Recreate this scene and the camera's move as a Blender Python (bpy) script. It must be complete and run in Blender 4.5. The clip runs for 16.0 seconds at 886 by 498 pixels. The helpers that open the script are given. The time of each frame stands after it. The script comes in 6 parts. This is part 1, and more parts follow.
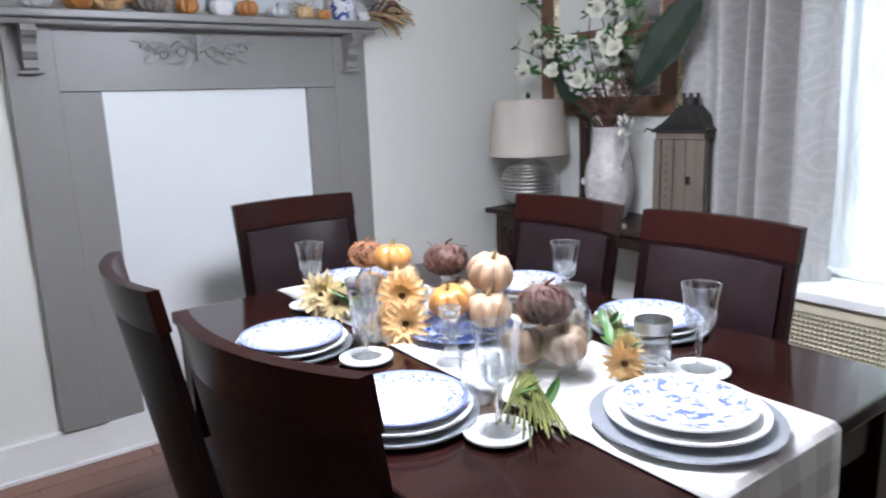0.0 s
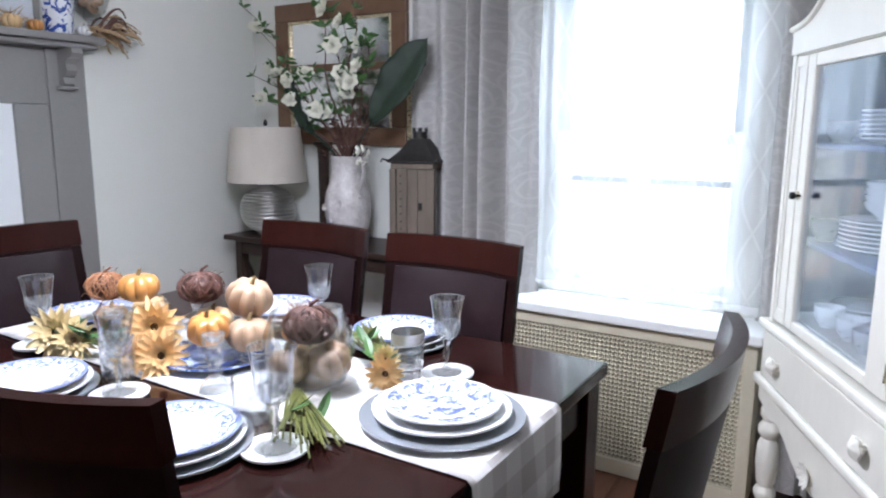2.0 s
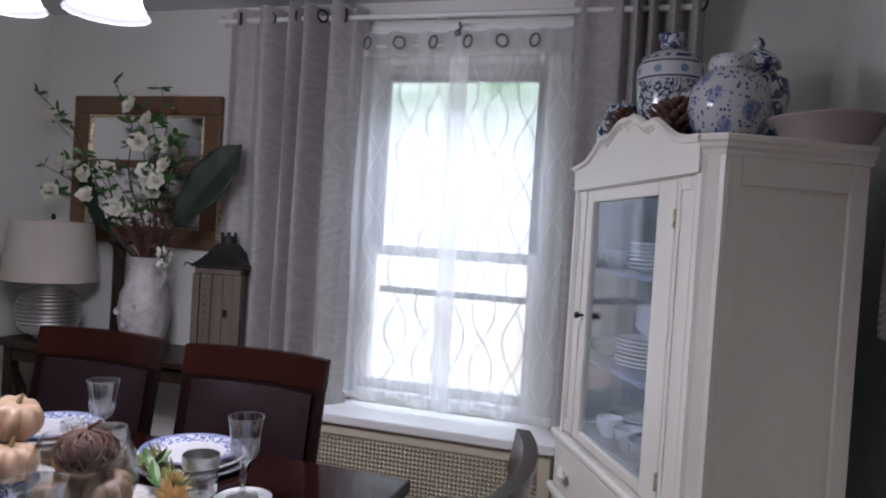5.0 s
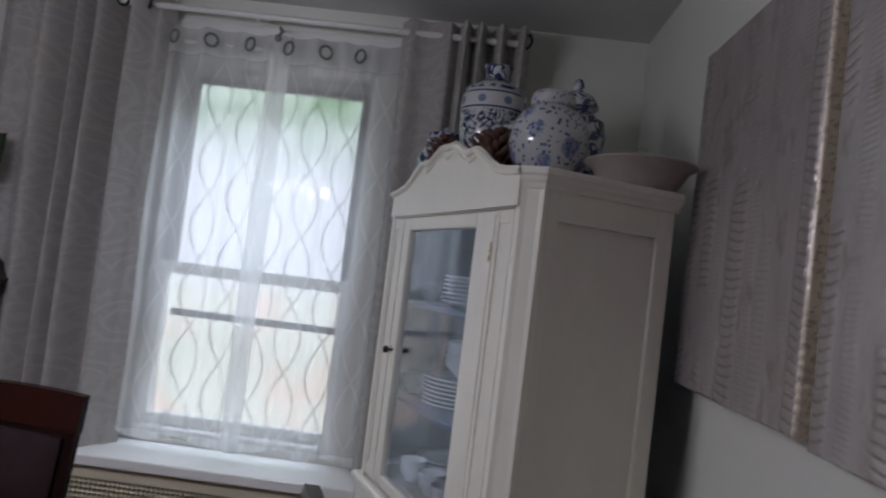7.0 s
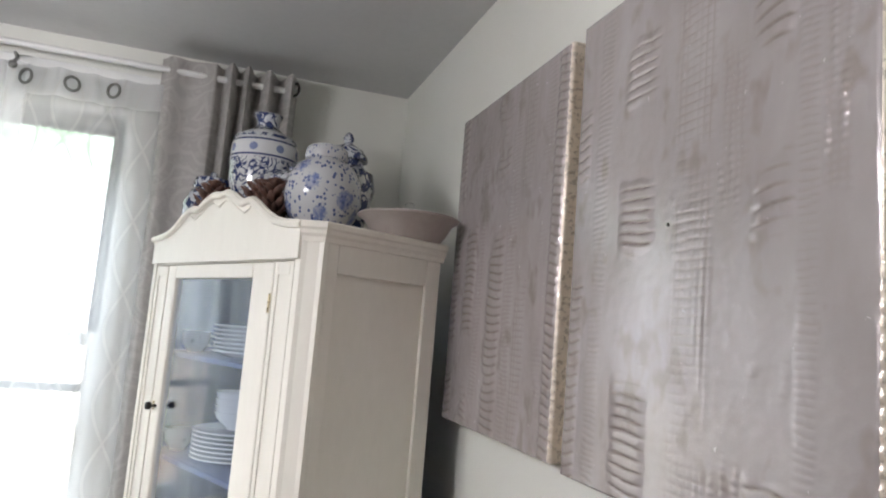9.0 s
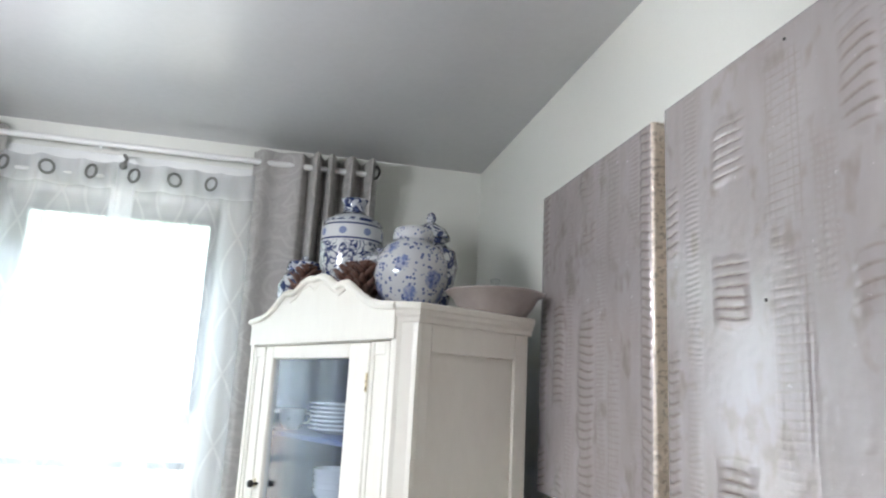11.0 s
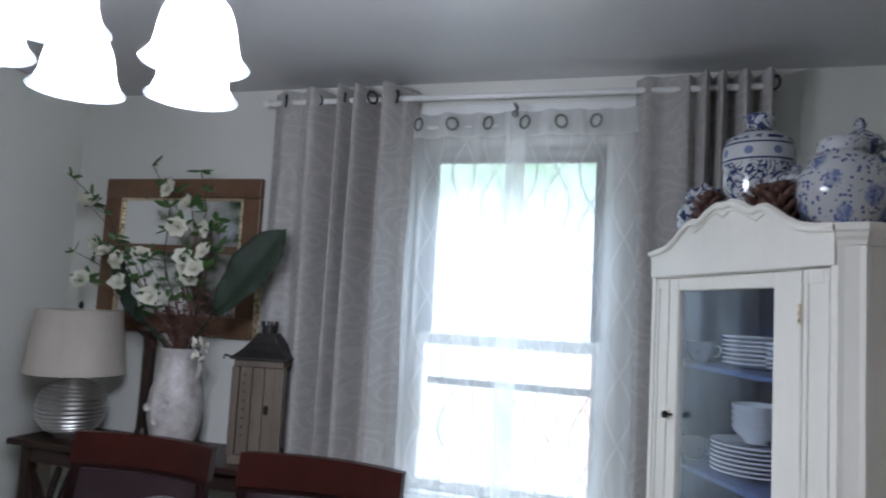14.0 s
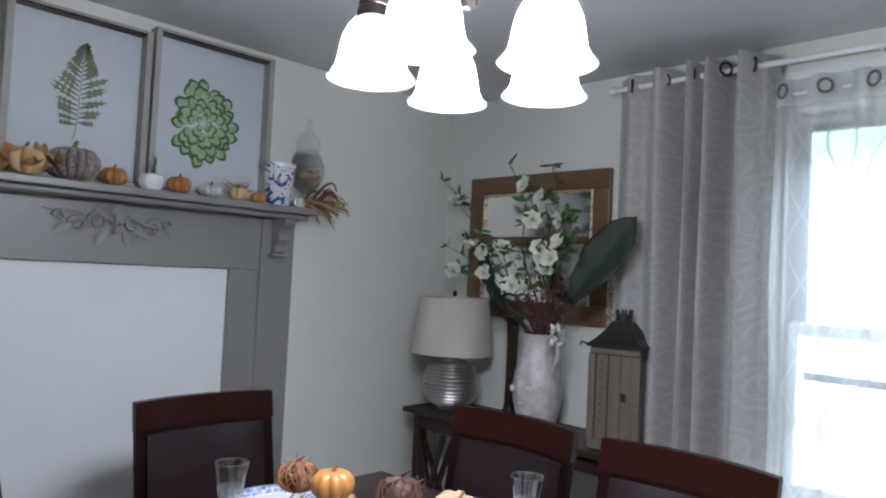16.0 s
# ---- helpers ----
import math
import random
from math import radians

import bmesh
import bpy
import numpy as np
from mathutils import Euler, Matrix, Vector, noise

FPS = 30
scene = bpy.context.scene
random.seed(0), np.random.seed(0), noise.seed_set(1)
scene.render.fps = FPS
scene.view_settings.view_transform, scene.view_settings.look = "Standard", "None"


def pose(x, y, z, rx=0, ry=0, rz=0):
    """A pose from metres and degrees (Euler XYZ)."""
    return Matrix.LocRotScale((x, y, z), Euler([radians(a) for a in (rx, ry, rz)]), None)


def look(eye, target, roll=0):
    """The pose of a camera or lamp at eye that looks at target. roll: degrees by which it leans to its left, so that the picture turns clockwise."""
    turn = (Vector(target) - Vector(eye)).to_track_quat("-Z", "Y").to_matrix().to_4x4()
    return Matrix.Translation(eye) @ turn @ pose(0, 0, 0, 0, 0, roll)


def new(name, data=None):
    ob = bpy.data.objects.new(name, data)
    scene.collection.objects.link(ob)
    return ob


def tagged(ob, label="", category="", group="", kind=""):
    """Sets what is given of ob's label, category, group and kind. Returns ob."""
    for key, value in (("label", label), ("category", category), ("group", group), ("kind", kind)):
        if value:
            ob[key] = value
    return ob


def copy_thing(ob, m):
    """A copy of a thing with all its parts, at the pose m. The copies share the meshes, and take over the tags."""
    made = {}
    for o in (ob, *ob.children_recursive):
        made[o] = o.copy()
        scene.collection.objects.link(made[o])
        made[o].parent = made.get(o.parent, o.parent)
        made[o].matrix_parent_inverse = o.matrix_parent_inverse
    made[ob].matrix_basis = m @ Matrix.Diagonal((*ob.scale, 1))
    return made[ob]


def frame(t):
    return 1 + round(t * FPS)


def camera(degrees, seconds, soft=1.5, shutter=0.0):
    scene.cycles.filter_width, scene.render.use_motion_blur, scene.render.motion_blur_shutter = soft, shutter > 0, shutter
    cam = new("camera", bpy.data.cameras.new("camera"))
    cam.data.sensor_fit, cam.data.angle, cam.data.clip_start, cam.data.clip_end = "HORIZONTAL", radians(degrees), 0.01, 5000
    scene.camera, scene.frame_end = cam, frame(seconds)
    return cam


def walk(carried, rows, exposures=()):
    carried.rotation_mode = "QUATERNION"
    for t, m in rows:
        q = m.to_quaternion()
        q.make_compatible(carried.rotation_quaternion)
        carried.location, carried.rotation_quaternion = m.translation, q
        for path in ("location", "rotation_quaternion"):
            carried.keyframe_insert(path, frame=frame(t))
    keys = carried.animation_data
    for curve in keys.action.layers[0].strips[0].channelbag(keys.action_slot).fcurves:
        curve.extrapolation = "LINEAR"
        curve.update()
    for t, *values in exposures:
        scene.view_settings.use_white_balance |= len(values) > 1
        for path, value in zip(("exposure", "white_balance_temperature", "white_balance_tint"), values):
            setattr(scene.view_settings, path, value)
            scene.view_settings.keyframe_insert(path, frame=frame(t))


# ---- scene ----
cam = camera(65.1, 16.0, soft=2.0, shutter=0.3)
PATH = [
    (0, (1.356, 0.29, 1.31), (-0.238, 1.425, 0.896), -2.1),
    (0.5, (1.344, 0.226, 1.315), (-0.064, 1.582, 0.893), -2.2),
    (1, (1.341, 0.194, 1.314), (0.067, 1.68, 0.905), -1.0),
    (1.5, (1.348, 0.187, 1.318), (0.193, 1.774, 0.93), -0.2),
    (2, (1.365, 0.174, 1.322), (0.327, 1.848, 0.97), 0.4),
    (2.5, (1.383, 0.166, 1.33), (0.454, 1.91, 1.021), 1.0),
    (3, (1.39, 0.163, 1.335), (0.57, 1.969, 1.078), 1.7),
    (3.5, (1.395, 0.16, 1.345), (0.672, 2.015, 1.153), 2.4),
    (3.7, (1.389, 0.157, 1.35), (0.705, 2.029, 1.185), 2.9),
    (5.8, (1.373, 0.181, 1.358), (0.868, 2.116, 1.351), 4.1),
    (6, (1.37, 0.198, 1.348), (0.902, 2.142, 1.347), 4.5),
    (6.5, (1.375, 0.266, 1.358), (1.083, 2.245, 1.383), 5.9),
    (7, (1.381, 0.327, 1.358), (1.303, 2.324, 1.442), 7.0),
    (7.5, (1.391, 0.343, 1.364), (1.609, 2.327, 1.494), 7.0),
    (8, (1.36, 0.344, 1.378), (1.874, 2.27, 1.532), 5.4),
    (8.2, (1.346, 0.33, 1.381), (1.951, 2.229, 1.543), 5.2),
    (10.3, (1.268, 0.221, 1.412), (1.856, 2.091, 1.809), 3.7),
    (10.5, (1.261, 0.217, 1.414), (1.807, 2.098, 1.819), 3.8),
    (11, (1.238, 0.222, 1.414), (1.646, 2.138, 1.821), 3.1),
    (11.5, (1.21, 0.224, 1.408), (1.479, 2.171, 1.78), 3.0),
    (12, (1.192, 0.236, 1.398), (1.392, 2.199, 1.725), 3.3),
    (12.5, (1.178, 0.247, 1.393), (1.258, 2.227, 1.664), 3.2),
    (13, (1.152, 0.242, 1.388), (1.057, 2.227, 1.613), 3.3),
    (13.5, (1.131, 0.23, 1.394), (0.796, 2.193, 1.583), 3.2),
    (14, (1.119, 0.244, 1.402), (0.543, 2.152, 1.569), 3.2),
    (14.5, (1.104, 0.249, 1.396), (0.315, 2.08, 1.55), 2.9),
    (15, (1.1, 0.255, 1.403), (0.058, 1.958, 1.528), 2.5),
    (15.5, (1.099, 0.254, 1.403), (-0.188, 1.782, 1.503), 2.5),
    (16, (1.106, 0.24, 1.404), (-0.305, 1.656, 1.483), 2.8),
]
EXPOSURES = [(0.0, 0.45, 6000, 15), (1.0, 0.42, 6000, 16), (2.0, 0.37, 5950, 16), (3.0, 0.15, 5900, 17), (3.5, 0.0, 5850, 17), (3.7, -0.1, 5850, 18), (5.8, -1.2, 6400, 27), (6.5, -1.35, 6350, 23),
             (7.0, -1.4, 6350, 20), (7.5, -1.0, 6500, 19), (8.0, -0.6, 6850, 18), (8.2, -0.4, 6850, 17), (10.3, 0.5, 6450, 13), (11.0, 0.55, 6350, 11), (12.0, 0.42, 6200, 11), (12.5, 0.3, 6150, 11),
             (13.0, 0.08, 6050, 12), (13.5, -0.18, 5950, 13), (14.0, -0.5, 5900, 14), (15.0, -0.68, 5800, 12), (15.5, -0.58, 5800, 11), (16.0, -0.34, 5950, 13)]
walk(cam, [(t, look(eye, target, roll)) for t, eye, target, roll in PATH], EXPOSURES)

# ---- world and light ----
world = bpy.data.worlds.new("sky")
scene.world = world
world.use_nodes = True
sky = world.node_tree.nodes.new("ShaderNodeTexSky")
sky.sky_type = "NISHITA"
sky.sun_disc = False
sky.sun_elevation, sky.sun_rotation = radians(50), radians(200)
world.node_tree.nodes["Background"].inputs["Strength"].default_value = 0.12
world.node_tree.links.new(sky.outputs[0], world.node_tree.nodes["Background"].inputs["Color"])

CHX, CHY, RIM_Z, RING = 0.228, 1.16, 1.768, 0.18
SHADES = [(CHX + RING * math.cos(radians(2 + 72 * i)), CHY + RING * math.sin(radians(2 + 72 * i))) for i in range(5)]
for sx, sy in SHADES:
    bulb = bpy.data.lights.new("bulb", "POINT")
    bulb.energy, bulb.color, bulb.shadow_soft_size = 21.0, (0.93, 0.96, 1.0), 0.03
    new("bulb_light", bulb).location = (sx, sy, RIM_Z + 0.045)
day = bpy.data.lights.new("daylight", "AREA")
day.shape, day.size, day.size_y, day.energy, day.color = "RECTANGLE", 1.6, 1.0, 210.0, (0.74, 0.87, 1.0)
new("window_daylight", day).matrix_world = look((0.6, 3.75, 3.05), (0.6, 2.2, 0.9))


# ---- materials ----
def sockets(name):
    m = bpy.data.materials.new(name)
    m.use_nodes = True
    nt = m.node_tree
    return m, nt, nt.nodes["Principled BSDF"], nt.nodes["Material Output"]


def coords(nt, scale=(1, 1, 1)):
    tc = nt.nodes.new("ShaderNodeTexCoord")
    mp = nt.nodes.new("ShaderNodeMapping")
    mp.inputs["Scale"].default_value = scale
    nt.links.new(tc.outputs["Object"], mp.inputs["Vector"])
    return mp.outputs["Vector"]


def noise_tex(nt, vec, scale, detail=4.0, rough=0.55, distort=0.0):
    n = nt.nodes.new("ShaderNodeTexNoise")
    n.inputs["Scale"].default_value = scale
    n.inputs["Detail"].default_value = detail
    n.inputs["Roughness"].default_value = rough
    n.inputs["Distortion"].default_value = distort
    nt.links.new(vec, n.inputs["Vector"])
    return n.outputs["Fac"]


def mixc(nt, fac, a, b):
    m = nt.nodes.new("ShaderNodeMix")
    m.data_type = "RGBA"
    for sock, v in ((m.inputs[0], fac), (m.inputs[6], a), (m.inputs[7], b)):
        if isinstance(v, (int, float)):
            sock.default_value = v
        elif isinstance(v, tuple):
            sock.default_value = (*v[:3], 1)
        else:
            nt.links.new(v, sock)
    return m.outputs[2]


def ramp(nt, fac, lo, hi):
    r = nt.nodes.new("ShaderNodeMapRange")
    r.inputs["From Min"].default_value, r.inputs["From Max"].default_value = lo, hi
    nt.links.new(fac, r.inputs["Value"])
    return r.outputs["Result"]


def calc(nt, op, a, b=0.0):
    m = nt.nodes.new("ShaderNodeMath")
    m.operation = op
    for sock, v in ((m.inputs[0], a), (m.inputs[1], b)):
        if isinstance(v, (int, float)):
            sock.default_value = v
        else:
            nt.links.new(v, sock)
    return m.outputs[0]


def bump(nt, bsdf, height, strength=0.3, dist=0.002):
    b = nt.nodes.new("ShaderNodeBump")
    b.inputs["Strength"].default_value, b.inputs["Distance"].default_value = strength, dist
    nt.links.new(height, b.inputs["Height"])
    nt.links.new(b.outputs["Normal"], bsdf.inputs["Normal"])


def paint(name, a, b, rough=0.5, metal=0.0, scale=6.0, grain=60.0, bumps=0.15, stretch=(1, 1, 1), coat=0.0, island=0.0, depth=0.0015, rvar=0.12, spec=0.5):
    """Two-scale mottled surface between colours a and b."""
    m, nt, bs, out = sockets(name)
    v = coords(nt, stretch)
    big, small = noise_tex(nt, v, scale), noise_tex(nt, v, grain, 6.0, 0.65)
    fac = calc(nt, "ADD", calc(nt, "MULTIPLY", ramp(nt, big, 0.3, 0.7), 0.6), calc(nt, "MULTIPLY", ramp(nt, small, 0.3, 0.7), 0.4))
    if island:
        oi = nt.nodes.new("ShaderNodeObjectInfo")
        fac = calc(nt, "ADD", calc(nt, "MULTIPLY", fac, 1 - island), calc(nt, "MULTIPLY", oi.outputs["Random"], island))
    nt.links.new(mixc(nt, fac, a, b), bs.inputs["Base Color"])
    nt.links.new(calc(nt, "ADD", calc(nt, "MULTIPLY", small, rvar), rough - rvar / 2), bs.inputs["Roughness"])
    bs.inputs["Metallic"].default_value = metal
    bs.inputs["Specular IOR Level"].default_value = spec
    bs.inputs["Coat Weight"].default_value = coat
    bs.inputs["Coat Roughness"].default_value = 0.12
    if bumps:
        bump(nt, bs, small, bumps, depth)
    return m


WALL = paint("wall_paint", (0.71, 0.71, 0.66), (0.77, 0.77, 0.715), 0.55, scale=1.5, grain=180, bumps=0.12)
PANEL_WHITE = paint("panel_gloss_white", (0.74, 0.75, 0.75), (0.79, 0.80, 0.80), 0.35, scale=2, grain=90, bumps=0.05)
CEIL = paint("ceiling_satin_grey", (0.51, 0.51, 0.51), (0.56, 0.56, 0.56), 0.24, scale=2.0, grain=40, bumps=0.12, depth=0.002)
TRIM = paint("trim_white", (0.76, 0.77, 0.76), (0.82, 0.82, 0.80), 0.4, scale=4, grain=70, bumps=0.06)
TAUPE = paint("taupe_paint", (0.215, 0.205, 0.196), (0.25, 0.24, 0.228), 0.38, scale=3, grain=60, bumps=0.1)
CABW = paint("cabinet_cream_paint", (0.74, 0.71, 0.63), (0.82, 0.79, 0.71), 0.42, scale=5, grain=45, bumps=0.12, stretch=(1, 1, 0.35))
# Blue of the window mirrored in the door glass, painted into the case interior.
CABIN = paint("cabinet_reflected_blue", (0.036, 0.064, 0.165), (0.062, 0.10, 0.245), 0.5, scale=6, grain=40, bumps=0.05, stretch=(1, 1, 0.15))
WOOD = paint("dark_mahogany", (0.0125, 0.0033, 0.0025), (0.019, 0.005, 0.0037), 0.24, scale=9, grain=60, bumps=0.01, stretch=(1, 1, 0.12), coat=0.0, spec=0.09, rvar=0.06)
TABLEW = paint("table_mahogany", (0.010, 0.0030, 0.0025), (0.024, 0.0070, 0.0055), 0.12, scale=9, grain=60, bumps=0.04, stretch=(0.12, 1, 1), coat=0.08, spec=0.24)
LEATHER = paint("dark_leather", (0.010, 0.0055, 0.0062), (0.018, 0.010, 0.0115), 0.30, scale=12, grain=160, bumps=0.16, spec=0.2)
# Back boards are darker than the mahogany top rails.
BACKWOOD = paint("dark_wood_back", (0.0055, 0.0022, 0.0022), (0.010, 0.004, 0.0038), 0.42, scale=9, grain=60, bumps=0.02, stretch=(1, 1, 0.12), spec=0.05, rvar=0.06)
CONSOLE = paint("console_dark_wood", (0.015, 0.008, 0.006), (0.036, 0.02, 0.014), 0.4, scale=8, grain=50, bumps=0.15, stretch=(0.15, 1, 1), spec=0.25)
RAD = paint("radiator_cream", (0.56, 0.51, 0.38), (0.65, 0.60, 0.46), 0.45, scale=6, grain=80, bumps=0.1)
# The cover's cream at half brightness, for the shade in the grille holes.
RADIN = paint("grille_hole_shade", (0.30, 0.265, 0.19), (0.37, 0.33, 0.24), 0.7)
FRAMEW = paint("mirror_frame_wood", (0.12, 0.062, 0.034), (0.22, 0.12, 0.065), 0.4, scale=7, grain=50, bumps=0.25, stretch=(0.3, 1, 0.3))
OLDWOOD = paint("lantern_oak", (0.075, 0.058, 0.044), (0.17, 0.133, 0.10), 0.65, scale=10, grain=70, bumps=0.35, stretch=(1, 1, 0.12))
DARKMETAL = paint("dark_metal", (0.03, 0.028, 0.027), (0.06, 0.055, 0.05), 0.45, metal=0.8)
BRONZE = paint("oiled_bronze", (0.05, 0.04, 0.035), (0.10, 0.08, 0.07), 0.35, metal=0.9)
STEEL = paint("brushed_nickel", (0.55, 0.55, 0.55), (0.68, 0.68, 0.67), 0.28, metal=1.0)
SILVER = paint("hammered_silver", (0.46, 0.45, 0.43), (0.62, 0.61, 0.59), 0.38, metal=1.0, scale=20, grain=120, bumps=0.25)
PEWTER = paint("dull_pewter", (0.17, 0.17, 0.16), (0.26, 0.26, 0.25), 0.4, metal=0.6)
GILT = paint("gilt", (0.50, 0.40, 0.23), (0.88, 0.78, 0.55), 0.28, metal=0.8, scale=30, grain=90, bumps=0.6, depth=0.004)
LINEN = paint("shade_linen", (0.50, 0.445, 0.385), (0.60, 0.545, 0.475), 0.85, scale=10, grain=300, bumps=0.4, stretch=(1, 1, 0.4))
CERAMIC = paint("white_ceramic", (0.76, 0.76, 0.75), (0.82, 0.82, 0.81), 0.12, scale=8, grain=50, bumps=0.02, coat=0.4)
OLDCERAMIC = paint("crackled_ceramic", (0.36, 0.32, 0.31), (0.70, 0.67, 0.65), 0.45, scale=22, grain=80, bumps=0.25)
CHARGER = paint("silver_charger", (0.46, 0.49, 0.53), (0.52, 0.55, 0.59), 0.18, metal=0.6, scale=5, grain=60, bumps=0.01, rvar=0.03)
ROD = paint("rod_white", (0.72, 0.72, 0.70), (0.80, 0.80, 0.78), 0.35)
PRINT = paint("print_paper", (0.60, 0.62, 0.66), (0.66, 0.68, 0.72), 0.6, scale=3, grain=90, bumps=0.02)
FRAMEG = paint("weathered_frame", (0.30, 0.29, 0.26), (0.46, 0.45, 0.41), 0.6, scale=8, grain=60, bumps=0.3, stretch=(1, 0.3, 0.3))
ORANGE = paint("orange_pumpkin", (0.42, 0.17, 0.04), (0.60, 0.29, 0.085), 0.3, scale=14, grain=60, bumps=0.15, coat=0.3)
BARK = paint("speckled_bark", (0.03, 0.016, 0.012), (0.50, 0.43, 0.38), 0.7, scale=105, grain=170, bumps=0.6, depth=0.004)
RUST = paint("rust_pumpkin", (0.33, 0.13, 0.035), (0.46, 0.21, 0.06), 0.45, scale=14, grain=60, bumps=0.2)
PEACH = paint("peach_pumpkin", (0.32, 0.205, 0.125), (0.46, 0.32, 0.215), 0.45, scale=14, grain=60, bumps=0.15)
TANP = paint("tan_pumpkin", (0.52, 0.34, 0.16), (0.66, 0.47, 0.25), 0.4, scale=14, grain=60, bumps=0.15)
GREYP = paint("grey_pumpkin", (0.46, 0.47, 0.48), (0.62, 0.63, 0.64), 0.4, scale=14, grain=60, bumps=0.15)
TWIG = paint("red_brown_twig", (0.055, 0.022, 0.017), (0.14, 0.058, 0.036), 0.6, scale=20, grain=90, bumps=0.4)
TWIGL = paint("light_twig", (0.24, 0.10, 0.045), (0.36, 0.17, 0.08), 0.6, scale=20, grain=90, bumps=0.4)
CONE = paint("pine_cone", (0.05, 0.022, 0.016), (0.14, 0.06, 0.04), 0.6, scale=40, grain=120, bumps=0.4)
STEMP = paint("pumpkin_stem", (0.16, 0.11, 0.05), (0.28, 0.20, 0.09), 0.7, scale=30, grain=90, bumps=0.4)
LEAFG = paint("leaf_green", (0.03, 0.085, 0.02), (0.085, 0.18, 0.05), 0.35, scale=18, grain=80, bumps=0.2)
LEAFD = paint("dark_leaf", (0.004, 0.011, 0.005), (0.015, 0.034, 0.014), 0.5, scale=26, grain=90, bumps=0.6, depth=0.006)
STEMG = paint("flower_stem", (0.06, 0.075, 0.015), (0.15, 0.15, 0.035), 0.5, scale=20, grain=80, bumps=0.2)
PETALW = paint("cream_petal", (0.72, 0.70, 0.55), (0.84, 0.83, 0.74), 0.6, scale=20, grain=60, bumps=0.1)
PETALY = paint("yellow_petal", (0.62, 0.47, 0.21), (0.76, 0.62, 0.35), 0.6, scale=20, grain=60, bumps=0.1)
PETALO = paint("apricot_petal", (0.70, 0.41, 0.15), (0.82, 0.58, 0.29), 0.6, scale=20, grain=60, bumps=0.1)
SEEDS = paint("flower_seed_head", (0.08, 0.036, 0.014), (0.20, 0.10, 0.035), 0.8, scale=60, grain=200, bumps=0.6)
HUSK = paint("corn_husk", (0.30, 0.19, 0.10), (0.50, 0.36, 0.20), 0.7, scale=20, grain=60, bumps=0.3)
FLOORW = paint("floor_plank_wood", (0.14, 0.060, 0.038), (0.26, 0.125, 0.080), 0.35, scale=8, grain=50, bumps=0.12, stretch=(1, 0.1, 1), coat=0.15, island=0.35)
BLUEBOWL = paint("blush_ceramic", (0.30, 0.255, 0.235), (0.38, 0.33, 0.305), 0.3, scale=10, grain=60, bumps=0.05, coat=0.2)
SASH_DARK = paint("sash_grey", (0.075, 0.07, 0.07), (0.11, 0.105, 0.10), 0.5)


def art_mat():
    """Lilac-grey embossed canvas, browner in the grooves and pressed patches and in worn blots."""
    m, nt, bs, out = sockets("embossed_lilac_canvas")
    v, tall = coords(nt), coords(nt, (1, 2.2, 0.7))
    at = nt.nodes.new("ShaderNodeAttribute")
    at.attribute_name = "groove_tone"
    small = noise_tex(nt, v, 90, 6.0, 0.65)
    base = mixc(nt, ramp(nt, noise_tex(nt, tall, 5), 0.3, 0.7), (0.40, 0.35, 0.345), (0.50, 0.455, 0.455))
    blots = calc(nt, "MULTIPLY", ramp(nt, noise_tex(nt, coords(nt, (1, 1.5, 1)), 13, 2.0), 0.57, 0.70), 0.5)
    brown = mixc(nt, small, (0.22, 0.165, 0.14), (0.34, 0.275, 0.245))
    nt.links.new(mixc(nt, calc(nt, "MAXIMUM", blots, calc(nt, "MULTIPLY", at.outputs["Fac"], 0.85)), base, brown), bs.inputs["Base Color"])
    nt.links.new(calc(nt, "ADD", calc(nt, "MULTIPLY", small, 0.22), 0.12), bs.inputs["Roughness"])
    bs.inputs["Metallic"].default_value = 0.3
    bs.inputs["Coat Weight"].default_value = 0.35
    bs.inputs["Coat Roughness"].default_value = 0.12
    bump(nt, bs, small, 0.25, 0.0015)
    return m


ARTM = art_mat()
ARTEDGE = paint("canvas_edge_metallic", (0.58, 0.50, 0.42), (0.73, 0.65, 0.56), 0.28, metal=0.3, scale=25, grain=90, bumps=0.15, depth=0.003)


def thin_glass(name, tint=(0.97, 0.98, 0.98), gloss=1.0, milk=0.0):
    m, nt, bs, out = sockets(name)
    nt.nodes.remove(bs)
    tr, gl, mx, lw = (nt.nodes.new("ShaderNode" + k) for k in ("BsdfTransparent", "BsdfGlossy", "MixShader", "LayerWeight"))
    tr.inputs[0].default_value = (*tint, 1)
    gl.inputs["Roughness"].default_value = 0.02
    lw.inputs["Blend"].default_value = 0.5
    grazing = calc(nt, "MULTIPLY", calc(nt, "POWER", lw.outputs["Facing"], 3.0), 0.75)
    nt.links.new(calc(nt, "MULTIPLY", calc(nt, "ADD", grazing, 0.05), gloss), mx.inputs[0])
    nt.links.new(tr.outputs[0], mx.inputs[1])
    nt.links.new(gl.outputs[0], mx.inputs[2])
    last = mx
    if milk:
        df, last = nt.nodes.new("ShaderNodeBsdfDiffuse"), nt.nodes.new("ShaderNodeMixShader")
        df.inputs[0].default_value = (0.9, 0.92, 0.93, 1)
        last.inputs[0].default_value = milk
        nt.links.new(mx.outputs[0], last.inputs[1])
        nt.links.new(df.outputs[0], last.inputs[2])
    nt.links.new(last.outputs[0], out.inputs[0])
    return m


PANE = thin_glass("window_glass", gloss=0.5)
CABGLASS = thin_glass("cabinet_glass", (0.86, 0.91, 0.98), gloss=0.62)
CLEAR = thin_glass("clear_glass", (0.975, 0.985, 0.985), 1.15)
CRYSTAL = thin_glass("cut_crystal", (0.93, 0.95, 0.96), 2.2, 0.07)


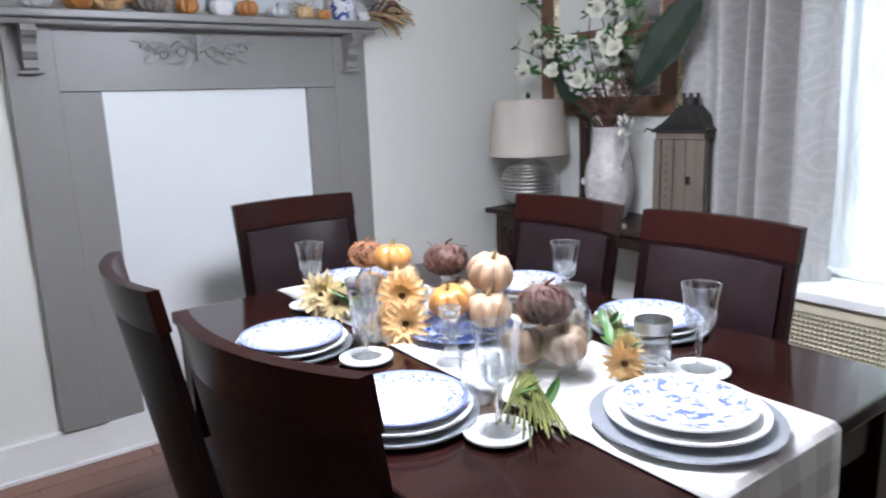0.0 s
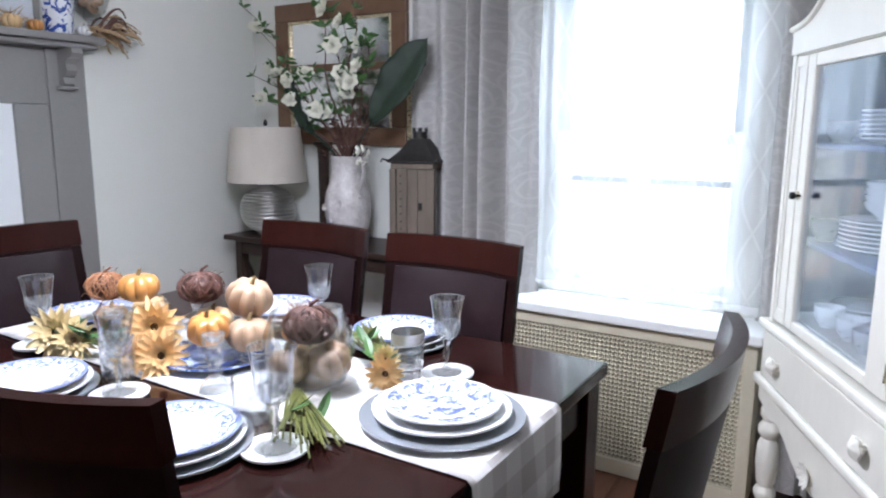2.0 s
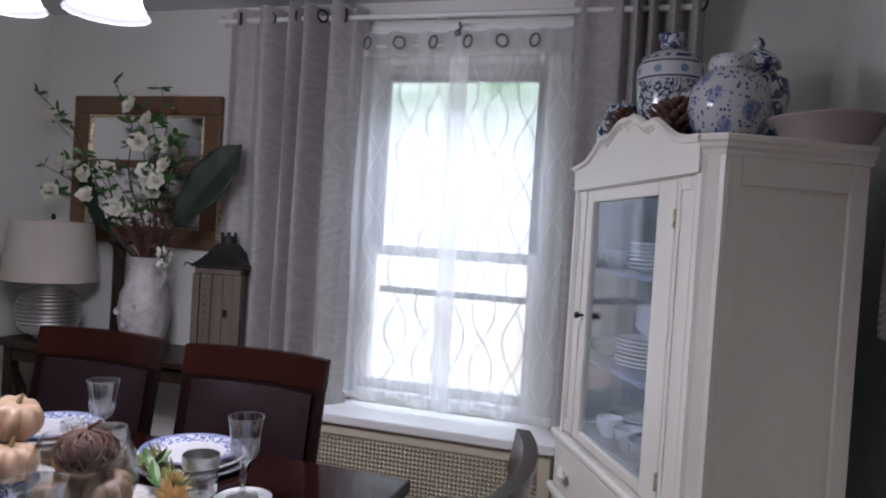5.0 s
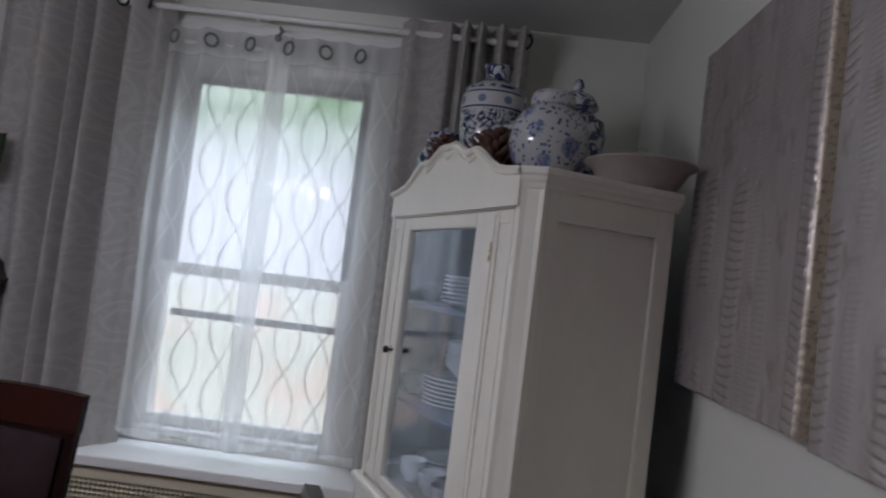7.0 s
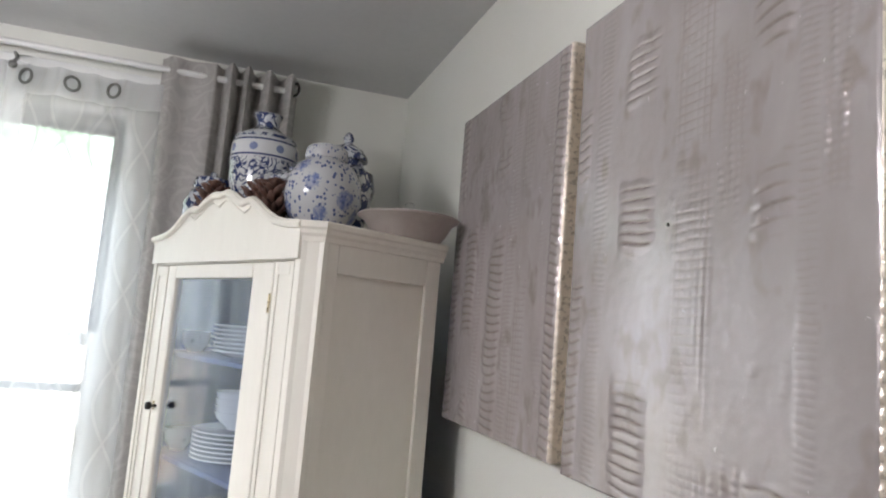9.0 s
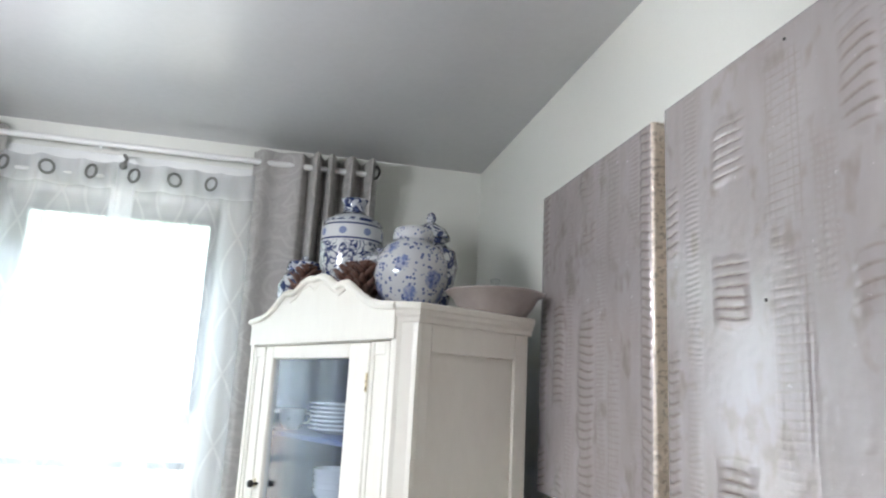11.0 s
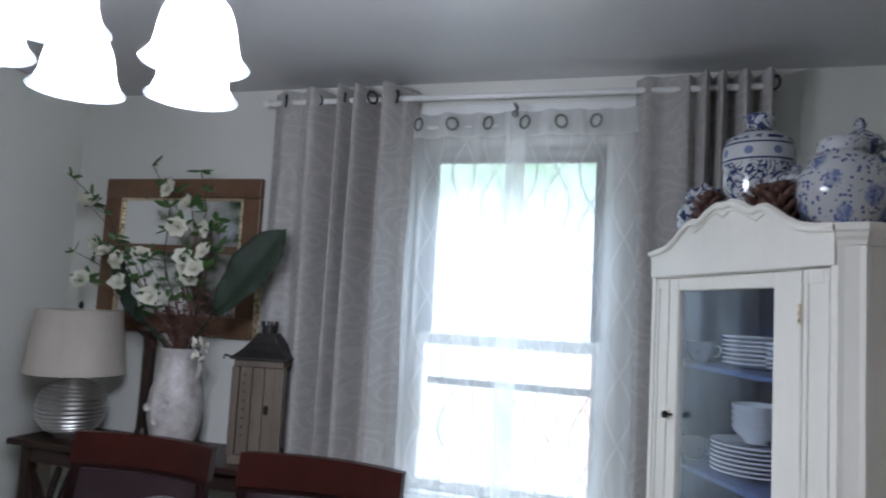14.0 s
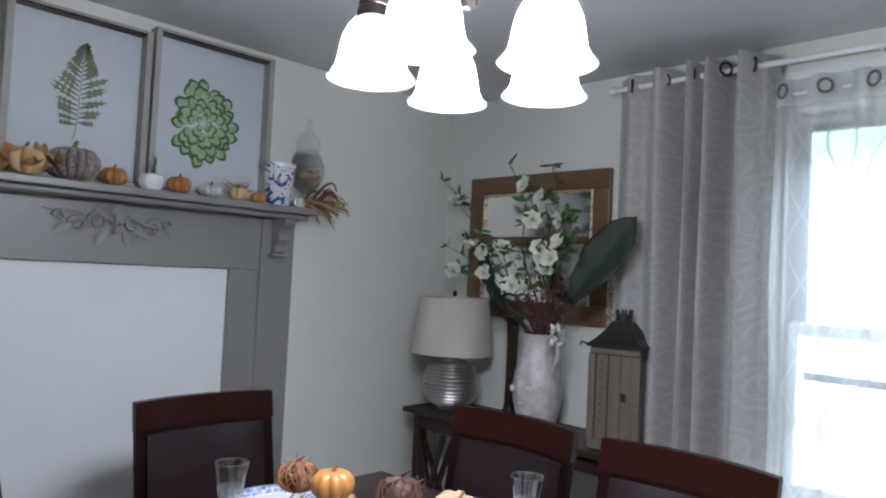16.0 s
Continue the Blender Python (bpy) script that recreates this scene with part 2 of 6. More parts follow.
def solid_glass(name, share):
    """Thick cut glass: part refracts, part is plainly seen through."""
    m, nt, bs, out = sockets(name)
    nt.nodes.remove(bs)
    gl, tr, mx = (nt.nodes.new("ShaderNode" + k) for k in ("BsdfGlass", "BsdfTransparent", "MixShader"))
    gl.inputs["IOR"].default_value, gl.inputs["Roughness"].default_value = 1.48, 0.0
    tr.inputs[0].default_value = (0.97, 0.98, 0.98, 1)
    mx.inputs[0].default_value = share
    nt.links.new(tr.outputs[0], mx.inputs[1])
    nt.links.new(gl.outputs[0], mx.inputs[2])
    nt.links.new(mx.outputs[0], out.inputs[0])
    return m


CUTGLASS = solid_glass("cut_glass", 0.62)
WINEGLASS = thin_glass("wine_glass", (0.97, 0.98, 0.985), 1.7)


def mirror_mat():
    m, nt, bs, out = sockets("mirror_silver")
    bs.inputs["Base Color"].default_value = (0.86, 0.87, 0.87, 1)
    bs.inputs["Metallic"].default_value = 1.0
    v = coords(nt)
    nt.links.new(ramp(nt, noise_tex(nt, v, 5), -1.5, 12.0), bs.inputs["Roughness"])
    return m


MIRROR = mirror_mat()


def frosted():
    """Lit opal glass: glows, and lets part of the bulb's light through."""
    m, nt, bs, out = sockets("lit_frosted_glass")
    bs.inputs["Base Color"].default_value = (0.85, 0.86, 0.88, 1)
    bs.inputs["Emission Color"].default_value = (0.90, 0.95, 1.0, 1)
    bs.inputs["Emission Strength"].default_value = 0.75
    tr, mx = nt.nodes.new("ShaderNodeBsdfTransparent"), nt.nodes.new("ShaderNodeMixShader")
    mx.inputs[0].default_value = 0.55
    nt.links.new(tr.outputs[0], mx.inputs[1])
    nt.links.new(bs.outputs[0], mx.inputs[2])
    nt.links.new(mx.outputs[0], out.inputs[0])
    return m


SHADEGLOW = frosted()
# Etched rim, made clearer and greyer so it looks less lit than the bell.
SHADERIM = thin_glass("dim_rim_glass", (0.80, 0.83, 0.86), 0.6, 0.05)


def blue_white(name, scale, amount, ground=(0.74, 0.76, 0.78), ink=(0.03, 0.06, 0.22), dots=True):
    """Glazed white ceramic with brushed blue figures."""
    m, nt, bs, out = sockets(name)
    v = coords(nt)
    fig = ramp(nt, noise_tex(nt, v, scale, 3.0, 0.6, 1.2), amount, amount + 0.03)
    if dots:
        vo = nt.nodes.new("ShaderNodeTexVoronoi")
        vo.inputs["Scale"].default_value = scale * 2.6
        nt.links.new(v, vo.inputs["Vector"])
        fig = calc(nt, "MAXIMUM", fig, ramp(nt, vo.outputs["Distance"], 0.36, 0.30))
    tone = noise_tex(nt, v, scale * 3, 2.0)
    nt.links.new(mixc(nt, fig, ground, mixc(nt, tone, ink, tuple(c * 1.9 for c in ink))), bs.inputs["Base Color"])
    bs.inputs["Roughness"].default_value = 0.12
    bs.inputs["Coat Weight"].default_value = 0.5
    return m


def cylinder_coords(nt):
    """Object coordinates unrolled: angle, height and the unrolled vector at 0.1 m radius."""
    sep, cmb = nt.nodes.new("ShaderNodeSeparateXYZ"), nt.nodes.new("ShaderNodeCombineXYZ")
    nt.links.new(coords(nt), sep.inputs[0])
    ang = calc(nt, "ARCTAN2", sep.outputs[1], sep.outputs[0])
    nt.links.new(calc(nt, "MULTIPLY", ang, 0.1), cmb.inputs[0])
    nt.links.new(sep.outputs[2], cmb.inputs[1])
    return ang, sep.outputs[2], cmb.outputs[0]


def porcelain(name, figure, ground, ink, soft_ink):
    """Glazed white ware; figure(nt, angle, height, vector) gives the dark and the pale figures."""
    m, nt, bs, out = sockets(name)
    dark, pale = figure(nt, *cylinder_coords(nt))
    tone = noise_tex(nt, coords(nt), 90, 2.0)
    base = mixc(nt, calc(nt, "MULTIPLY", tone, 0.3), ground, tuple(c * 0.86 for c in ground))
    nt.links.new(mixc(nt, dark, mixc(nt, pale, base, soft_ink), mixc(nt, tone, ink, tuple(c * 1.8 for c in ink))), bs.inputs["Base Color"])
    bs.inputs["Roughness"].default_value = 0.12
    bs.inputs["Coat Weight"].default_value = 0.5
    return m


def cells(nt, vec, scale):
    vo = nt.nodes.new("ShaderNodeTexVoronoi")
    vo.inputs["Scale"].default_value = scale
    nt.links.new(vec, vo.inputs["Vector"])
    return vo.outputs["Distance"]


def dotted_flowers(nt, ang, z, vec):
    """Small scattered dots between larger pale flower heads."""
    n = noise_tex(nt, vec, 130, 3.0)
    flower = ramp(nt, calc(nt, "ADD", cells(nt, vec, 13), calc(nt, "MULTIPLY", n, 0.35)), 0.56, 0.50)
    veins = calc(nt, "MULTIPLY", flower, ramp(nt, noise_tex(nt, vec, 75, 3.0), 0.42, 0.58))
    return ramp(nt, cells(nt, vec, 74), 0.34, 0.28), calc(nt, "ADD", calc(nt, "MULTIPLY", flower, 0.5), calc(nt, "MULTIPLY", veins, 0.5))


def scrolled_bands(nt, ang, z, vec):
    """A row of roundels at the shoulder over a field of brushed scrolls."""
    du = calc(nt, "MULTIPLY", calc(nt, "SUBTRACT", calc(nt, "FRACT", calc(nt, "MULTIPLY", ang, 8 / 6.2832)), 0.5), 0.072)
    dz = calc(nt, "SUBTRACT", z, 0.262)
    r = calc(nt, "SQRT", calc(nt, "ADD", calc(nt, "MULTIPLY", du, du), calc(nt, "MULTIPLY", dz, dz)))
    roundel = ramp(nt, r, 0.0125, 0.0105)
    swirl = noise_tex(nt, vec, 21, 2.0, 0.5, 1.8)
    strokes = ramp(nt, calc(nt, "ABSOLUTE", calc(nt, "SUBTRACT", swirl, 0.5)), 0.040, 0.026)
    blots = ramp(nt, noise_tex(nt, vec, 34, 3.0), 0.60, 0.64)
    field = calc(nt, "MULTIPLY", ramp(nt, z, 0.236, 0.230), ramp(nt, z, 0.03, 0.036))
    lines = calc(nt, "MAXIMUM", ramp(nt, calc(nt, "ABSOLUTE", calc(nt, "SUBTRACT", z, 0.240)), 0.0035, 0.002), ramp(nt, calc(nt, "ABSOLUTE", calc(nt, "SUBTRACT", z, 0.286)), 0.0035, 0.002))
    return calc(nt, "MAXIMUM", calc(nt, "MULTIPLY", calc(nt, "MAXIMUM", strokes, blots), field), lines), calc(nt, "MULTIPLY", roundel, 0.8)


BW_JAR = porcelain("blue_white_round_jar", dotted_flowers, (0.47, 0.475, 0.49), (0.05, 0.07, 0.16), (0.12, 0.16, 0.32))
BW_TALL = porcelain("blue_white_tall_vase", scrolled_bands, (0.52, 0.53, 0.545), (0.02, 0.03, 0.085), (0.06, 0.10, 0.26))
BW_DARK = blue_white("blue_white_dark_jar", 38, 0.47, (0.48, 0.5, 0.53), (0.02, 0.03, 0.08), False)
BW_POT = blue_white("blue_white_pot", 26, 0.50, dots=False)
BW_PLATTER = blue_white("blue_platter", 30, 0.45, ground=(0.55, 0.62, 0.75), dots=False)


def plate_mat(name, radius, rim_from, full=False):
    """White glazed plate whose blue figures lie on the rim, or all over."""
    m, nt, bs, out = sockets(name)
    v = coords(nt)
    sep = nt.nodes.new("ShaderNodeSeparateXYZ")
    nt.links.new(v, sep.inputs[0])
    r = calc(nt, "SQRT", calc(nt, "ADD", calc(nt, "POWER", sep.outputs[0], 2.0), calc(nt, "POWER", sep.outputs[1], 2.0)))
    fig = ramp(nt, noise_tex(nt, v, 105 if not full else 48, 6.0, 0.72, 0.4), 0.46 if not full else 0.47, 0.54 if not full else 0.57)
    band = calc(nt, "MULTIPLY", ramp(nt, r, rim_from - 0.003, rim_from), ramp(nt, r, radius * 0.985, radius * 0.965))
    edge = calc(nt, "MULTIPLY", ramp(nt, r, radius * 0.955, radius * 0.965), 0.85)
    if full:
        mid = calc(nt, "MULTIPLY", ramp(nt, r, 0.058, 0.048), ramp(nt, noise_tex(nt, v, 38, 7.0, 0.75, 0.4), 0.45, 0.56))
        fig = calc(nt, "MAXIMUM", calc(nt, "MULTIPLY", fig, band), mid)
    else:
        fig = calc(nt, "MAXIMUM", calc(nt, "MULTIPLY", fig, band), edge)
    nt.links.new(mixc(nt, calc(nt, "MULTIPLY", fig, 0.9), (0.78, 0.79, 0.80), (0.045, 0.085, 0.36) if full else (0.06, 0.11, 0.38)), bs.inputs["Base Color"])
    bs.inputs["Roughness"].default_value = 0.1
    bs.inputs["Coat Weight"].default_value = 0.4
    return m


PLATE_RIM = plate_mat("blue_rim_plate", 0.117, 0.084)
PLATE_TOILE = plate_mat("toile_plate", 0.112, 0.066, True)


def saucer_mat():
    m, nt, bs, out = sockets("flower_saucer")
    v = coords(nt)
    vo = nt.nodes.new("ShaderNodeTexVoronoi")
    vo.inputs["Scale"].default_value = 55
    nt.links.new(v, vo.inputs["Vector"])
    nt.links.new(mixc(nt, calc(nt, "MULTIPLY", ramp(nt, vo.outputs["Distance"], 0.24, 0.16), 0.7), (0.80, 0.80, 0.79), (0.30, 0.33, 0.36)), bs.inputs["Base Color"])
    bs.inputs["Roughness"].default_value = 0.12
    return m


SAUCER = saucer_mat()


def check_cloth():
    """White and taupe buffalo check, squares of 5.5 cm."""
    m, nt, bs, out = sockets("buffalo_check_cloth")
    v = coords(nt)
    sep = nt.nodes.new("ShaderNodeSeparateXYZ")
    nt.links.new(v, sep.inputs[0])
    lng = calc(nt, "SUBTRACT", sep.outputs[0], sep.outputs[2])
    sq = [calc(nt, "GREATER_THAN", calc(nt, "FRACT", calc(nt, "MULTIPLY", c, 9.1)), 0.5) for c in (lng, sep.outputs[1])]
    tone = calc(nt, "MULTIPLY", calc(nt, "ADD", sq[0], sq[1]), 0.5)
    weave = noise_tex(nt, v, 500, 2.0)
    col = mixc(nt, tone, (0.74, 0.73, 0.71), (0.47, 0.445, 0.43))
    nt.links.new(mixc(nt, calc(nt, "MULTIPLY", weave, 0.25), col, (0.55, 0.53, 0.50)), bs.inputs["Base Color"])
    bs.inputs["Roughness"].default_value = 0.9
    bump(nt, bs, weave, 0.4, 0.001)
    return m


CHECK = check_cloth()


def damask():
    """Woven grey scrollwork: large ring medallions with curled leaves between them."""
    m, nt, bs, out = sockets("grey_damask")
    v = coords(nt, (1, 0.3, 1))
    wob = noise_tex(nt, v, 9, 2.0)
    ring = calc(nt, "ADD", cells(nt, v, 7.5), calc(nt, "MULTIPLY", wob, 0.35))
    lines = ramp(nt, calc(nt, "ABSOLUTE", calc(nt, "SUBTRACT", calc(nt, "FRACT", calc(nt, "MULTIPLY", ring, 4.5)), 0.5)), 0.20, 0.10)
    leaf = ramp(nt, noise_tex(nt, v, 26, 2.0, 0.5, 1.5), 0.52, 0.58)
    weave = noise_tex(nt, v, 320, 2.0)
    fig = calc(nt, "MAXIMUM", lines, calc(nt, "MULTIPLY", leaf, 0.6))
    nt.links.new(mixc(nt, calc(nt, "ADD", calc(nt, "MULTIPLY", fig, 0.75), calc(nt, "MULTIPLY", weave, 0.25)), (0.365, 0.348, 0.332), (0.425, 0.408, 0.39)), bs.inputs["Base Color"])
    nt.links.new(calc(nt, "SUBTRACT", 0.78, calc(nt, "MULTIPLY", fig, 0.25)), bs.inputs["Roughness"])
    bs.inputs["Sheen Weight"].default_value = 0.2
    bump(nt, bs, calc(nt, "ADD", fig, weave), 0.25, 0.001)
    return m


DAMASK = damask()


def sheer_mat():
    """Half-transparent voile with woven ogee leaves."""
    m, nt, bs, out = sockets("sheer_voile")
    v = coords(nt)
    sep = nt.nodes.new("ShaderNodeSeparateXYZ")
    nt.links.new(v, sep.inputs[0])
    col = calc(nt, "MULTIPLY", sep.outputs[0], 8.3)
    odd = calc(nt, "MULTIPLY", calc(nt, "FRACT", calc(nt, "MULTIPLY", calc(nt, "FLOOR", col), 0.5)), math.pi)
    half_leaf = calc(nt, "MULTIPLY", calc(nt, "ABSOLUTE", calc(nt, "SINE", calc(nt, "ADD", calc(nt, "MULTIPLY", sep.outputs[2], 13.1), odd))), 0.36)
    off = calc(nt, "ABSOLUTE", calc(nt, "SUBTRACT", calc(nt, "FRACT", col), 0.5))
    side_hem = ramp(nt, calc(nt, "ABSOLUTE", calc(nt, "SUBTRACT", sep.outputs[0], 0.622)), 0.040, 0.034)
    line = calc(nt, "MULTIPLY", ramp(nt, calc(nt, "ABSOLUTE", calc(nt, "SUBTRACT", off, half_leaf)), 0.045, 0.02), calc(nt, "SUBTRACT", 1.0, calc(nt, "MULTIPLY", side_hem, 0.8)))
    hem = calc(nt, "MAXIMUM", side_hem, calc(nt, "MAXIMUM", calc(nt, "GREATER_THAN", sep.outputs[2], 2.055), calc(nt, "LESS_THAN", sep.outputs[2], 0.70)))
    dense = calc(nt, "ADD", calc(nt, "ADD", 0.40, calc(nt, "MULTIPLY", line, 0.34)), calc(nt, "MULTIPLY", hem, 0.2))
    nt.nodes.remove(bs)
    tr, df, tl, mx, cl = (nt.nodes.new("ShaderNode" + k) for k in ("BsdfTransparent", "BsdfDiffuse", "BsdfTranslucent", "MixShader", "MixShader"))
    for sock in (df.inputs[0], tl.inputs[0]):
        nt.links.new(mixc(nt, calc(nt, "MULTIPLY", line, 0.6), (0.93, 0.94, 0.95), (0.36, 0.35, 0.34)), sock)
    cl.inputs[0].default_value = 0.66
    nt.links.new(df.outputs[0], cl.inputs[1])
    nt.links.new(tl.outputs[0], cl.inputs[2])
    nt.links.new(dense, mx.inputs[0])
    nt.links.new(tr.outputs[0], mx.inputs[1])
    nt.links.new(cl.outputs[0], mx.inputs[2])
    nt.links.new(mx.outputs[0], out.inputs[0])
    return m


SHEER = sheer_mat()


def outside_mat():
    """Bright daylit garden far behind the window: trees over a pale ground."""
    m, nt, bs, out = sockets("garden_distance")
    nt.nodes.remove(bs)
    em = nt.nodes.new("ShaderNodeEmission")
    v = coords(nt)
    sep = nt.nodes.new("ShaderNodeSeparateXYZ")
    nt.links.new(v, sep.inputs[0])
    leaves = mixc(nt, ramp(nt, noise_tex(nt, v, 1.6, 5.0), 0.38, 0.62), (0.12, 0.34, 0.10), (0.70, 0.90, 0.80))
    ground = mixc(nt, ramp(nt, noise_tex(nt, v, 1.1, 3.0), 0.4, 0.6), (0.92, 0.72, 0.62), (0.80, 0.90, 0.82))
    veil = mixc(nt, ramp(nt, sep.outputs[2], 2.0, 2.7), (0.82, 0.91, 1.0), leaves)
    nt.links.new(mixc(nt, ramp(nt, calc(nt, "ADD", sep.outputs[2], calc(nt, "MULTIPLY", noise_tex(nt, v, 2.0), 0.3)), 1.15, 1.35), ground, veil), em.inputs[0])
    em.inputs[1].default_value = 3.1
    nt.links.new(em.outputs[0], out.inputs[0])
    return m


OUTSIDE = outside_mat()


# ---- geometry helpers ----
def part(name, bm, material, parent=None, label="", smooth=False):
    me = bpy.data.meshes.new(name)
    bmesh.ops.recalc_face_normals(bm, faces=bm.faces)
    bm.to_mesh(me)
    bm.free()
    me.materials.append(material)
    if smooth:
        me.polygons.foreach_set("use_smooth", [True] * len(me.polygons))
        me.set_sharp_from_angle(angle=radians(40))
    ob = new(name, me)
    ob.parent = parent
    if label:
        ob["label"] = label
    return ob


def thing(name, label, category, at=(0, 0, 0), rz=0, group="", rx=0):
    ob = new(name)
    ob.matrix_basis = pose(*at, rx, 0, rz)
    return tagged(ob, label, category, group)


def box(bm, x0, y0, z0, x1, y1, z1, bevel=0.0, m=None):
    r = bmesh.ops.create_cube(bm, size=1.0)
    vs = r["verts"]
    bmesh.ops.scale(bm, vec=(x1 - x0, y1 - y0, z1 - z0), verts=vs)
    bmesh.ops.translate(bm, vec=((x0 + x1) / 2, (y0 + y1) / 2, (z0 + z1) / 2), verts=vs)
    if m is not None:
        bmesh.ops.transform(bm, matrix=m, verts=vs)
    if bevel:
        es = list({e for v in vs for e in v.link_edges})
        bmesh.ops.bevel(bm, geom=es, offset=bevel, segments=2, affect="EDGES", profile=0.5)
    return bm


def B(*a, **k):
    return box(bmesh.new(), *a, **k)


def lathe(bm, profile, segs=24, at=(0, 0, 0), ribs=0, rib=0.0, m=None):
    """A turned form from (radius, height) pairs; ribs flute it."""
    rings = []
    for r, z in profile:
        ring = []
        for i in range(segs):
            a = 2 * math.pi * i / segs
            k = r * (1 + rib * (abs(math.cos(a * ribs / 2)) - 0.6)) if ribs else r
            co = Vector((at[0] + k * math.cos(a), at[1] + k * math.sin(a), at[2] + z))
            ring.append(bm.verts.new(m @ co if m else co))
        rings.append(ring)
    for a, b in zip(rings, rings[1:]):
        for i in range(segs):
            j = (i + 1) % segs
            bm.faces.new((a[i], a[j], b[j], b[i]))
    for ring, r in ((rings[0], profile[0][0]), (rings[-1], profile[-1][0])):
        if r > 1e-4 and r < 0.9:
            bm.faces.new(ring)
    return bm


def open_lathe(bm, profile, segs=24, at=(0, 0, 0)):
    """A turned form whose ends stay open (shells: give the profile out and back)."""
    rings = []
    for r, z in profile:
        rings.append([bm.verts.new((at[0] + r * math.cos(2 * math.pi * i / segs), at[1] + r * math.sin(2 * math.pi * i / segs), at[2] + z)) for i in range(segs)])
    for a, b in zip(rings, rings[1:]):
        for i in range(segs):
            j = (i + 1) % segs
            bm.faces.new((a[i], a[j], b[j], b[i]))
    return bm


def tube(bm, pts, r0, r1=None, segs=6):
    r1 = r0 if r1 is None else r1
    pts = [Vector(p) for p in pts]
    rings = []
    for i, p in enumerate(pts):
        d = (pts[min(i + 1, len(pts) - 1)] - pts[max(i - 1, 0)]).normalized()
        a = d.orthogonal().normalized() if not rings else (side - d * side.dot(d)).normalized()
        side = a
        b = d.cross(a)
        r = r0 + (r1 - r0) * i / max(1, len(pts) - 1)
        rings.append([bm.verts.new(p + (a * math.cos(2 * math.pi * k / segs) + b * math.sin(2 * math.pi * k / segs)) * r) for k in range(segs)])
    for a, b in zip(rings, rings[1:]):
        for k in range(segs):
            bm.faces.new((a[k], a[(k + 1) % segs], b[(k + 1) % segs], b[k]))
    bm.faces.new(rings[0])
    bm.faces.new(rings[-1])
    return bm


def arc(p, q, lift, n=8):
    p, q, lift = Vector(p), Vector(q), Vector(lift)
    return [p.lerp(q, i / n) + lift * (4 * (i / n) * (1 - i / n)) for i in range(n + 1)]


def torus(bm, c, R, r, axis="y", segs=16, sub=6, m=None):
    rings = []
    for i in range(segs):
        a = 2 * math.pi * i / segs
        ring = []
        for k in range(sub):
            b = 2 * math.pi * k / sub
            u, w, h = (R + r * math.cos(b)) * math.cos(a), (R + r * math.cos(b)) * math.sin(a), r * math.sin(b)
            co = {"y": (u, h, w), "z": (u, w, h), "x": (h, u, w)}[axis]
            ring.append(bm.verts.new((c[0] + co[0], c[1] + co[1], c[2] + co[2])))
        rings.append(ring)
    for i in range(segs):
        a, b = rings[i], rings[(i + 1) % segs]
        for k in range(sub):
            bm.faces.new((a[k], b[k], b[(k + 1) % sub], a[(k + 1) % sub]))
    return bm


def petal(bm, m, length, width, cup=0.2, n=4):
    """A leaf or petal along local +y, m its pose."""
    rows = []
    for i in range(n + 1):
        t = i / n
        w = width * 0.5 * math.sin(math.pi * (0.10 + 0.86 * t)) ** 0.8
        z = cup * length * t * t
        rows.append([bm.verts.new(m @ Vector((s * w, length * t, z + (abs(s) * w * 0.35)))) for s in (-1, 0, 1)])
    for a, b in zip(rows, rows[1:]):
        bm.faces.new((a[0], a[1], b[1], b[0]))
        bm.faces.new((a[1], a[2], b[2], b[1]))
    return bm


def slab_xz(bm, outline, y0, y1):
    """A board cut to an outline in x and z, y0 to y1 thick."""
    f = [bm.verts.new((x, y0, z)) for x, z in outline]
    b = [bm.verts.new((x, y1, z)) for x, z in outline]
    bm.faces.new(f)
    bm.faces.new(b[::-1])
    for i in range(len(f)):
        j = (i + 1) % len(f)
        bm.faces.new((f[i], b[i], b[j], f[j]))
    return bm


# ---- structure ----
XL, XR, YN, YS, ZC = -1.475, 1.94, 2.85, -1.6, 2.30
WX0, WX1, WZ0, WZ1 = 0.187, 0.98, 0.66, 2.075


def structure(name, bm, material, label, parent=None, category="wall"):
    return tagged(part(name, bm, material, parent), label, category, kind="structure")


floor = structure("floor", B(XL - 0.2, YS - 0.2, -0.12, XR + 0.2, YN + 0.2, -0.02), FLOORW, "reddish brown wood laminate floor boards", category="floor")
structure("ceiling", B(XL - 0.2, YS - 0.2, ZC, XR + 0.2, YN + 0.3, ZC + 0.12), CEIL, "satin grey painted ceiling", category="ceiling")
structure("wall_west", B(XL - 0.15, YS, -0.02, XL, YN, ZC), WALL, "pale grey-white painted plaster wall")
structure("wall_east", B(XR, YS, -0.02, XR + 0.15, YN, ZC), WALL, "pale grey-white painted plaster wall")
structure("wall_south", B(XL - 0.15, YS - 0.15, -0.02, XR + 0.15, YS, ZC), WALL, "pale grey-white painted plaster wall")
bm = bmesh.new()
box(bm, XL - 0.15, YN, -0.02, WX0, YN + 0.2, ZC)
box(bm, WX1, YN, -0.02, XR + 0.15, YN + 0.2, ZC)
box(bm, WX0, YN, WZ1, WX1, YN + 0.2, ZC)
box(bm, WX0, YN, -0.02, WX1, YN + 0.2, WZ0)
structure("wall_north", bm, WALL, "pale painted wall pierced by a tall window")
base = structure("baseboard", B(XL, YS, 0, XL + 0.024, YN, 0.145, bevel=0.004), TRIM, "tall white painted baseboard", category="baseboard")
part("base_shoe", B(XL + 0.024, YS, 0, XL + 0.036, YN, 0.018, bevel=0.004), TRIM, base)
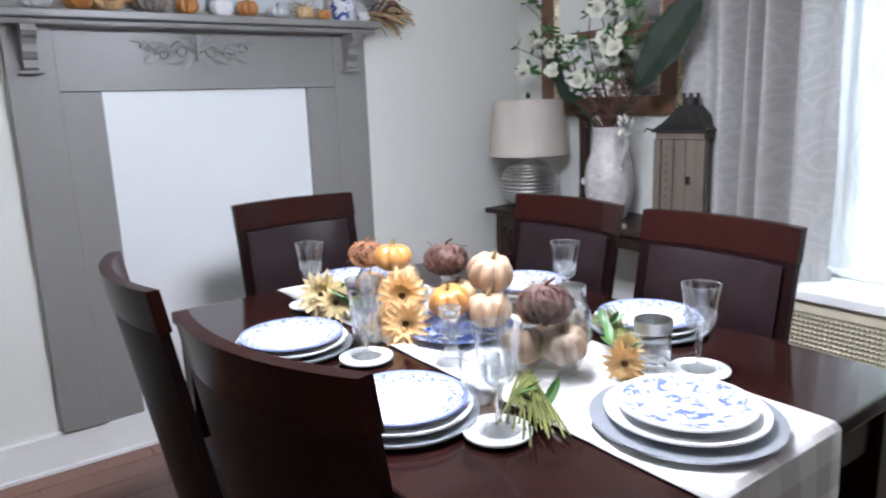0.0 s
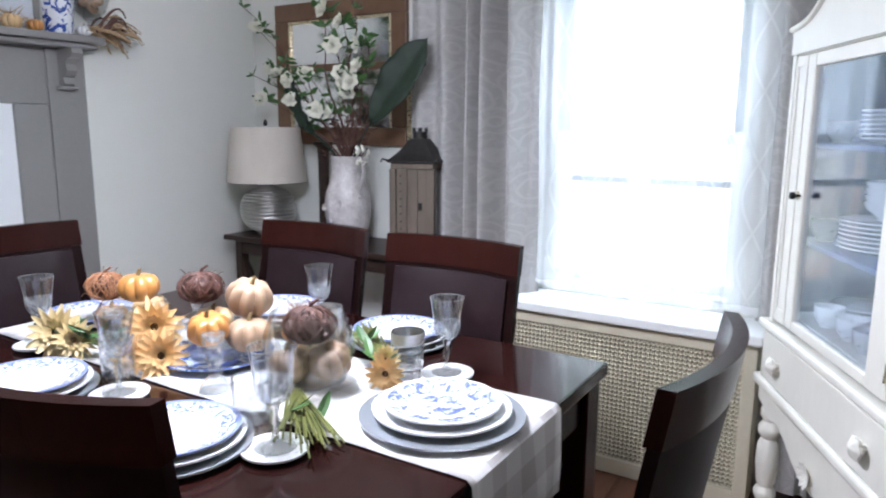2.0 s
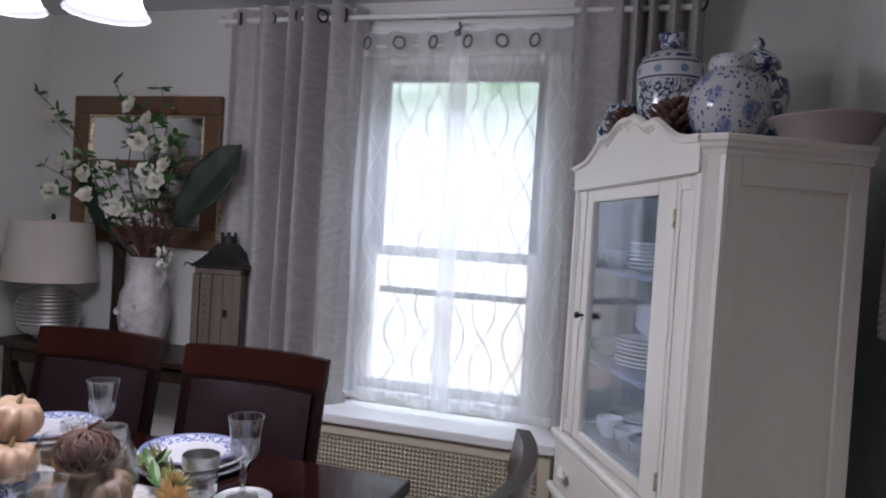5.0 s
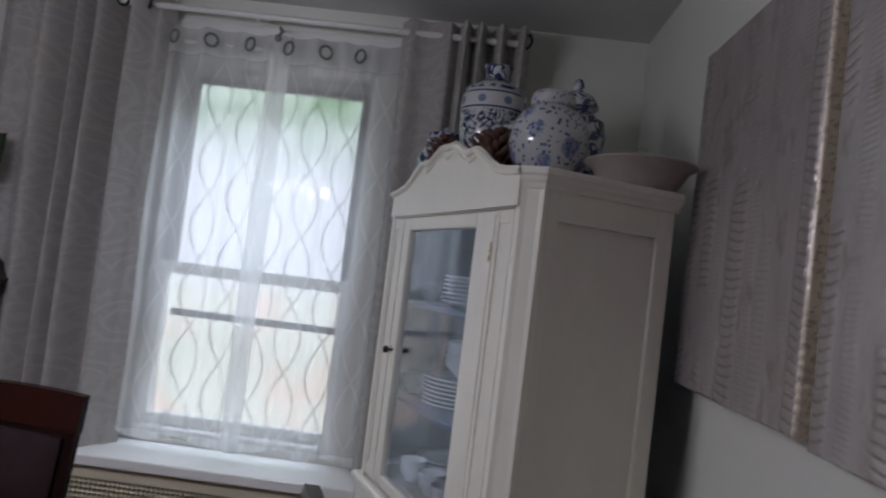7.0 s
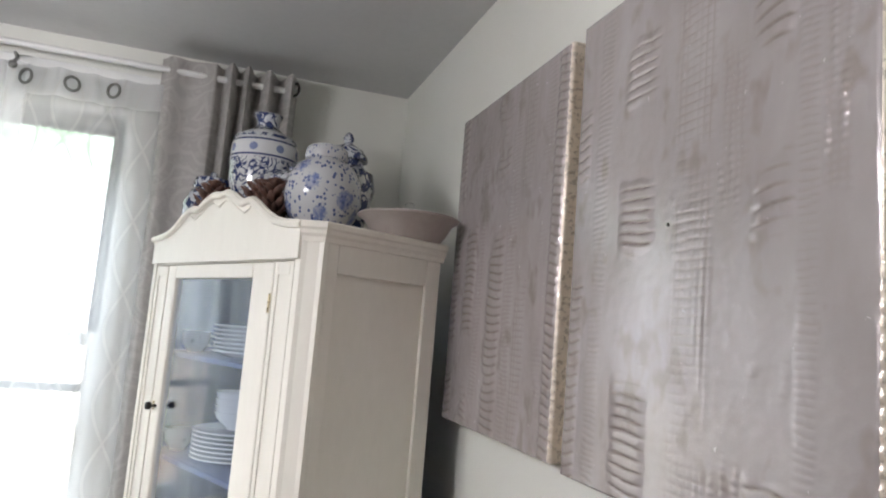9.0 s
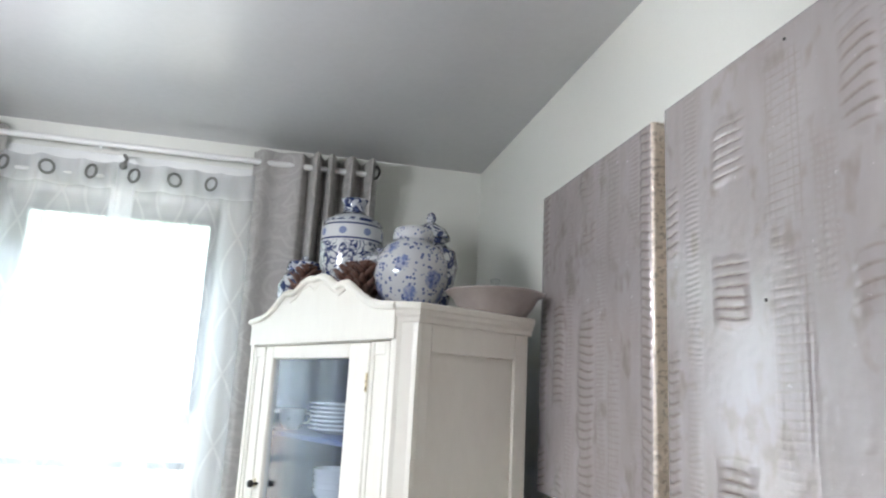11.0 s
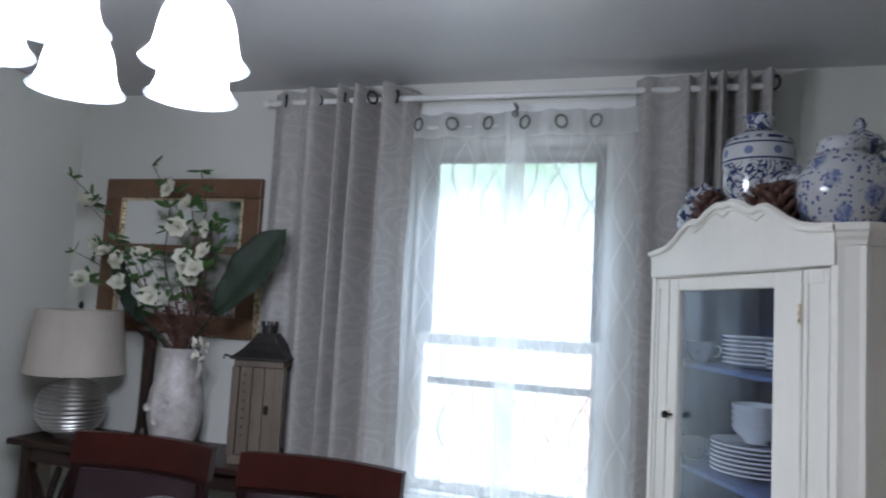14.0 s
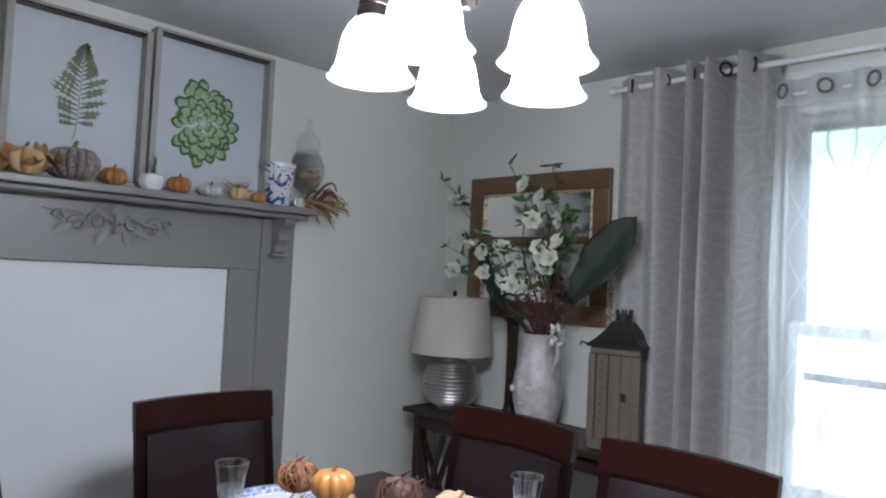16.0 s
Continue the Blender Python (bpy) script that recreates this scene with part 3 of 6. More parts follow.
structure("trim", B(0.12, YN - 0.02, 2.085, 1.07, YN, 2.2, bevel=0.004), TRIM, "white painted board over the window", category="trim")

# window with two sliding sashes
win = thing("window_1", "white double-hung window with grey upper sash in bright daylight", "window")
win["kind"] = "structure"
bm = bmesh.new()
for a in ((WX0, YN + 0.01, WZ0, WX0 + 0.03, YN + 0.19, WZ1), (WX1 - 0.03, YN + 0.01, WZ0, WX1, YN + 0.19, WZ1), (WX0 + 0.03, YN + 0.01, WZ1 - 0.03, WX1 - 0.03, YN + 0.19, WZ1), (WX0 + 0.03, YN + 0.01, WZ0, WX1 - 0.03, YN + 0.19, WZ0 + 0.03)):
    box(bm, *a, bevel=0.003)
part("window_frame", bm, TRIM, win)


def sash(z0, z1, y, material, side):
    bm = bmesh.new()
    x0, x1 = WX0 + 0.031, WX1 - 0.031
    for a in ((x0, y, z0, x0 + side, y + 0.035, z1), (x1 - side, y, z0, x1, y + 0.035, z1), (x0 + side, y, z1 - 0.045, x1 - side, y + 0.035, z1), (x0 + side, y, z0, x1 - side, y + 0.035, z0 + 0.04)):
        box(bm, *a, bevel=0.003)
    s = part("sash", bm, material, win)
    part("pane", B(x0 + side - 0.004, y + 0.015, z0 + 0.036, x1 - side + 0.004, y + 0.019, z1 - 0.041), PANE, s).visible_shadow = False


sash(1.255, WZ1 - 0.032, YN + 0.10, SASH_DARK, 0.045)
sash(WZ0 + 0.032, 1.30, YN + 0.055, TRIM, 0.032)
part("screen_bar", B(WX0 + 0.064, YN + 0.145, 1.09, WX1 - 0.064, YN + 0.16, 1.118, bevel=0.003), SASH_DARK, win)
part("roller_shade", lathe(bmesh.new(), [(0.02, 0), (0.02, 0.69)], 14, m=pose(WX0 + 0.05, YN + 0.04, 2.025, 0, 90, 0)), FRAMEG, win, "rolled-up grey shade", True)
tagged(part("backdrop", B(-4.5, 6.0, -1.2, 5.5, 6.05, 5.5), OUTSIDE), "bright daylit garden seen through the window", "garden", kind="structure")
tagged(part("ground", B(-60, YN + 0.2, -0.7, 60, 80, -0.6), LEAFG), "green lawn outside the window", "lawn", kind="structure")

# fireplace surround
fp = thing("fireplace_surround", "taupe painted mantel surround with scroll brackets and a white infill panel", "fireplace")
SX = XL + 0.026
part("lintel", B(XL, 0.51, 1.392, SX, 1.89, 1.625, bevel=0.003), TAUPE, fp)
for y0, y1 in ((0.51, 0.80), (1.605, 1.89)):
    part("column", B(XL, y0, 0.147, SX, y1, 1.391, bevel=0.003), TAUPE, fp)
for y0, y1 in ((0.51, 0.665), (1.735, 1.89)):
    part("pilaster", B(SX, y0, 0.147, SX + 0.012, y1, 1.624, bevel=0.004), TAUPE, fp)
part("infill_panel", B(XL, 0.80, 0.147, XL + 0.008, 1.605, 1.391), PANEL_WHITE, fp, "white painted board closing the hearth")
shelf = part("shelf", B(XL, 0.46, 1.632, -1.335, 1.93, 1.66, bevel=0.005), TAUPE, fp)
part("shelf_moulding", B(XL, 0.48, 1.61, -1.36, 1.91, 1.631, bevel=0.008), TAUPE, shelf)


def bracket(y):
    bm = bmesh.new()
    prof = [(0.0, 0.0), (0.10, 0.0), (0.105, -0.02), (0.09, -0.035), (0.065, -0.04), (0.055, -0.06), (0.06, -0.085), (0.045, -0.105), (0.03, -0.11), (0.035, -0.135), (0.02, -0.145), (0.0, -0.145)]
    a = [bm.verts.new((SX + 0.013 + d, y - 0.022, 1.608 + h)) for d, h in prof]
    b = [bm.verts.new((SX + 0.013 + d, y + 0.022, 1.608 + h)) for d, h in prof]
    bm.faces.new(a)
    bm.faces.new(b[::-1])
    for i in range(len(a)):
        j = (i + 1) % len(a)
        bm.faces.new((a[i], b[i], b[j], a[j]))
    br = part("bracket", bm, TAUPE, fp)
    part("bracket_foot", B(SX + 0.013, y - 0.038, 1.452, SX + 0.05, y + 0.038, 1.463, bevel=0.003), TAUPE, br)


bracket(0.585)
bracket(1.80)
bm = bmesh.new()
for s in (-1, 1):
    for k, (cy, cz, R, turns) in enumerate(((0.06, 0.0, 0.035, 1.3), (0.125, -0.012, 0.03, 1.2), (0.18, 0.01, 0.022, 1.0))):
        pts = []
        for i in range(15):
            a = i / 14 * turns * 2 * math.pi
            r = R * (1 - 0.75 * i / 14)
            pts.append((SX + 0.006, 1.155 + s * (cy + r * math.cos(a)), 1.535 + cz + r * math.sin(a)))
        tube(bm, pts, 0.008, 0.004, 5)
    tube(bm, [(SX + 0.006, 1.155 + s * (0.01 + 0.045 * i), 1.535 + 0.02 * math.sin(i * 1.7) + 0.004 * i) for i in range(6)], 0.009, 0.003, 5)
tube(bm, [(SX + 0.006, 1.155, 1.50), (SX + 0.012, 1.155, 1.53), (SX + 0.006, 1.155, 1.565)], 0.012, 0.005, 6)
part("carved_scroll", bm, TAUPE, fp, smooth=True)
for s in (-1, 1):
    for k, (dy, dz, turn, L) in enumerate(((0.02, 0.01, 40, 0.075), (0.05, -0.015, -20, 0.085), (0.10, 0.005, 15, 0.08), (0.145, -0.01, -30, 0.06), (0.03, -0.025, -60, 0.06), (0.0, 0.02, 80, 0.06))):
        part("carved_leaf", petal(bmesh.new(), Matrix.Translation((SX + 0.004, 1.155 + s * dy, 1.535 + dz)) @ Matrix(((0, 0, 1, 0), (0, s, 0, 0), (1, 0, 0, 0), (0, 0, 0, 1))) @ pose(0, 0, 0, 0, 0, -turn), L, 0.034, 0.03, 6), TAUPE, fp, smooth=True)

# ---- curtains ----
def drape(name, x0, x1, y, z0, z1, folds, depth, material, label, parent, nz=24, pinch=0.0, phase=0.0, gather=1.0, knots=(), push=0.0, hem=0.0):
    """A hanging cloth with folds that loosen towards the hem."""
    bm = bmesh.new()
    nx = 120 if knots else max(60, int(folds * 22))
    grid = []
    for j in range(nz + 1):
        t = j / nz
        row = []
        for i in range(nx + 1):
            s = i / nx
            w = s + pinch * math.sin(math.pi * s) * t * (s - 0.5)
            a = 2 * math.pi * folds * (s ** gather + 0.03 * math.sin(7 * s + phase)) + phase + 0.25 * math.sin(3 * t + 5 * s)
            amp = depth * (1 - 0.25 * t) * (0.75 + 0.25 * math.sin(4.3 * s + phase))
            yy = y + amp * (1 - 2 * ((1 - math.sin(a)) / 2) ** 1.9) + 0.006 * math.sin(9 * t + 11 * s)
            if knots:
                q = min(1.0, max(0.0, s + 0.012 * math.sin(2.2 * t + 9 * s) * math.sin(math.pi * s)))
                k = next(n for n in range(1, len(knots)) if q <= knots[n][0])
                (s0, a0), (s1, a1) = knots[k - 1], knots[k]
                e = (q - s0) / (s1 - s0)
                yy = y + depth * (a0 + (a1 - a0) * (0.5 - 0.5 * math.cos(math.pi * e))) * (1 - 0.2 * t) + 0.004 * math.sin(9 * t + 11 * s)
            yy -= push * (1 - t) ** 4
            low = z0 + hem * (0.5 + 0.5 * math.sin(a * 0.5 + phase)) if hem else z0
            row.append(bm.verts.new((x0 + (x1 - x0) * w, yy, z1 + (low - z1) * t)))
        grid.append(row)
    for a, b in zip(grid, grid[1:]):
        for i in range(nx):
            bm.faces.new((a[i], a[i + 1], b[i + 1], b[i]))
    ob = part(name, bm, material, parent, label, True)
    return ob


def grommets(xs, y, z, R, parent, material=STEEL, tilt=0.5):
    for k, x in enumerate(xs):
        g = part("grommet", torus(bmesh.new(), (0, 0, 0), R, R * 0.22), material, parent, smooth=True)
        g.matrix_basis = pose(x, y, z, 0, 0, 35 * (1 if k % 2 else -1) * tilt)


def rod(name, x0, x1, y, z, r, label):
    t = thing(name, label, "curtain rod")
    part("pole", tube(bmesh.new(), [(x0, y, z), (x1, y, z)], r, segs=10), ROD, t, smooth=True)
    for x in (x0, x1):
        part("finial", lathe(bmesh.new(), [(0.0001, -0.02), (r * 1.5, -0.012), (r * 1.8, 0), (r * 1.5, 0.012), (0.0001, 0.02)], 12, m=pose(x, y, z, 0, 90, 0)), ROD, t, smooth=True)
    for x in (x0 + 0.03, (x0 + x1) / 2, x1 - 0.03):
        part("rod_bracket", tube(bmesh.new(), [(x, YN, z + 0.03), (x, YN - 0.03, z + 0.02), (x, y, z - r)], 0.006), ROD, t)
    return t


rod("curtain_rod", -0.42, 1.495, 2.72, 2.20, 0.011, "white metal curtain rod over the window")
rod("sheer_rod", 0.17, 1.06, 2.785, 2.10, 0.008, "thin white rod carrying the sheers")
c = thing("curtain", "grey damask grommet curtain hanging in deep folds", "curtain", group="window curtains")
cl = drape("cloth", -0.395, 0.217, 2.722, 0.03, 2.245, 3.8, 0.082, DAMASK, "", c, knots=((0, 0.3), (0.12, -0.35), (0.22, 0.1), (0.33, -0.7), (0.44, 1), (0.53, -1), (0.585, 0.5), (0.645, -1), (0.745, 1), (0.86, -1), (0.94, 0.2), (1, 0.9)))
grommets((-0.318, -0.178, -0.062, 0.06, 0.16), 2.69, 2.20, 0.023, c, DARKMETAL, 1.6)
c = thing("curtain", "grey damask grommet curtain behind the china cabinet", "curtain", group="window curtains")
drape("cloth", 1.05, 1.505, 2.772, 0.03, 2.245, 3.8, 0.05, DAMASK, "", c, knots=((0, 0.8), (0.08, -0.2), (0.22, 0.2), (0.38, -0.1), (0.43, 0.8), (0.49, -1), (0.55, 0.8), (0.61, -1), (0.69, 1), (0.78, -1), (0.87, 1), (0.94, -1), (1, 0.4)), push=0.064)
grommets((1.492,), 2.69, 2.20, 0.023, c, DARKMETAL, 1.6)
for x0, x1, ph in ((0.175, 0.66, 0.3), (0.585, 1.065, 1.9)):
    c = thing("sheer_curtain", "white sheer voile curtain with woven ogee leaves", "curtain", group="sheer curtains")
    drape("voile", x0, x1, 2.765 if ph < 1 else 2.752, 0.665, 2.15, 4.5, 0.017, SHEER, "", c, nz=20, phase=ph, hem=0.022)
    gx = (0.239, 0.375, 0.516) if ph < 1 else (0.655, 0.79, 0.914)
    grommets(gx, 2.738, 2.102, 0.023, c, PEWTER, 0.9)
t = thing("pull_hook", "small metal curtain hook on the wall", "hook")
part("hook_stem", tube(bmesh.new(), [(0.60, YN - 0.02, 2.19), (0.61, 2.76, 2.18), (0.63, 2.72, 2.15), (0.625, 2.70, 2.13)], 0.006), PEWTER, t, smooth=True)
part("hook_ball", lathe(bmesh.new(), [(0.0001, -0.014), (0.010, -0.010), (0.014, 0), (0.010, 0.010), (0.0001, 0.014)], 12, (0.625, 2.70, 2.122)), PEWTER, t, smooth=True)

# ---- radiator cover ----
rc = thing("radiator_cover", "cream pierced metal radiator cover with a white sill board", "radiator cover")
RX0, RX1, RY0 = -0.02, 1.09, 2.625
part("sill_board", B(RX0 - 0.02, RY0 - 0.025, 0.603, RX1 + 0.015, YN, 0.64, bevel=0.006), TRIM, rc)
# Backing box coloured as the shade behind the pierced grille.
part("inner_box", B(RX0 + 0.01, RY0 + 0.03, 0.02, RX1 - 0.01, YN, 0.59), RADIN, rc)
for a in ((RX0, RY0, 0.005, RX0 + 0.045, RY0 + 0.025, 0.602), (RX1 - 0.045, RY0, 0.005, RX1, RY0 + 0.025, 0.602), (RX0 + 0.045, RY0, 0.555, RX1 - 0.045, RY0 + 0.022, 0.602), (RX0 + 0.045, RY0, 0.005, RX1 - 0.045, RY0 + 0.022, 0.065)):
    part("frame_rail", B(*a, bevel=0.003), RAD, rc)
part("side_panel", B(RX1 - 0.02, RY0 + 0.026, 0.005, RX1, YN, 0.602), RAD, rc)
bm = bmesh.new()
n_x, n_z = 62, 29
gx0, gx1, gz0, gz1 = RX0 + 0.045, RX1 - 0.045, 0.065, 0.555
px, pz = (gx1 - gx0) / n_x, (gz1 - gz0) / n_z
for i in range(n_x):
    for j in range(n_z):
        cx, cz = gx0 + (i + 0.5) * px, gz0 + (j + 0.5) * pz
        outer, inner = [], []
        for k in range(8):
            a = math.pi / 8 + k * math.pi / 4
            q = 0.5 / max(abs(math.cos(a)), abs(math.sin(a)))
            outer.append(bm.verts.new((cx + px * q * math.cos(a), RY0 + 0.008, cz + pz * q * math.sin(a))))
            inner.append(bm.verts.new((cx + px * 0.30 * math.cos(a), RY0 + 0.013, cz + pz * 0.30 * math.sin(a))))
        for k in range(8):
            bm.faces.new((outer[k], outer[(k + 1) % 8], inner[(k + 1) % 8], inner[k]))
        box(bm, cx - px * 0.12, RY0 + 0.009, cz - pz * 0.12, cx + px * 0.12, RY0 + 0.013, cz + pz * 0.12)
part("grille", bm, RAD, rc)["kind"] = "stuff"


# ---- dining table and chairs ----
TX0, TX1, TY0, TY1, TZ = -0.665, 0.852, 0.76, 1.78, 0.75
tb = thing("dining_table", "dark mahogany dining table with a polished top", "table")
part("tabletop", B(TX0, TY0, TZ - 0.035, TX1, TY1, TZ, bevel=0.006), TABLEW, tb)
for a in ((TX0 + 0.03, TY0 + 0.03, TX1 - 0.03, TY0 + 0.055), (TX0 + 0.03, TY1 - 0.055, TX1 - 0.03, TY1 - 0.03), (TX0 + 0.03, TY0 + 0.056, TX0 + 0.055, TY1 - 0.056), (TX1 - 0.055, TY0 + 0.056, TX1 - 0.03, TY1 - 0.056)):
    part("apron", B(a[0], a[1], TZ - 0.135, a[2], a[3], TZ - 0.036, bevel=0.003), WOOD, tb)
for x in (TX0 + 0.015, TX1 - 0.095):
    for y in (TY0 + 0.015, TY1 - 0.095):
        part("leg", B(x, y, 0, x + 0.08, y + 0.08, TZ - 0.036, bevel=0.004), WOOD, tb)


def curved_board(bm, w, z0, z1, yb, thick, bow, lean, n=12, inset=0.0, puff=0.0, arch=0.0):
    """A board bent across its width; yb is the middle's back at z = 0.99."""
    nz = 6
    front, back = [], []
    for j in range(nz + 1):
        t = j / nz
        fr, bk = [], []
        for i in range(n + 1):
            s = -1 + 2 * i / n
            x = s * w / 2
            z = z0 + (z1 - z0) * t + (arch * (1 - s * s) if j == nz else 0)
            y = yb - bow * s * s - lean * (0.99 - z)
            p = puff * (1 - s ** 4) * (1 - (2 * t - 1) ** 4)
            fr.append(bm.verts.new((x, y - thick - p, z)))
            bk.append(bm.verts.new((x, y, z)))
        front.append(fr)
        back.append(bk)
    for g in (front, back):
        for a, b in zip(g, g[1:]):
            for i in range(n):
                bm.faces.new((a[i], a[i + 1], b[i + 1], b[i]))
    for j in range(nz):
        for i in (0, n):
            bm.faces.new((front[j][i], front[j + 1][i], back[j + 1][i], back[j][i]))
    for i in range(n):
        for j in (0, nz):
            bm.faces.new((front[j][i], front[j][i + 1], back[j][i + 1], back[j][i]))
    return bm


CHAIR_LABEL = "dark mahogany dining chair with a brown leather padded back"


def chair():
    c = thing("dining_chair", CHAIR_LABEL, "chair", group="chairs round the table")
    part("top_rail", curved_board(bmesh.new(), 0.455, 0.905, 0.99, 0.03, 0.026, 0.045, 0.17), WOOD, c, smooth=True)
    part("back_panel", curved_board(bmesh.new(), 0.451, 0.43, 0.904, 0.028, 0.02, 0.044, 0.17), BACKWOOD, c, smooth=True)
    part("back_cushion", curved_board(bmesh.new(), 0.385, 0.48, 0.893, 0.0075, 0.008, 0.034, 0.17, n=20, puff=0.028), LEATHER, c, "dark brown leather pad", True)
    for s in (-1, 1):
        bm = bmesh.new()
        pts = [(s * 0.2175, -0.012 - 0.03 - 0.17 * (0.99 - z) + (0.06 * max(0, (0.45 - z) / 0.45) ** 2), z) for z in (0.43, 0.36, 0.3, 0.22, 0.15, 0.07, 0.0)]
        for a, b in zip(pts, pts[1:]):
            vs = [bm.verts.new((p[0] + dx, p[1] + dy, p[2])) for p in (a, b) for dx, dy in ((-0.02, -0.022), (0.02, -0.022), (0.02, 0.022), (-0.02, 0.022))]
            for k in range(4):
                bm.faces.new((vs[k], vs[(k + 1) % 4], vs[4 + (k + 1) % 4], vs[4 + k]))
        bmesh.ops.remove_doubles(bm, verts=bm.verts, dist=1e-5)
        bm.faces.new([v for v in bm.verts if v.co.z < 0.001])
        part("back_post", bm, WOOD, c)
        part("front_leg", B(s * 0.205 - 0.02, -0.53, 0, s * 0.205 + 0.02, -0.49, 0.40, bevel=0.003), WOOD, c)
        part("side_rail", B(s * 0.215 - 0.012, -0.489, 0.34, s * 0.215 + 0.012, -0.16, 0.40), WOOD, c)
    part("front_rail", B(-0.184, -0.525, 0.34, 0.184, -0.50, 0.40), WOOD, c)
    bm = B(-0.228, -0.54, 0.401, 0.228, -0.135, 0.47, bevel=0.02)
    part("seat", bm, LEATHER, c, "dark brown leather seat", True)
    return c


first = chair()
first.matrix_basis = pose(-0.22, 1.935, 0)
for x, y, rz in ((0.322, 1.935, 0), (-1.0, 1.30, 90), (1.194, 1.268, -90), (0.438, 0.592, 192), (-0.19, 0.553, 177)):
    copy_thing(first, pose(x, y, 0, 0, 0, rz))

# table runner over both ends
bm = bmesh.new()
path = [(TX0 - 0.012, TZ - 0.16), (TX0 - 0.011, TZ - 0.08), (TX0 - 0.008, TZ - 0.01), (TX0 + 0.004, TZ + 0.003)]
path += [(TX0 + 0.03 + (TX1 - TX0 - 0.06) * i / 24, TZ + 0.003 + 0.0008 * math.sin(i * 1.9)) for i in range(25)]
path += [(TX1 - 0.004, TZ + 0.003), (TX1 + 0.006, TZ - 0.006), (TX1 + 0.010, TZ - 0.06), (TX1 + 0.014, TZ - 0.12), (TX1 + 0.014, TZ - 0.19)]
rows = []
for k, (x, z) in enumerate(path):
    hang = max(0.0, TZ - z)
    rows.append([bm.verts.new((x + 0.10 * hang * math.sin(j * 0.9 + 1) * (1 if x > 0 else -1) * 0.5, 1.272 + (j / 12 - 0.5) * 0.375, z)) for j in range(13)])
for a, b in zip(rows, rows[1:]):
    for j in range(12):
        bm.faces.new((a[j], a[j + 1], b[j + 1], b[j]))
rn = part("table_runner", bm, CHECK, smooth=True)
tagged(rn, "white and taupe buffalo check runner along the table", "table runner")
sol = rn.modifiers.new("cloth", "SOLIDIFY")
sol.thickness, sol.offset = 0.0015, 1.0

# ---- console with lamp, jug and lantern ----
cs = thing("console_table", "dark wood console table with crossed side braces", "console")
part("top", B(-1.355, 2.49, 0.755, -0.09, 2.845, 0.78, bevel=0.004), CONSOLE, cs)
part("apron", B(-1.30, 2.52, 0.69, -0.14, 2.54, 0.754), CONSOLE, cs)
for x in (-1.30, -0.18):
    for y in (2.515, 2.79):
        part("leg", B(x, y, 0, x + 0.045, y + 0.045, 0.754, bevel=0.003), CONSOLE, cs)
    for s in (0, 1):
        p, q = (x + 0.022, 2.54, 0.12 if s else 0.68), (x + 0.022, 2.81, 0.68 if s else 0.12)
        part("side_brace", tube(bmesh.new(), [p, q], 0.015, segs=4), CONSOLE, cs)
for s in (0, 1):
    part("front_brace", tube(bmesh.new(), [(-1.27, 2.53, 0.68), (-1.12, 2.53, 0.15)] if s else [(-1.12, 2.535, 0.68), (-1.27, 2.535, 0.15)], 0.014, segs=4), CONSOLE, cs)
part("lower_shelf", B(-1.30, 2.53, 0.10, -0.14, 2.82, 0.12), CONSOLE, cs)

lp = thing("table_lamp", "table lamp with a ribbed silver globe base and linen drum shade", "lamp", (-1.195, 2.645, 0.78))
prof = [(0.055, 0.0), (0.06, 0.012)]
for i in range(65):
    a = -0.40 * math.pi + 0.80 * math.pi * i / 64
    prof.append((0.133 * math.cos(a) ** 0.75 + 0.0036 * (1 + math.sin(i * math.pi / 2)), 0.122 + 0.114 * math.sin(a)))
prof += [(0.045, 0.236), (0.03, 0.241), (0.012, 0.244), (0.012, 0.27)]
part("base", lathe(bmesh.new(), prof, 40), SILVER, lp, smooth=True)
part("shade", open_lathe(bmesh.new(), [(0.195, 0.262), (0.168, 0.525), (0.164, 0.525), (0.191, 0.262), (0.195, 0.262)], 40), LINEN, lp, "cream linen shade", True)
part("shade_ring", torus(bmesh.new(), (0, 0, 0.50), 0.03, 0.003, "z"), STEEL, lp)
for k in range(3):
    a = k * 2.094
    part("shade_spoke", tube(bmesh.new(), [(0.03 * math.cos(a), 0.03 * math.sin(a), 0.50), (0.166 * math.cos(a), 0.166 * math.sin(a), 0.50)], 0.002), STEEL, lp)
part("stem", tube(bmesh.new(), [(0, 0, 0.268), (0, 0, 0.535)], 0.005), STEEL, lp)
part("finial", lathe(bmesh.new(), [(0.004, 0.53), (0.012, 0.54), (0.008, 0.555), (0.0001, 0.565)], 12), DARKMETAL, lp, smooth=True)

jg = thing("pitcher", "tall weathered white ceramic pitcher with a looped handle", "pitcher", (-0.695, 2.66, 0.78))
part("body", lathe(bmesh.new(), [(0.070, 0.0), (0.077, 0.01), (0.090, 0.06), (0.103, 0.12), (0.106, 0.17), (0.099, 0.235), (0.080, 0.29), (0.070, 0.33), (0.069, 0.375), (0.077, 0.40), (0.072, 0.40), (0.063, 0.37), (0.063, 0.33), (0.05, 0.2), (0.0001, 0.1)], 40, ribs=10, rib=0.035), OLDCERAMIC, jg, smooth=True)
part("handle", tube(bmesh.new(), [(0.066, -0.02, 0.375), (0.10, -0.035, 0.395), (0.128, -0.045, 0.375), (0.132, -0.045, 0.335), (0.118, -0.04, 0.295), (0.10, -0.035, 0.262), (0.088, -0.03, 0.235), (0.098, -0.034, 0.215)], 0.010, 0.007, segs=8), OLDCERAMIC, jg, smooth=True)
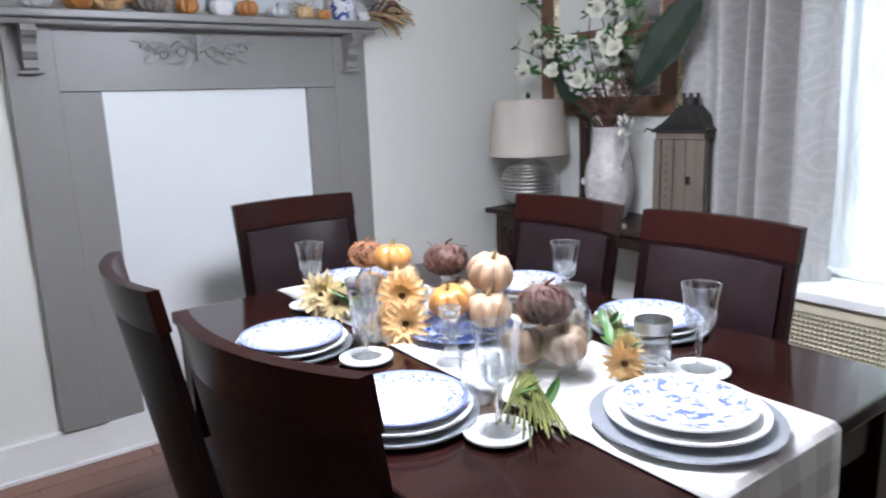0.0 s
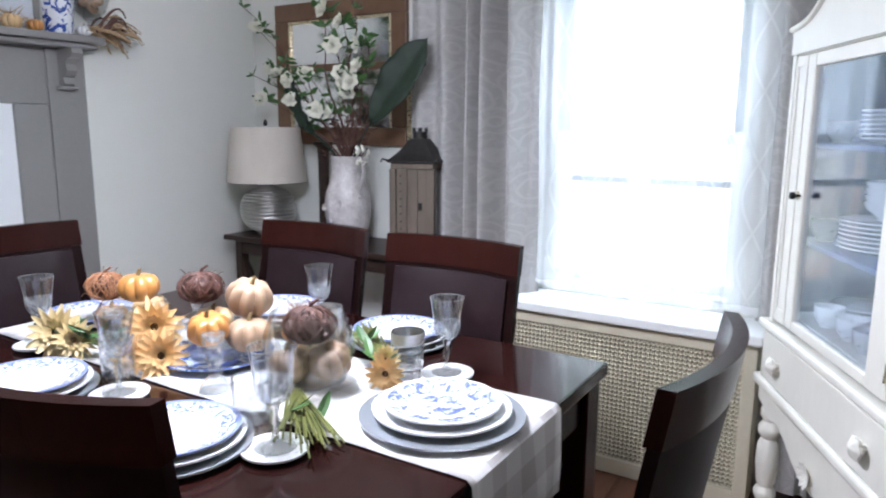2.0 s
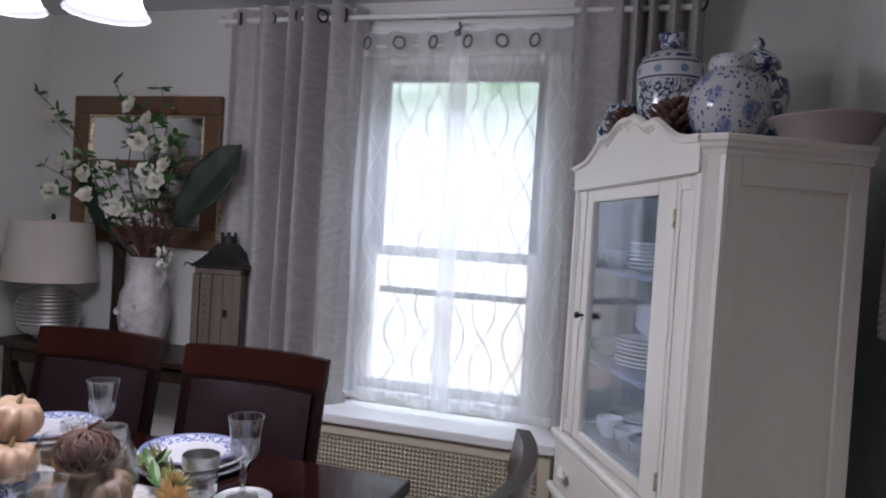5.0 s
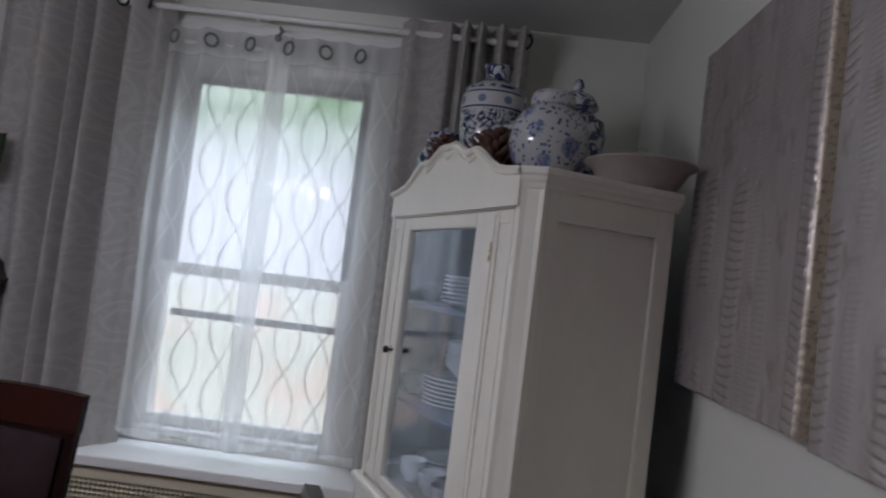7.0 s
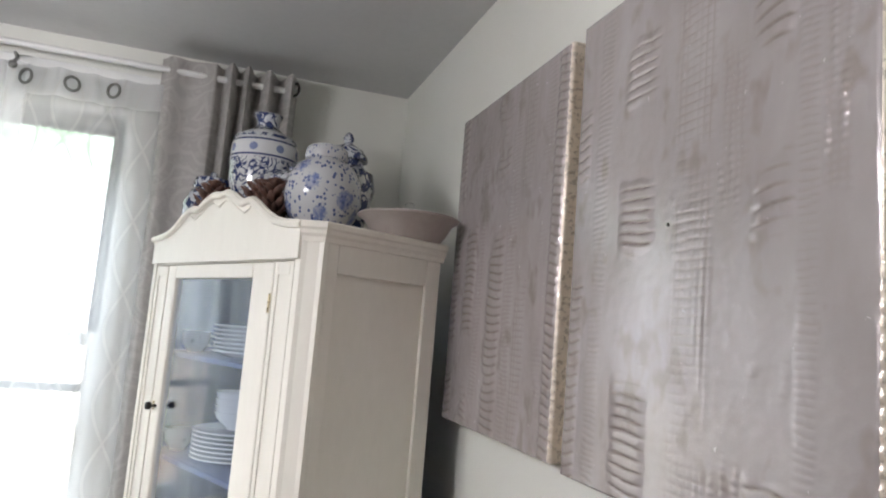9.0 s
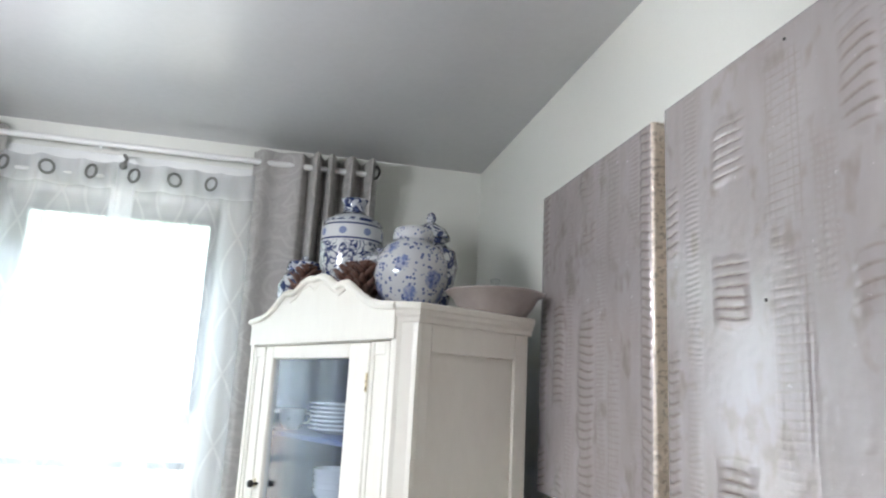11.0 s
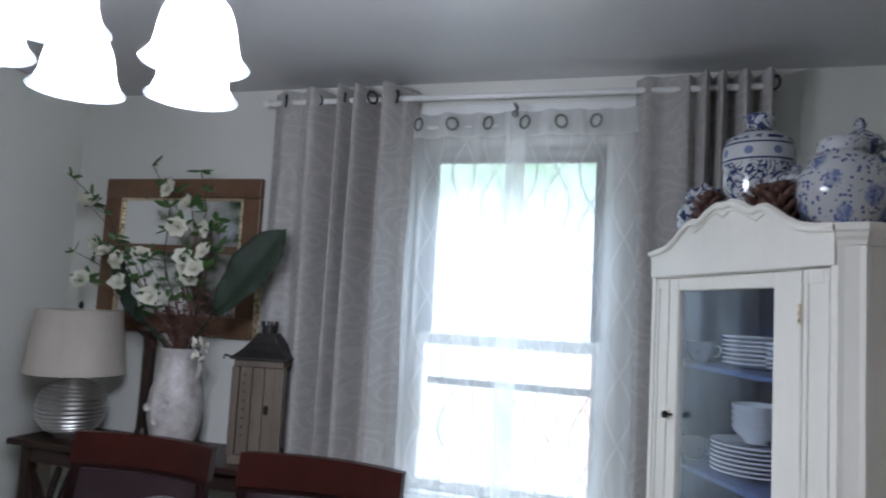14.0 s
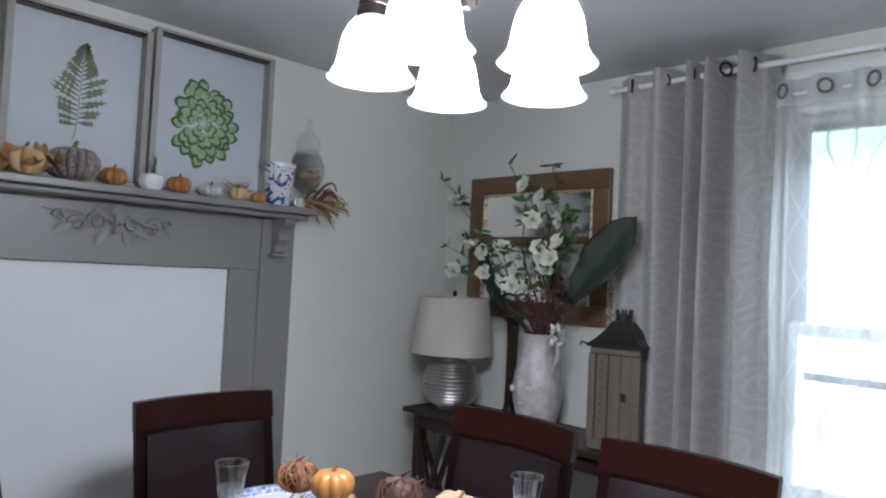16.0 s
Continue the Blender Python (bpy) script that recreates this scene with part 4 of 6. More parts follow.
for k, (x, z) in enumerate(((-0.05, 0.20), (0.03, 0.22), (-0.01, 0.15))):
    bm = bmesh.new()
    for i in range(7):
        petal(bm, pose(0, 0, 0, 0, 0, i * 51), 0.018, 0.014, 0.3)
    r = part("relief_flower", bm, OLDCERAMIC, jg)
    r.matrix_basis = pose(x, -0.100, z - 0.03, 80, 0, 0)
bm = bmesh.new()
rb = random.Random(21)
for i in range(16):
    petal(bm, Matrix.Translation((0.118 + rb.uniform(-0.03, 0.05), -0.06 + rb.uniform(-0.02, 0.01), 0.40 + rb.uniform(-0.045, 0.03))) @ Euler((rb.uniform(0, 1.6), rb.uniform(-0.8, 0.8), rb.uniform(0, 6.3))).to_matrix().to_4x4(), rb.uniform(0.022, 0.036), 0.018, 0.3)
part("handle_spray", bm, PETALW, jg, "small pale dried flowers tied at the handle")["kind"] = "stuff"

# blossoming branches in the pitcher
br = thing("branch_arrangement", "artificial white blossom branches and large green leaves in the pitcher", "flowers", (-0.695, 2.66, 1.10))
FLOWERS = [(-1.123, 1.433), (-1.004, 1.514), (-1.096, 1.579), (-0.958, 1.425), (-1.154, 1.753), (-0.661, 1.757), (-0.745, 1.81), (-0.654, 1.506), (-0.565, 1.565), (-0.547, 1.658), (-0.645, 1.447), (-0.783, 1.382), (-0.721, 1.372), (-0.872, 1.54), (-0.70, 1.66), (-0.60, 1.50), (-1.06, 1.545), (-0.66, 1.54)]
TIPS = [(-1.225, 1.865), (-0.813, 1.913), (-0.63, 1.90), (-1.19, 1.55), (-0.53, 1.70), (-0.95, 1.60)]
rnd = random.Random(4)


def loc(x, z, y=2.60):
    return Vector((x + 0.695, y - 2.66, z - 1.10))


for x, z in TIPS:
    end = loc(x, z, 2.56 + rnd.random() * 0.1)
    pts = [Vector((0, 0, 0)).lerp(end, i / 8) + Vector((0.03 * math.sin(i * 1.3), 0, 0.05 * math.sin(math.pi * i / 8))) for i in range(9)]
    b = part("branch", tube(bmesh.new(), pts, 0.0045, 0.0015, 5), CONE, br, smooth=True)
    bm = bmesh.new()
    for i in range(3, 9):
        for s in range(3):
            petal(bm, Matrix.Translation(pts[i]) @ Euler((rnd.uniform(-0.6, 1.0), rnd.uniform(-1, 1), rnd.uniform(0, 6.3))).to_matrix().to_4x4(), rnd.uniform(0.035, 0.065), rnd.uniform(0.016, 0.028), 0.25)
    part("foliage", bm, LEAFG, br)["kind"] = "stuff"
for x, z in FLOWERS:
    bm = bmesh.new()
    face = Euler((radians(70 + rnd.uniform(-30, 30)), 0, radians(rnd.uniform(-40, 60)))).to_matrix().to_4x4()
    for ring, (n, L, up) in enumerate(((7, 0.047, 0.25), (6, 0.037, 0.7), (5, 0.025, 1.0))):
        for i in range(n):
            petal(bm, face @ pose(0, 0, 0.003 * ring, 20 + 22 * ring, 0, i * 360 / n + ring * 25), L * rnd.uniform(0.85, 1.1), L * 0.95, up * 0.4)
    f = part("blossom", bm, PETALW, br, smooth=True)
    p = loc(x, z, 2.585 + rnd.uniform(-0.03, 0.03))
    f.location = p
    part("stalk", tube(bmesh.new(), arc((0, 0, 0.02), p + Vector((0, 0.01, 0)), (0.02, 0.02, 0.03)), 0.002, 0.0012, 4), CONE, br)
    bm = bmesh.new()
    for s in range(9):
        petal(bm, Matrix.Translation(p + Vector((0, 0.02, 0))) @ Euler((rnd.uniform(-0.5, 1.0), rnd.uniform(-1, 1), rnd.uniform(0, 6.3))).to_matrix().to_4x4(), rnd.uniform(0.05, 0.075), rnd.uniform(0.02, 0.032), 0.2)
    part("foliage", bm, LEAFG, br)["kind"] = "stuff"
def broad_leaf(m, length, width, n=22, k=6):
    """An obovate leaf along local +y with a sunken midrib, side veins and a waved edge."""
    bm = bmesh.new()
    rows = []
    for i in range(n + 1):
        t = i / n
        w = width * 0.5 * max(0.04, math.sin(math.pi * min(1.0, 0.04 + 0.96 * t ** 1.35)) ** 0.62)
        row = []
        for j in range(-k, k + 1):
            s = j / k
            vein = 0.004 * math.sin(2 * math.pi * (t * 9 - abs(s) * 1.6)) * min(1.0, abs(s) * 3)
            row.append(bm.verts.new(m @ Vector((s * w, length * (t - 0.02 * abs(s)), 0.22 * abs(s) * w + vein + 0.007 * s * s * math.sin(19 * t + 2 * s) - 0.03 * t * t))))
        rows.append(row)
    for a, b in zip(rows, rows[1:]):
        for j in range(2 * k):
            bm.faces.new((a[j], a[j + 1], b[j + 1], b[j]))
    return bm


for base_xz, tip_xz, w in (((-0.475, 1.335), (-0.238, 1.672), 0.175), ((-0.85, 1.30), (-1.03, 1.56), 0.08), ((-0.80, 1.28), (-0.98, 1.40), 0.07)):
    a, b = loc(*base_xz, 2.56), loc(*tip_xz, 2.60)
    d = (b - a).normalized()
    m = Matrix.Translation(a) @ Matrix((d.cross(Vector((0, -1, 0))).normalized(), d, Vector((0, -1, 0)))).transposed().to_4x4()
    bm = broad_leaf(m, (b - a).length, w)
    lf = part("broad_leaf", bm, LEAFD, br, "broad dark green leaf", True)
    sl = lf.modifiers.new("leaf", "SOLIDIFY")
    sl.thickness = 0.001
    part("leaf_stalk", tube(bmesh.new(), arc((0, 0, 0), a, (0, 0, 0.02)), 0.004, segs=5), LEAFD, br)
bm = bmesh.new()
for i in range(46):
    e = Vector((rnd.uniform(-0.10, 0.22), rnd.uniform(-0.10, 0.04), rnd.uniform(0.10, 0.36)))
    tube(bm, arc((rnd.uniform(-0.03, 0.03), 0, 0.0), e, (0.01, 0, 0.02), 5), 0.002, 0.001, 4)
    for s in range(3):
        petal(bm, Matrix.Translation(e * rnd.uniform(0.6, 1.0)) @ Euler((rnd.uniform(-1, 1), rnd.uniform(-1, 1), rnd.uniform(0, 6))).to_matrix().to_4x4(), 0.022, 0.014, 0.3, 2)
part("dried_filler", bm, CONE, br, "brown dried filler twigs")["kind"] = "stuff"

ln = thing("lantern", "tall weathered wood lantern with a black metal roof", "lantern", (-0.295, 2.66, 0.78), rz=12)
W = 0.086
part("floor_plate", B(-W - 0.01, -W - 0.01, 0, W + 0.01, W + 0.01, 0.035, bevel=0.003), OLDWOOD, ln)
part("top_plate", B(-W - 0.01, -W - 0.01, 0.36, W + 0.01, W + 0.01, 0.385, bevel=0.003), OLDWOOD, ln)
for sx in (-1, 1):
    for sy in (-1, 1):
        part("post", B(sx * W - 0.014, sy * W - 0.014, 0.036, sx * W + 0.014, sy * W + 0.014, 0.359, bevel=0.002), OLDWOOD, ln)
for k in range(3):
    bw0 = -W + 0.015 + k * (2 * W - 0.03) / 3
    part("door_board", B(bw0 + 0.001, -W - 0.004 + 0.002 * (k % 2), 0.036, bw0 + (2 * W - 0.03) / 3 - 0.001, -W + 0.006, 0.359, bevel=0.0015), OLDWOOD, ln)
# Dark discs set on the board stand for the shade in its carving.
for k in range(8):
    part("cut_hole", lathe(bmesh.new(), [(0.0001, 0.0), (0.004, 0.0), (0.004, 0.002), (0.0001, 0.002)], 8, m=pose(-W + 0.034, -W - 0.004, 0.33 - 0.032 * k, 90, 0, 0)), DARKMETAL, ln)
part("latch", B(0.03, -W - 0.012, 0.19, 0.045, -W - 0.004, 0.22), DARKMETAL, ln)
for sx in (-1, 1):
    part("glass_pane", B(sx * W - 0.002, -W + 0.015, 0.036, sx * W + 0.002, W - 0.015, 0.359), CLEAR, ln)
bm = bmesh.new()
lathe(bm, [(0.152, 0.386), (0.152, 0.394), (0.112, 0.42), (0.078, 0.45), (0.050, 0.482), (0.045, 0.484)], 4, m=pose(0, 0, 0, 0, 0, 45))
part("roof", bm, DARKMETAL, ln)
part("chimney", lathe(bmesh.new(), [(0.031, 0.48), (0.031, 0.512), (0.027, 0.514), (0.0001, 0.514)], 14), DARKMETAL, ln, smooth=True)
for k in range(6):
    a = k * math.pi / 3
    part("chimney_tooth", B(0.030 * math.cos(a) - 0.004, 0.030 * math.sin(a) - 0.004, 0.508, 0.030 * math.cos(a) + 0.004, 0.030 * math.sin(a) + 0.004, 0.53, bevel=0.001), DARKMETAL, ln)
for sx in (-1, 1):
    part("roof_ear", tube(bmesh.new(), [(sx * 0.10, -0.10, 0.392), (sx * 0.125, -0.115, 0.402), (sx * 0.13, -0.115, 0.388)], 0.004, segs=6), DARKMETAL, ln)
part("candle", lathe(bmesh.new(), [(0.04, 0.036), (0.04, 0.16), (0.0001, 0.158)], 18), CERAMIC, ln, smooth=True)

ps = thing("candlestick", "tall dark turned wood candlestick on the console", "candlestick", (-0.875, 2.70, 0.78))
part("foot", lathe(bmesh.new(), [(0.065, 0), (0.065, 0.012), (0.035, 0.03), (0.026, 0.06)], 20), CONSOLE, ps, smooth=True)
part("stem", lathe(bmesh.new(), [(0.026, 0.06), (0.024, 0.2), (0.026, 0.40), (0.03, 0.43), (0.05, 0.45), (0.05, 0.46), (0.0001, 0.461)], 16), CONSOLE, ps, smooth=True)
tr = thing("mosaic_tray", "dark tray with a gilt mosaic rim on the console", "tray", (-0.33, 2.64, 0.78))
part("tray_rim", B(-0.30, -0.143, 0.0, -0.14, -0.128, 0.02, bevel=0.003), GILT, tr)

# framed mirror behind the flowers
mr = thing("wall_mirror", "brown wood framed mirror with a middle rail", "mirror")
MX0, MX1, MZ0, MZ1 = -1.285, -0.478, 1.222, 1.905
for a in ((MX0, MZ1 - 0.085, MX1, MZ1), (MX0, MZ0, MX1, MZ0 + 0.085), (MX0, MZ0 + 0.0851, MX0 + 0.085, MZ1 - 0.0851), (MX1 - 0.085, MZ0 + 0.0851, MX1, MZ1 - 0.0851)):
    part("frame_side", B(a[0], YN - 0.03, a[1], a[2], YN - 0.002, a[3], bevel=0.006), FRAMEW, mr)
for a in ((MX0 + 0.086, MZ1 - 0.098, MX1 - 0.086, MZ1 - 0.086), (MX0 + 0.086, MZ0 + 0.086, MX0 + 0.098, MZ1 - 0.099), (MX1 - 0.098, MZ0 + 0.086, MX1 - 0.086, MZ1 - 0.099)):
    part("inner_bead", B(a[0], YN - 0.026, a[1], a[2], YN - 0.004, a[3], bevel=0.003), GILT, mr)
part("middle_rail", B(MX0 + 0.1, YN - 0.028, 1.575, MX1 - 0.1, YN - 0.005, 1.61, bevel=0.004), FRAMEW, mr)
part("glass", B(MX0 + 0.086, YN - 0.014, MZ0 + 0.086, MX1 - 0.086, YN - 0.010, MZ1 - 0.086), MIRROR, mr)
gf = thing("gilt_frame", "ornate gilt frame edge beside the mirror", "frame")
for a in ((-0.474, 1.20, -0.43, 1.47),):
    part("frame_side", B(a[0], YN - 0.034, a[1], a[2], YN - 0.003, a[3], bevel=0.006), GILT, gf)
    bm = bmesh.new()
    for k in range(9):
        lathe(bm, [(0.0001, -0.012), (0.012, 0), (0.0001, 0.012)], 8, (-0.452, YN - 0.036, 1.215 + 0.03 * k))
    part("bead", bm, GILT, gf, smooth=True)

# ---- china cabinet, standing across the corner ----
CW, CD, CH = 0.882, 0.39, 0.034
cab = thing("china_cabinet", "cream painted antique china cabinet with a glazed door and arched crown", "cabinet", (1.11, 2.554, 0), rz=-64.5)


def cpart(name, a, mat=None, bevel=0.003, parent=None, label=""):
    return part(name, B(*a, bevel=bevel), mat or CABW, parent or cab, label)


side_l = cpart("side_wall", (0.002, 0.03, 0.50, 0.022, CD, 1.588))
side_r = cpart("side_wall", (CW - 0.024, CH + 0.0125, 0.50, CW - 0.011, CD, 1.588))
for z0, z1 in ((0.52, 0.74), (1.505, 1.585)):
    part("panel_rail", B(CW - 0.0105, 0.0755, z0, CW - 0.0015, CD - 0.0505, z1, bevel=0.002), CABW, side_r)
for y0, y1 in ((CH + 0.0125, 0.075), (CD - 0.05, CD - 0.005)):
    part("panel_stile", B(CW - 0.0105, y0, 0.52, CW - 0.001, y1, 1.585, bevel=0.002), CABW, side_r)
cpart("back", (0.023, CD - 0.015, 0.50, CW - 0.023, CD - 0.001, 1.588), CABIN)
# Thin sheets carry the painted reflection's blue onto the inner sides.
cpart("inner_lining", (0.0235, 0.05, 0.745, 0.027, CD - 0.016, 1.55), CABIN, 0)
cpart("inner_lining", (CW - 0.027, 0.05, 0.745, CW - 0.0235, CD - 0.016, 1.55), CABIN, 0)
PLAN = [(-0.001, CD + 0.002), (-0.001, CH), (CH, -0.001), (CW - CH, -0.001), (CW + 0.001, CH), (CW + 0.001, CD + 0.002)]


def around(name, profile, run=None, parent=None):
    """A moulding carried round the case; profile gives (outset, height) pairs from below up."""
    bm = bmesh.new()
    pts = [Vector((*p, 0)) for p in (run or PLAN)]
    rows = []
    for i, p in enumerate(pts):
        ns = []
        for a, b in ((i - 1, i), (i, i + 1)):
            if 0 <= a and b < len(pts):
                d = (pts[b] - pts[a]).normalized()
                ns.append(Vector((-d.y, d.x, 0)) * -1)
        n = sum(ns, Vector()).normalized()
        n = n / max(0.3, n.dot(ns[0]))
        if n.dot(p - Vector((CW / 2, CD, 0))) < 0:
            n = -n
        rows.append([bm.verts.new((p.x + n.x * o, p.y + n.y * o, z)) for o, z in profile])
    for a, b in zip(rows, rows[1:]):
        for k in range(len(profile)):
            j = (k + 1) % len(profile)
            bm.faces.new((a[k], b[k], b[j], a[j]))
    bm.faces.new(rows[0])
    bm.faces.new(rows[-1])
    return part(name, bm, CABW, parent or cab)


bm = bmesh.new()
lid_lo = [bm.verts.new((x, y, 1.586)) for x, y in PLAN]
lid_hi = [bm.verts.new((x, y, 1.6130)) for x, y in PLAN]
bm.faces.new(lid_lo)
bm.faces.new(lid_hi)
for i in range(6):
    bm.faces.new((lid_lo[i], lid_lo[(i + 1) % 6], lid_hi[(i + 1) % 6], lid_hi[i]))
part("top_board", bm, CABW, cab)
CORNICE = [(-0.004, 1.568), (0.001, 1.570), (0.003, 1.580), (0.008, 1.587), (0.010, 1.595), (0.014, 1.600), (0.015, 1.610), (0.012, 1.614), (-0.004, 1.615)]
around("cornice", CORNICE, [(CW - CH - 0.004, -0.001)] + PLAN[4:])
around("cornice", CORNICE, PLAN[:2] + [(CH + 0.004, -0.001)])
cpart("header_rail", (0.0555, 0.003, 1.5265, CW - 0.0555, 0.026, 1.585))
cpart("case_floor", (0.028, 0.05, 0.735, CW - 0.028, CD - 0.016, 0.752))
cpart("case_bottom", (0.023, 0.03, 0.50, CW - 0.023, CD - 0.016, 0.515))
for s in (0, 1):
    bm = bmesh.new()
    plan = [(CW - 0.055, 0.0), (CW - CH, 0.0), (CW - CH + 0.006, 0.0095), (CW - 0.0095, CH - 0.006), (CW, CH), (CW, CH + 0.012), (CW - 0.012, CH + 0.012), (CW - 0.055, 0.028)]
    plan = [(CW - x, y) for x, y in plan] if s == 0 else plan
    lo, hi = ([bm.verts.new((x, y, z)) for x, y in plan] for z in (0.70, 1.588))
    bm.faces.new(lo)
    bm.faces.new(hi)
    for i in range(len(plan)):
        bm.faces.new((lo[i], lo[(i + 1) % 8], hi[(i + 1) % 8], hi[i]))
    part("corner_post", bm, CABW, cab)
for x0, x1 in ((0.0553, 0.1455), (CW - 0.1455, CW - 0.0553)):
    st = cpart("front_panel", (x0, 0.0055, 0.735, x1, 0.028, 1.525))
    for a in ((x0 + 0.006, 0.735, x0 + 0.02, 1.525), (x1 - 0.02, 0.735, x1 - 0.006, 1.525), (x0 + 0.021, 1.495, x1 - 0.021, 1.525), (x0 + 0.021, 0.735, x1 - 0.021, 0.775)):
        part("panel_bead", B(a[0], 0.0015, a[1], a[2], 0.0054, a[3], bevel=0.0015), CABW, st)
door = cpart("door", (0.147, 0.002, 0.735, 0.197, 0.026, 1.525), bevel=0.004)
for a in ((0.640, 0.735, CW - 0.147, 1.525), (0.1975, 1.488, 0.6395, 1.525), (0.1975, 0.735, 0.6395, 0.765)):
    part("door_rail", B(a[0], 0.002, a[1], a[2], 0.026, a[3], bevel=0.004), CABW, door)
gp = part("glass_pane", B(0.195, 0.012, 0.763, 0.642, 0.016, 1.49), CABGLASS, door)
gp.visible_shadow = False
part("door_knob", lathe(bmesh.new(), [(0.004, 0.0), (0.004, 0.012), (0.011, 0.018), (0.010, 0.028), (0.0001, 0.031)], 12, m=pose(0.178, 0.002, 1.13, 90, 0, 0)), DARKMETAL, door, "small dark metal knob", True)
part("keyhole_plate", B(0.158, -0.001, 1.118, 0.166, 0.0019, 1.142), GILT, door)
for z in (0.80, 1.43):
    part("hinge", tube(bmesh.new(), [(0.733, -0.0005, z - 0.022), (0.733, -0.0005, z + 0.022)], 0.0028), GILT, door)
bm = bmesh.new()
half = [(x, z - 0.012) for x, z in ((0.0, 1.628), (0.05, 1.629), (0.10, 1.633), (0.15, 1.643), (0.19, 1.660), (0.23, 1.683), (0.265, 1.699), (0.29, 1.700), (0.31, 1.696), (0.335, 1.703), (0.37, 1.720), (0.405, 1.730), (0.441, 1.726))]
outline = [(CH + 0.002, 1.531), (CH + 0.002, 1.614)] + half[1:] + [(CW - x, z) for x, z in half[-2:0:-1]] + [(CW - CH - 0.002, 1.614), (CW - CH - 0.002, 1.53)]
slab_xz(bm, outline, -0.007, 0.0)
crown = part("crown_board", bm, CABW, cab)
bm = bmesh.new()
for s in (0, 1):
    tube(bm, [((CW - x) if s else x, -0.009, z - 0.012) for x, z in [(CH - 0.004, 1.616)] + half[1:]], 0.009, segs=8)
    tube(bm, [((CW - x) if s else x, -0.0085, z - 0.012) for x, z in ((0.27, 1.672), (0.30, 1.66), (0.335, 1.672), (0.37, 1.692), (0.41, 1.70), (0.441, 1.685))], 0.0022, segs=5)
part("crown_bead", bm, CABW, crown, smooth=True)
cpart("waist_moulding", (-0.012, -0.018, 0.695, CW + 0.014, 0.0299, 0.722), bevel=0.008)
cpart("waist_moulding", (CW - 0.0, 0.03, 0.695, CW + 0.014, CD, 0.72), bevel=0.004)
dr = cpart("drawer", (0.03, -0.012, 0.54, CW - 0.03, 0.028, 0.692), bevel=0.005)
for x in (0.17, CW - 0.17):
    bm = lathe(bmesh.new(), [(0.010, 0.0), (0.010, 0.010), (0.024, 0.016), (0.027, 0.024), (0.018, 0.030), (0.012, 0.034), (0.0001, 0.036)], 24, ribs=6, rib=0.25, m=pose(x, -0.012, 0.615, 90, 0, 0))
    part("drawer_knob", bm, CABW, dr, smooth=True)
cpart("lower_moulding", (-0.014, -0.022, 0.505, CW + 0.014, 0.029, 0.538), bevel=0.01)
bm = bmesh.new()
ap = [(0.02, 0.504), (0.02, 0.46), (0.08, 0.45), (0.13, 0.43), (0.19, 0.44), (0.25, 0.42), (0.32, 0.385), (0.38, 0.365), (0.441, 0.36)]
slab_xz(bm, ap + [(CW - x, z) for x, z in ap[-2::-1]], -0.008, 0.012)
apr = part("apron", bm, CABW, cab)
bm = bmesh.new()
for i in range(9):
    petal(bm, pose(0.441, -0.010, 0.405, 90, 0, 0) @ pose(0, 0, 0, 12, 0, i * 40), 0.04, 0.022, 0.2)
part("carved_rosette", bm, CABW, apr)
LEG = [(0.024, 0.0), (0.028, 0.02), (0.018, 0.05), (0.030, 0.08), (0.022, 0.11), (0.034, 0.135), (0.034, 0.15), (0.022, 0.165), (0.028, 0.18), (0.036, 0.25), (0.034, 0.31), (0.024, 0.33), (0.036, 0.35), (0.036, 0.37), (0.022, 0.39), (0.032, 0.41), (0.032, 0.43), (0.026, 0.44), (0.026, 0.50)]
for x, y in ((0.045, 0.03), (CW - 0.045, 0.03), (0.045, CD - 0.04), (CW - 0.045, CD - 0.04)):
    part("turned_leg", lathe(bmesh.new(), LEG, 18, (x, y, 0)), CABW, cab, smooth=True)
cpart("stretcher_shelf", (0.03, 0.02, 0.085, CW - 0.03, CD - 0.03, 0.105))
SHELVES = (0.975, 1.265)
for z in SHELVES:
    cpart("shelf", (0.028, 0.05, z, CW - 0.028, CD - 0.017, z + 0.014), CABIN)
CABM = cab.matrix_basis.copy()


def in_cab(x, y, z):
    return tuple(CABM @ Vector((x, y, z)))


def plate_bm(r, h=0.018, t=0.004, segs=40):
    """A plate with a flat well, a raised rim and a foot ring."""
    p = [(r * 0.55, 0.0), (r * 0.62, 0.002), (r, h), (r, h + t), (r * 0.97, h + t), (r * 0.66, 0.006), (r * 0.60, 0.0055), (0.0001, 0.0055)]
    return lathe(bmesh.new(), [(0.0001, 0.0015)] + p, segs)


stackplate = None
for x, y, z, n, r in ((0.30, 0.19, 1.2795, 7, 0.095), (0.30, 0.19, 0.9895, 7, 0.12), (0.48, 0.20, 1.2795, 6, 0.09), (0.14, 0.24, 0.7525, 4, 0.10)):
    for k in range(n):
        if stackplate is None:
            stackplate = part("china_plate", plate_bm(0.1, 0.014), CERAMIC, smooth=True)
            tagged(stackplate, "white china plate stacked in the cabinet", "plate", "stacked china")
            p = stackplate
        else:
            p = stackplate.copy()
            scene.collection.objects.link(p)
        p.location = in_cab(x, y, z + 0.012 * k)
        p.scale = (r / 0.1, r / 0.1, 1)


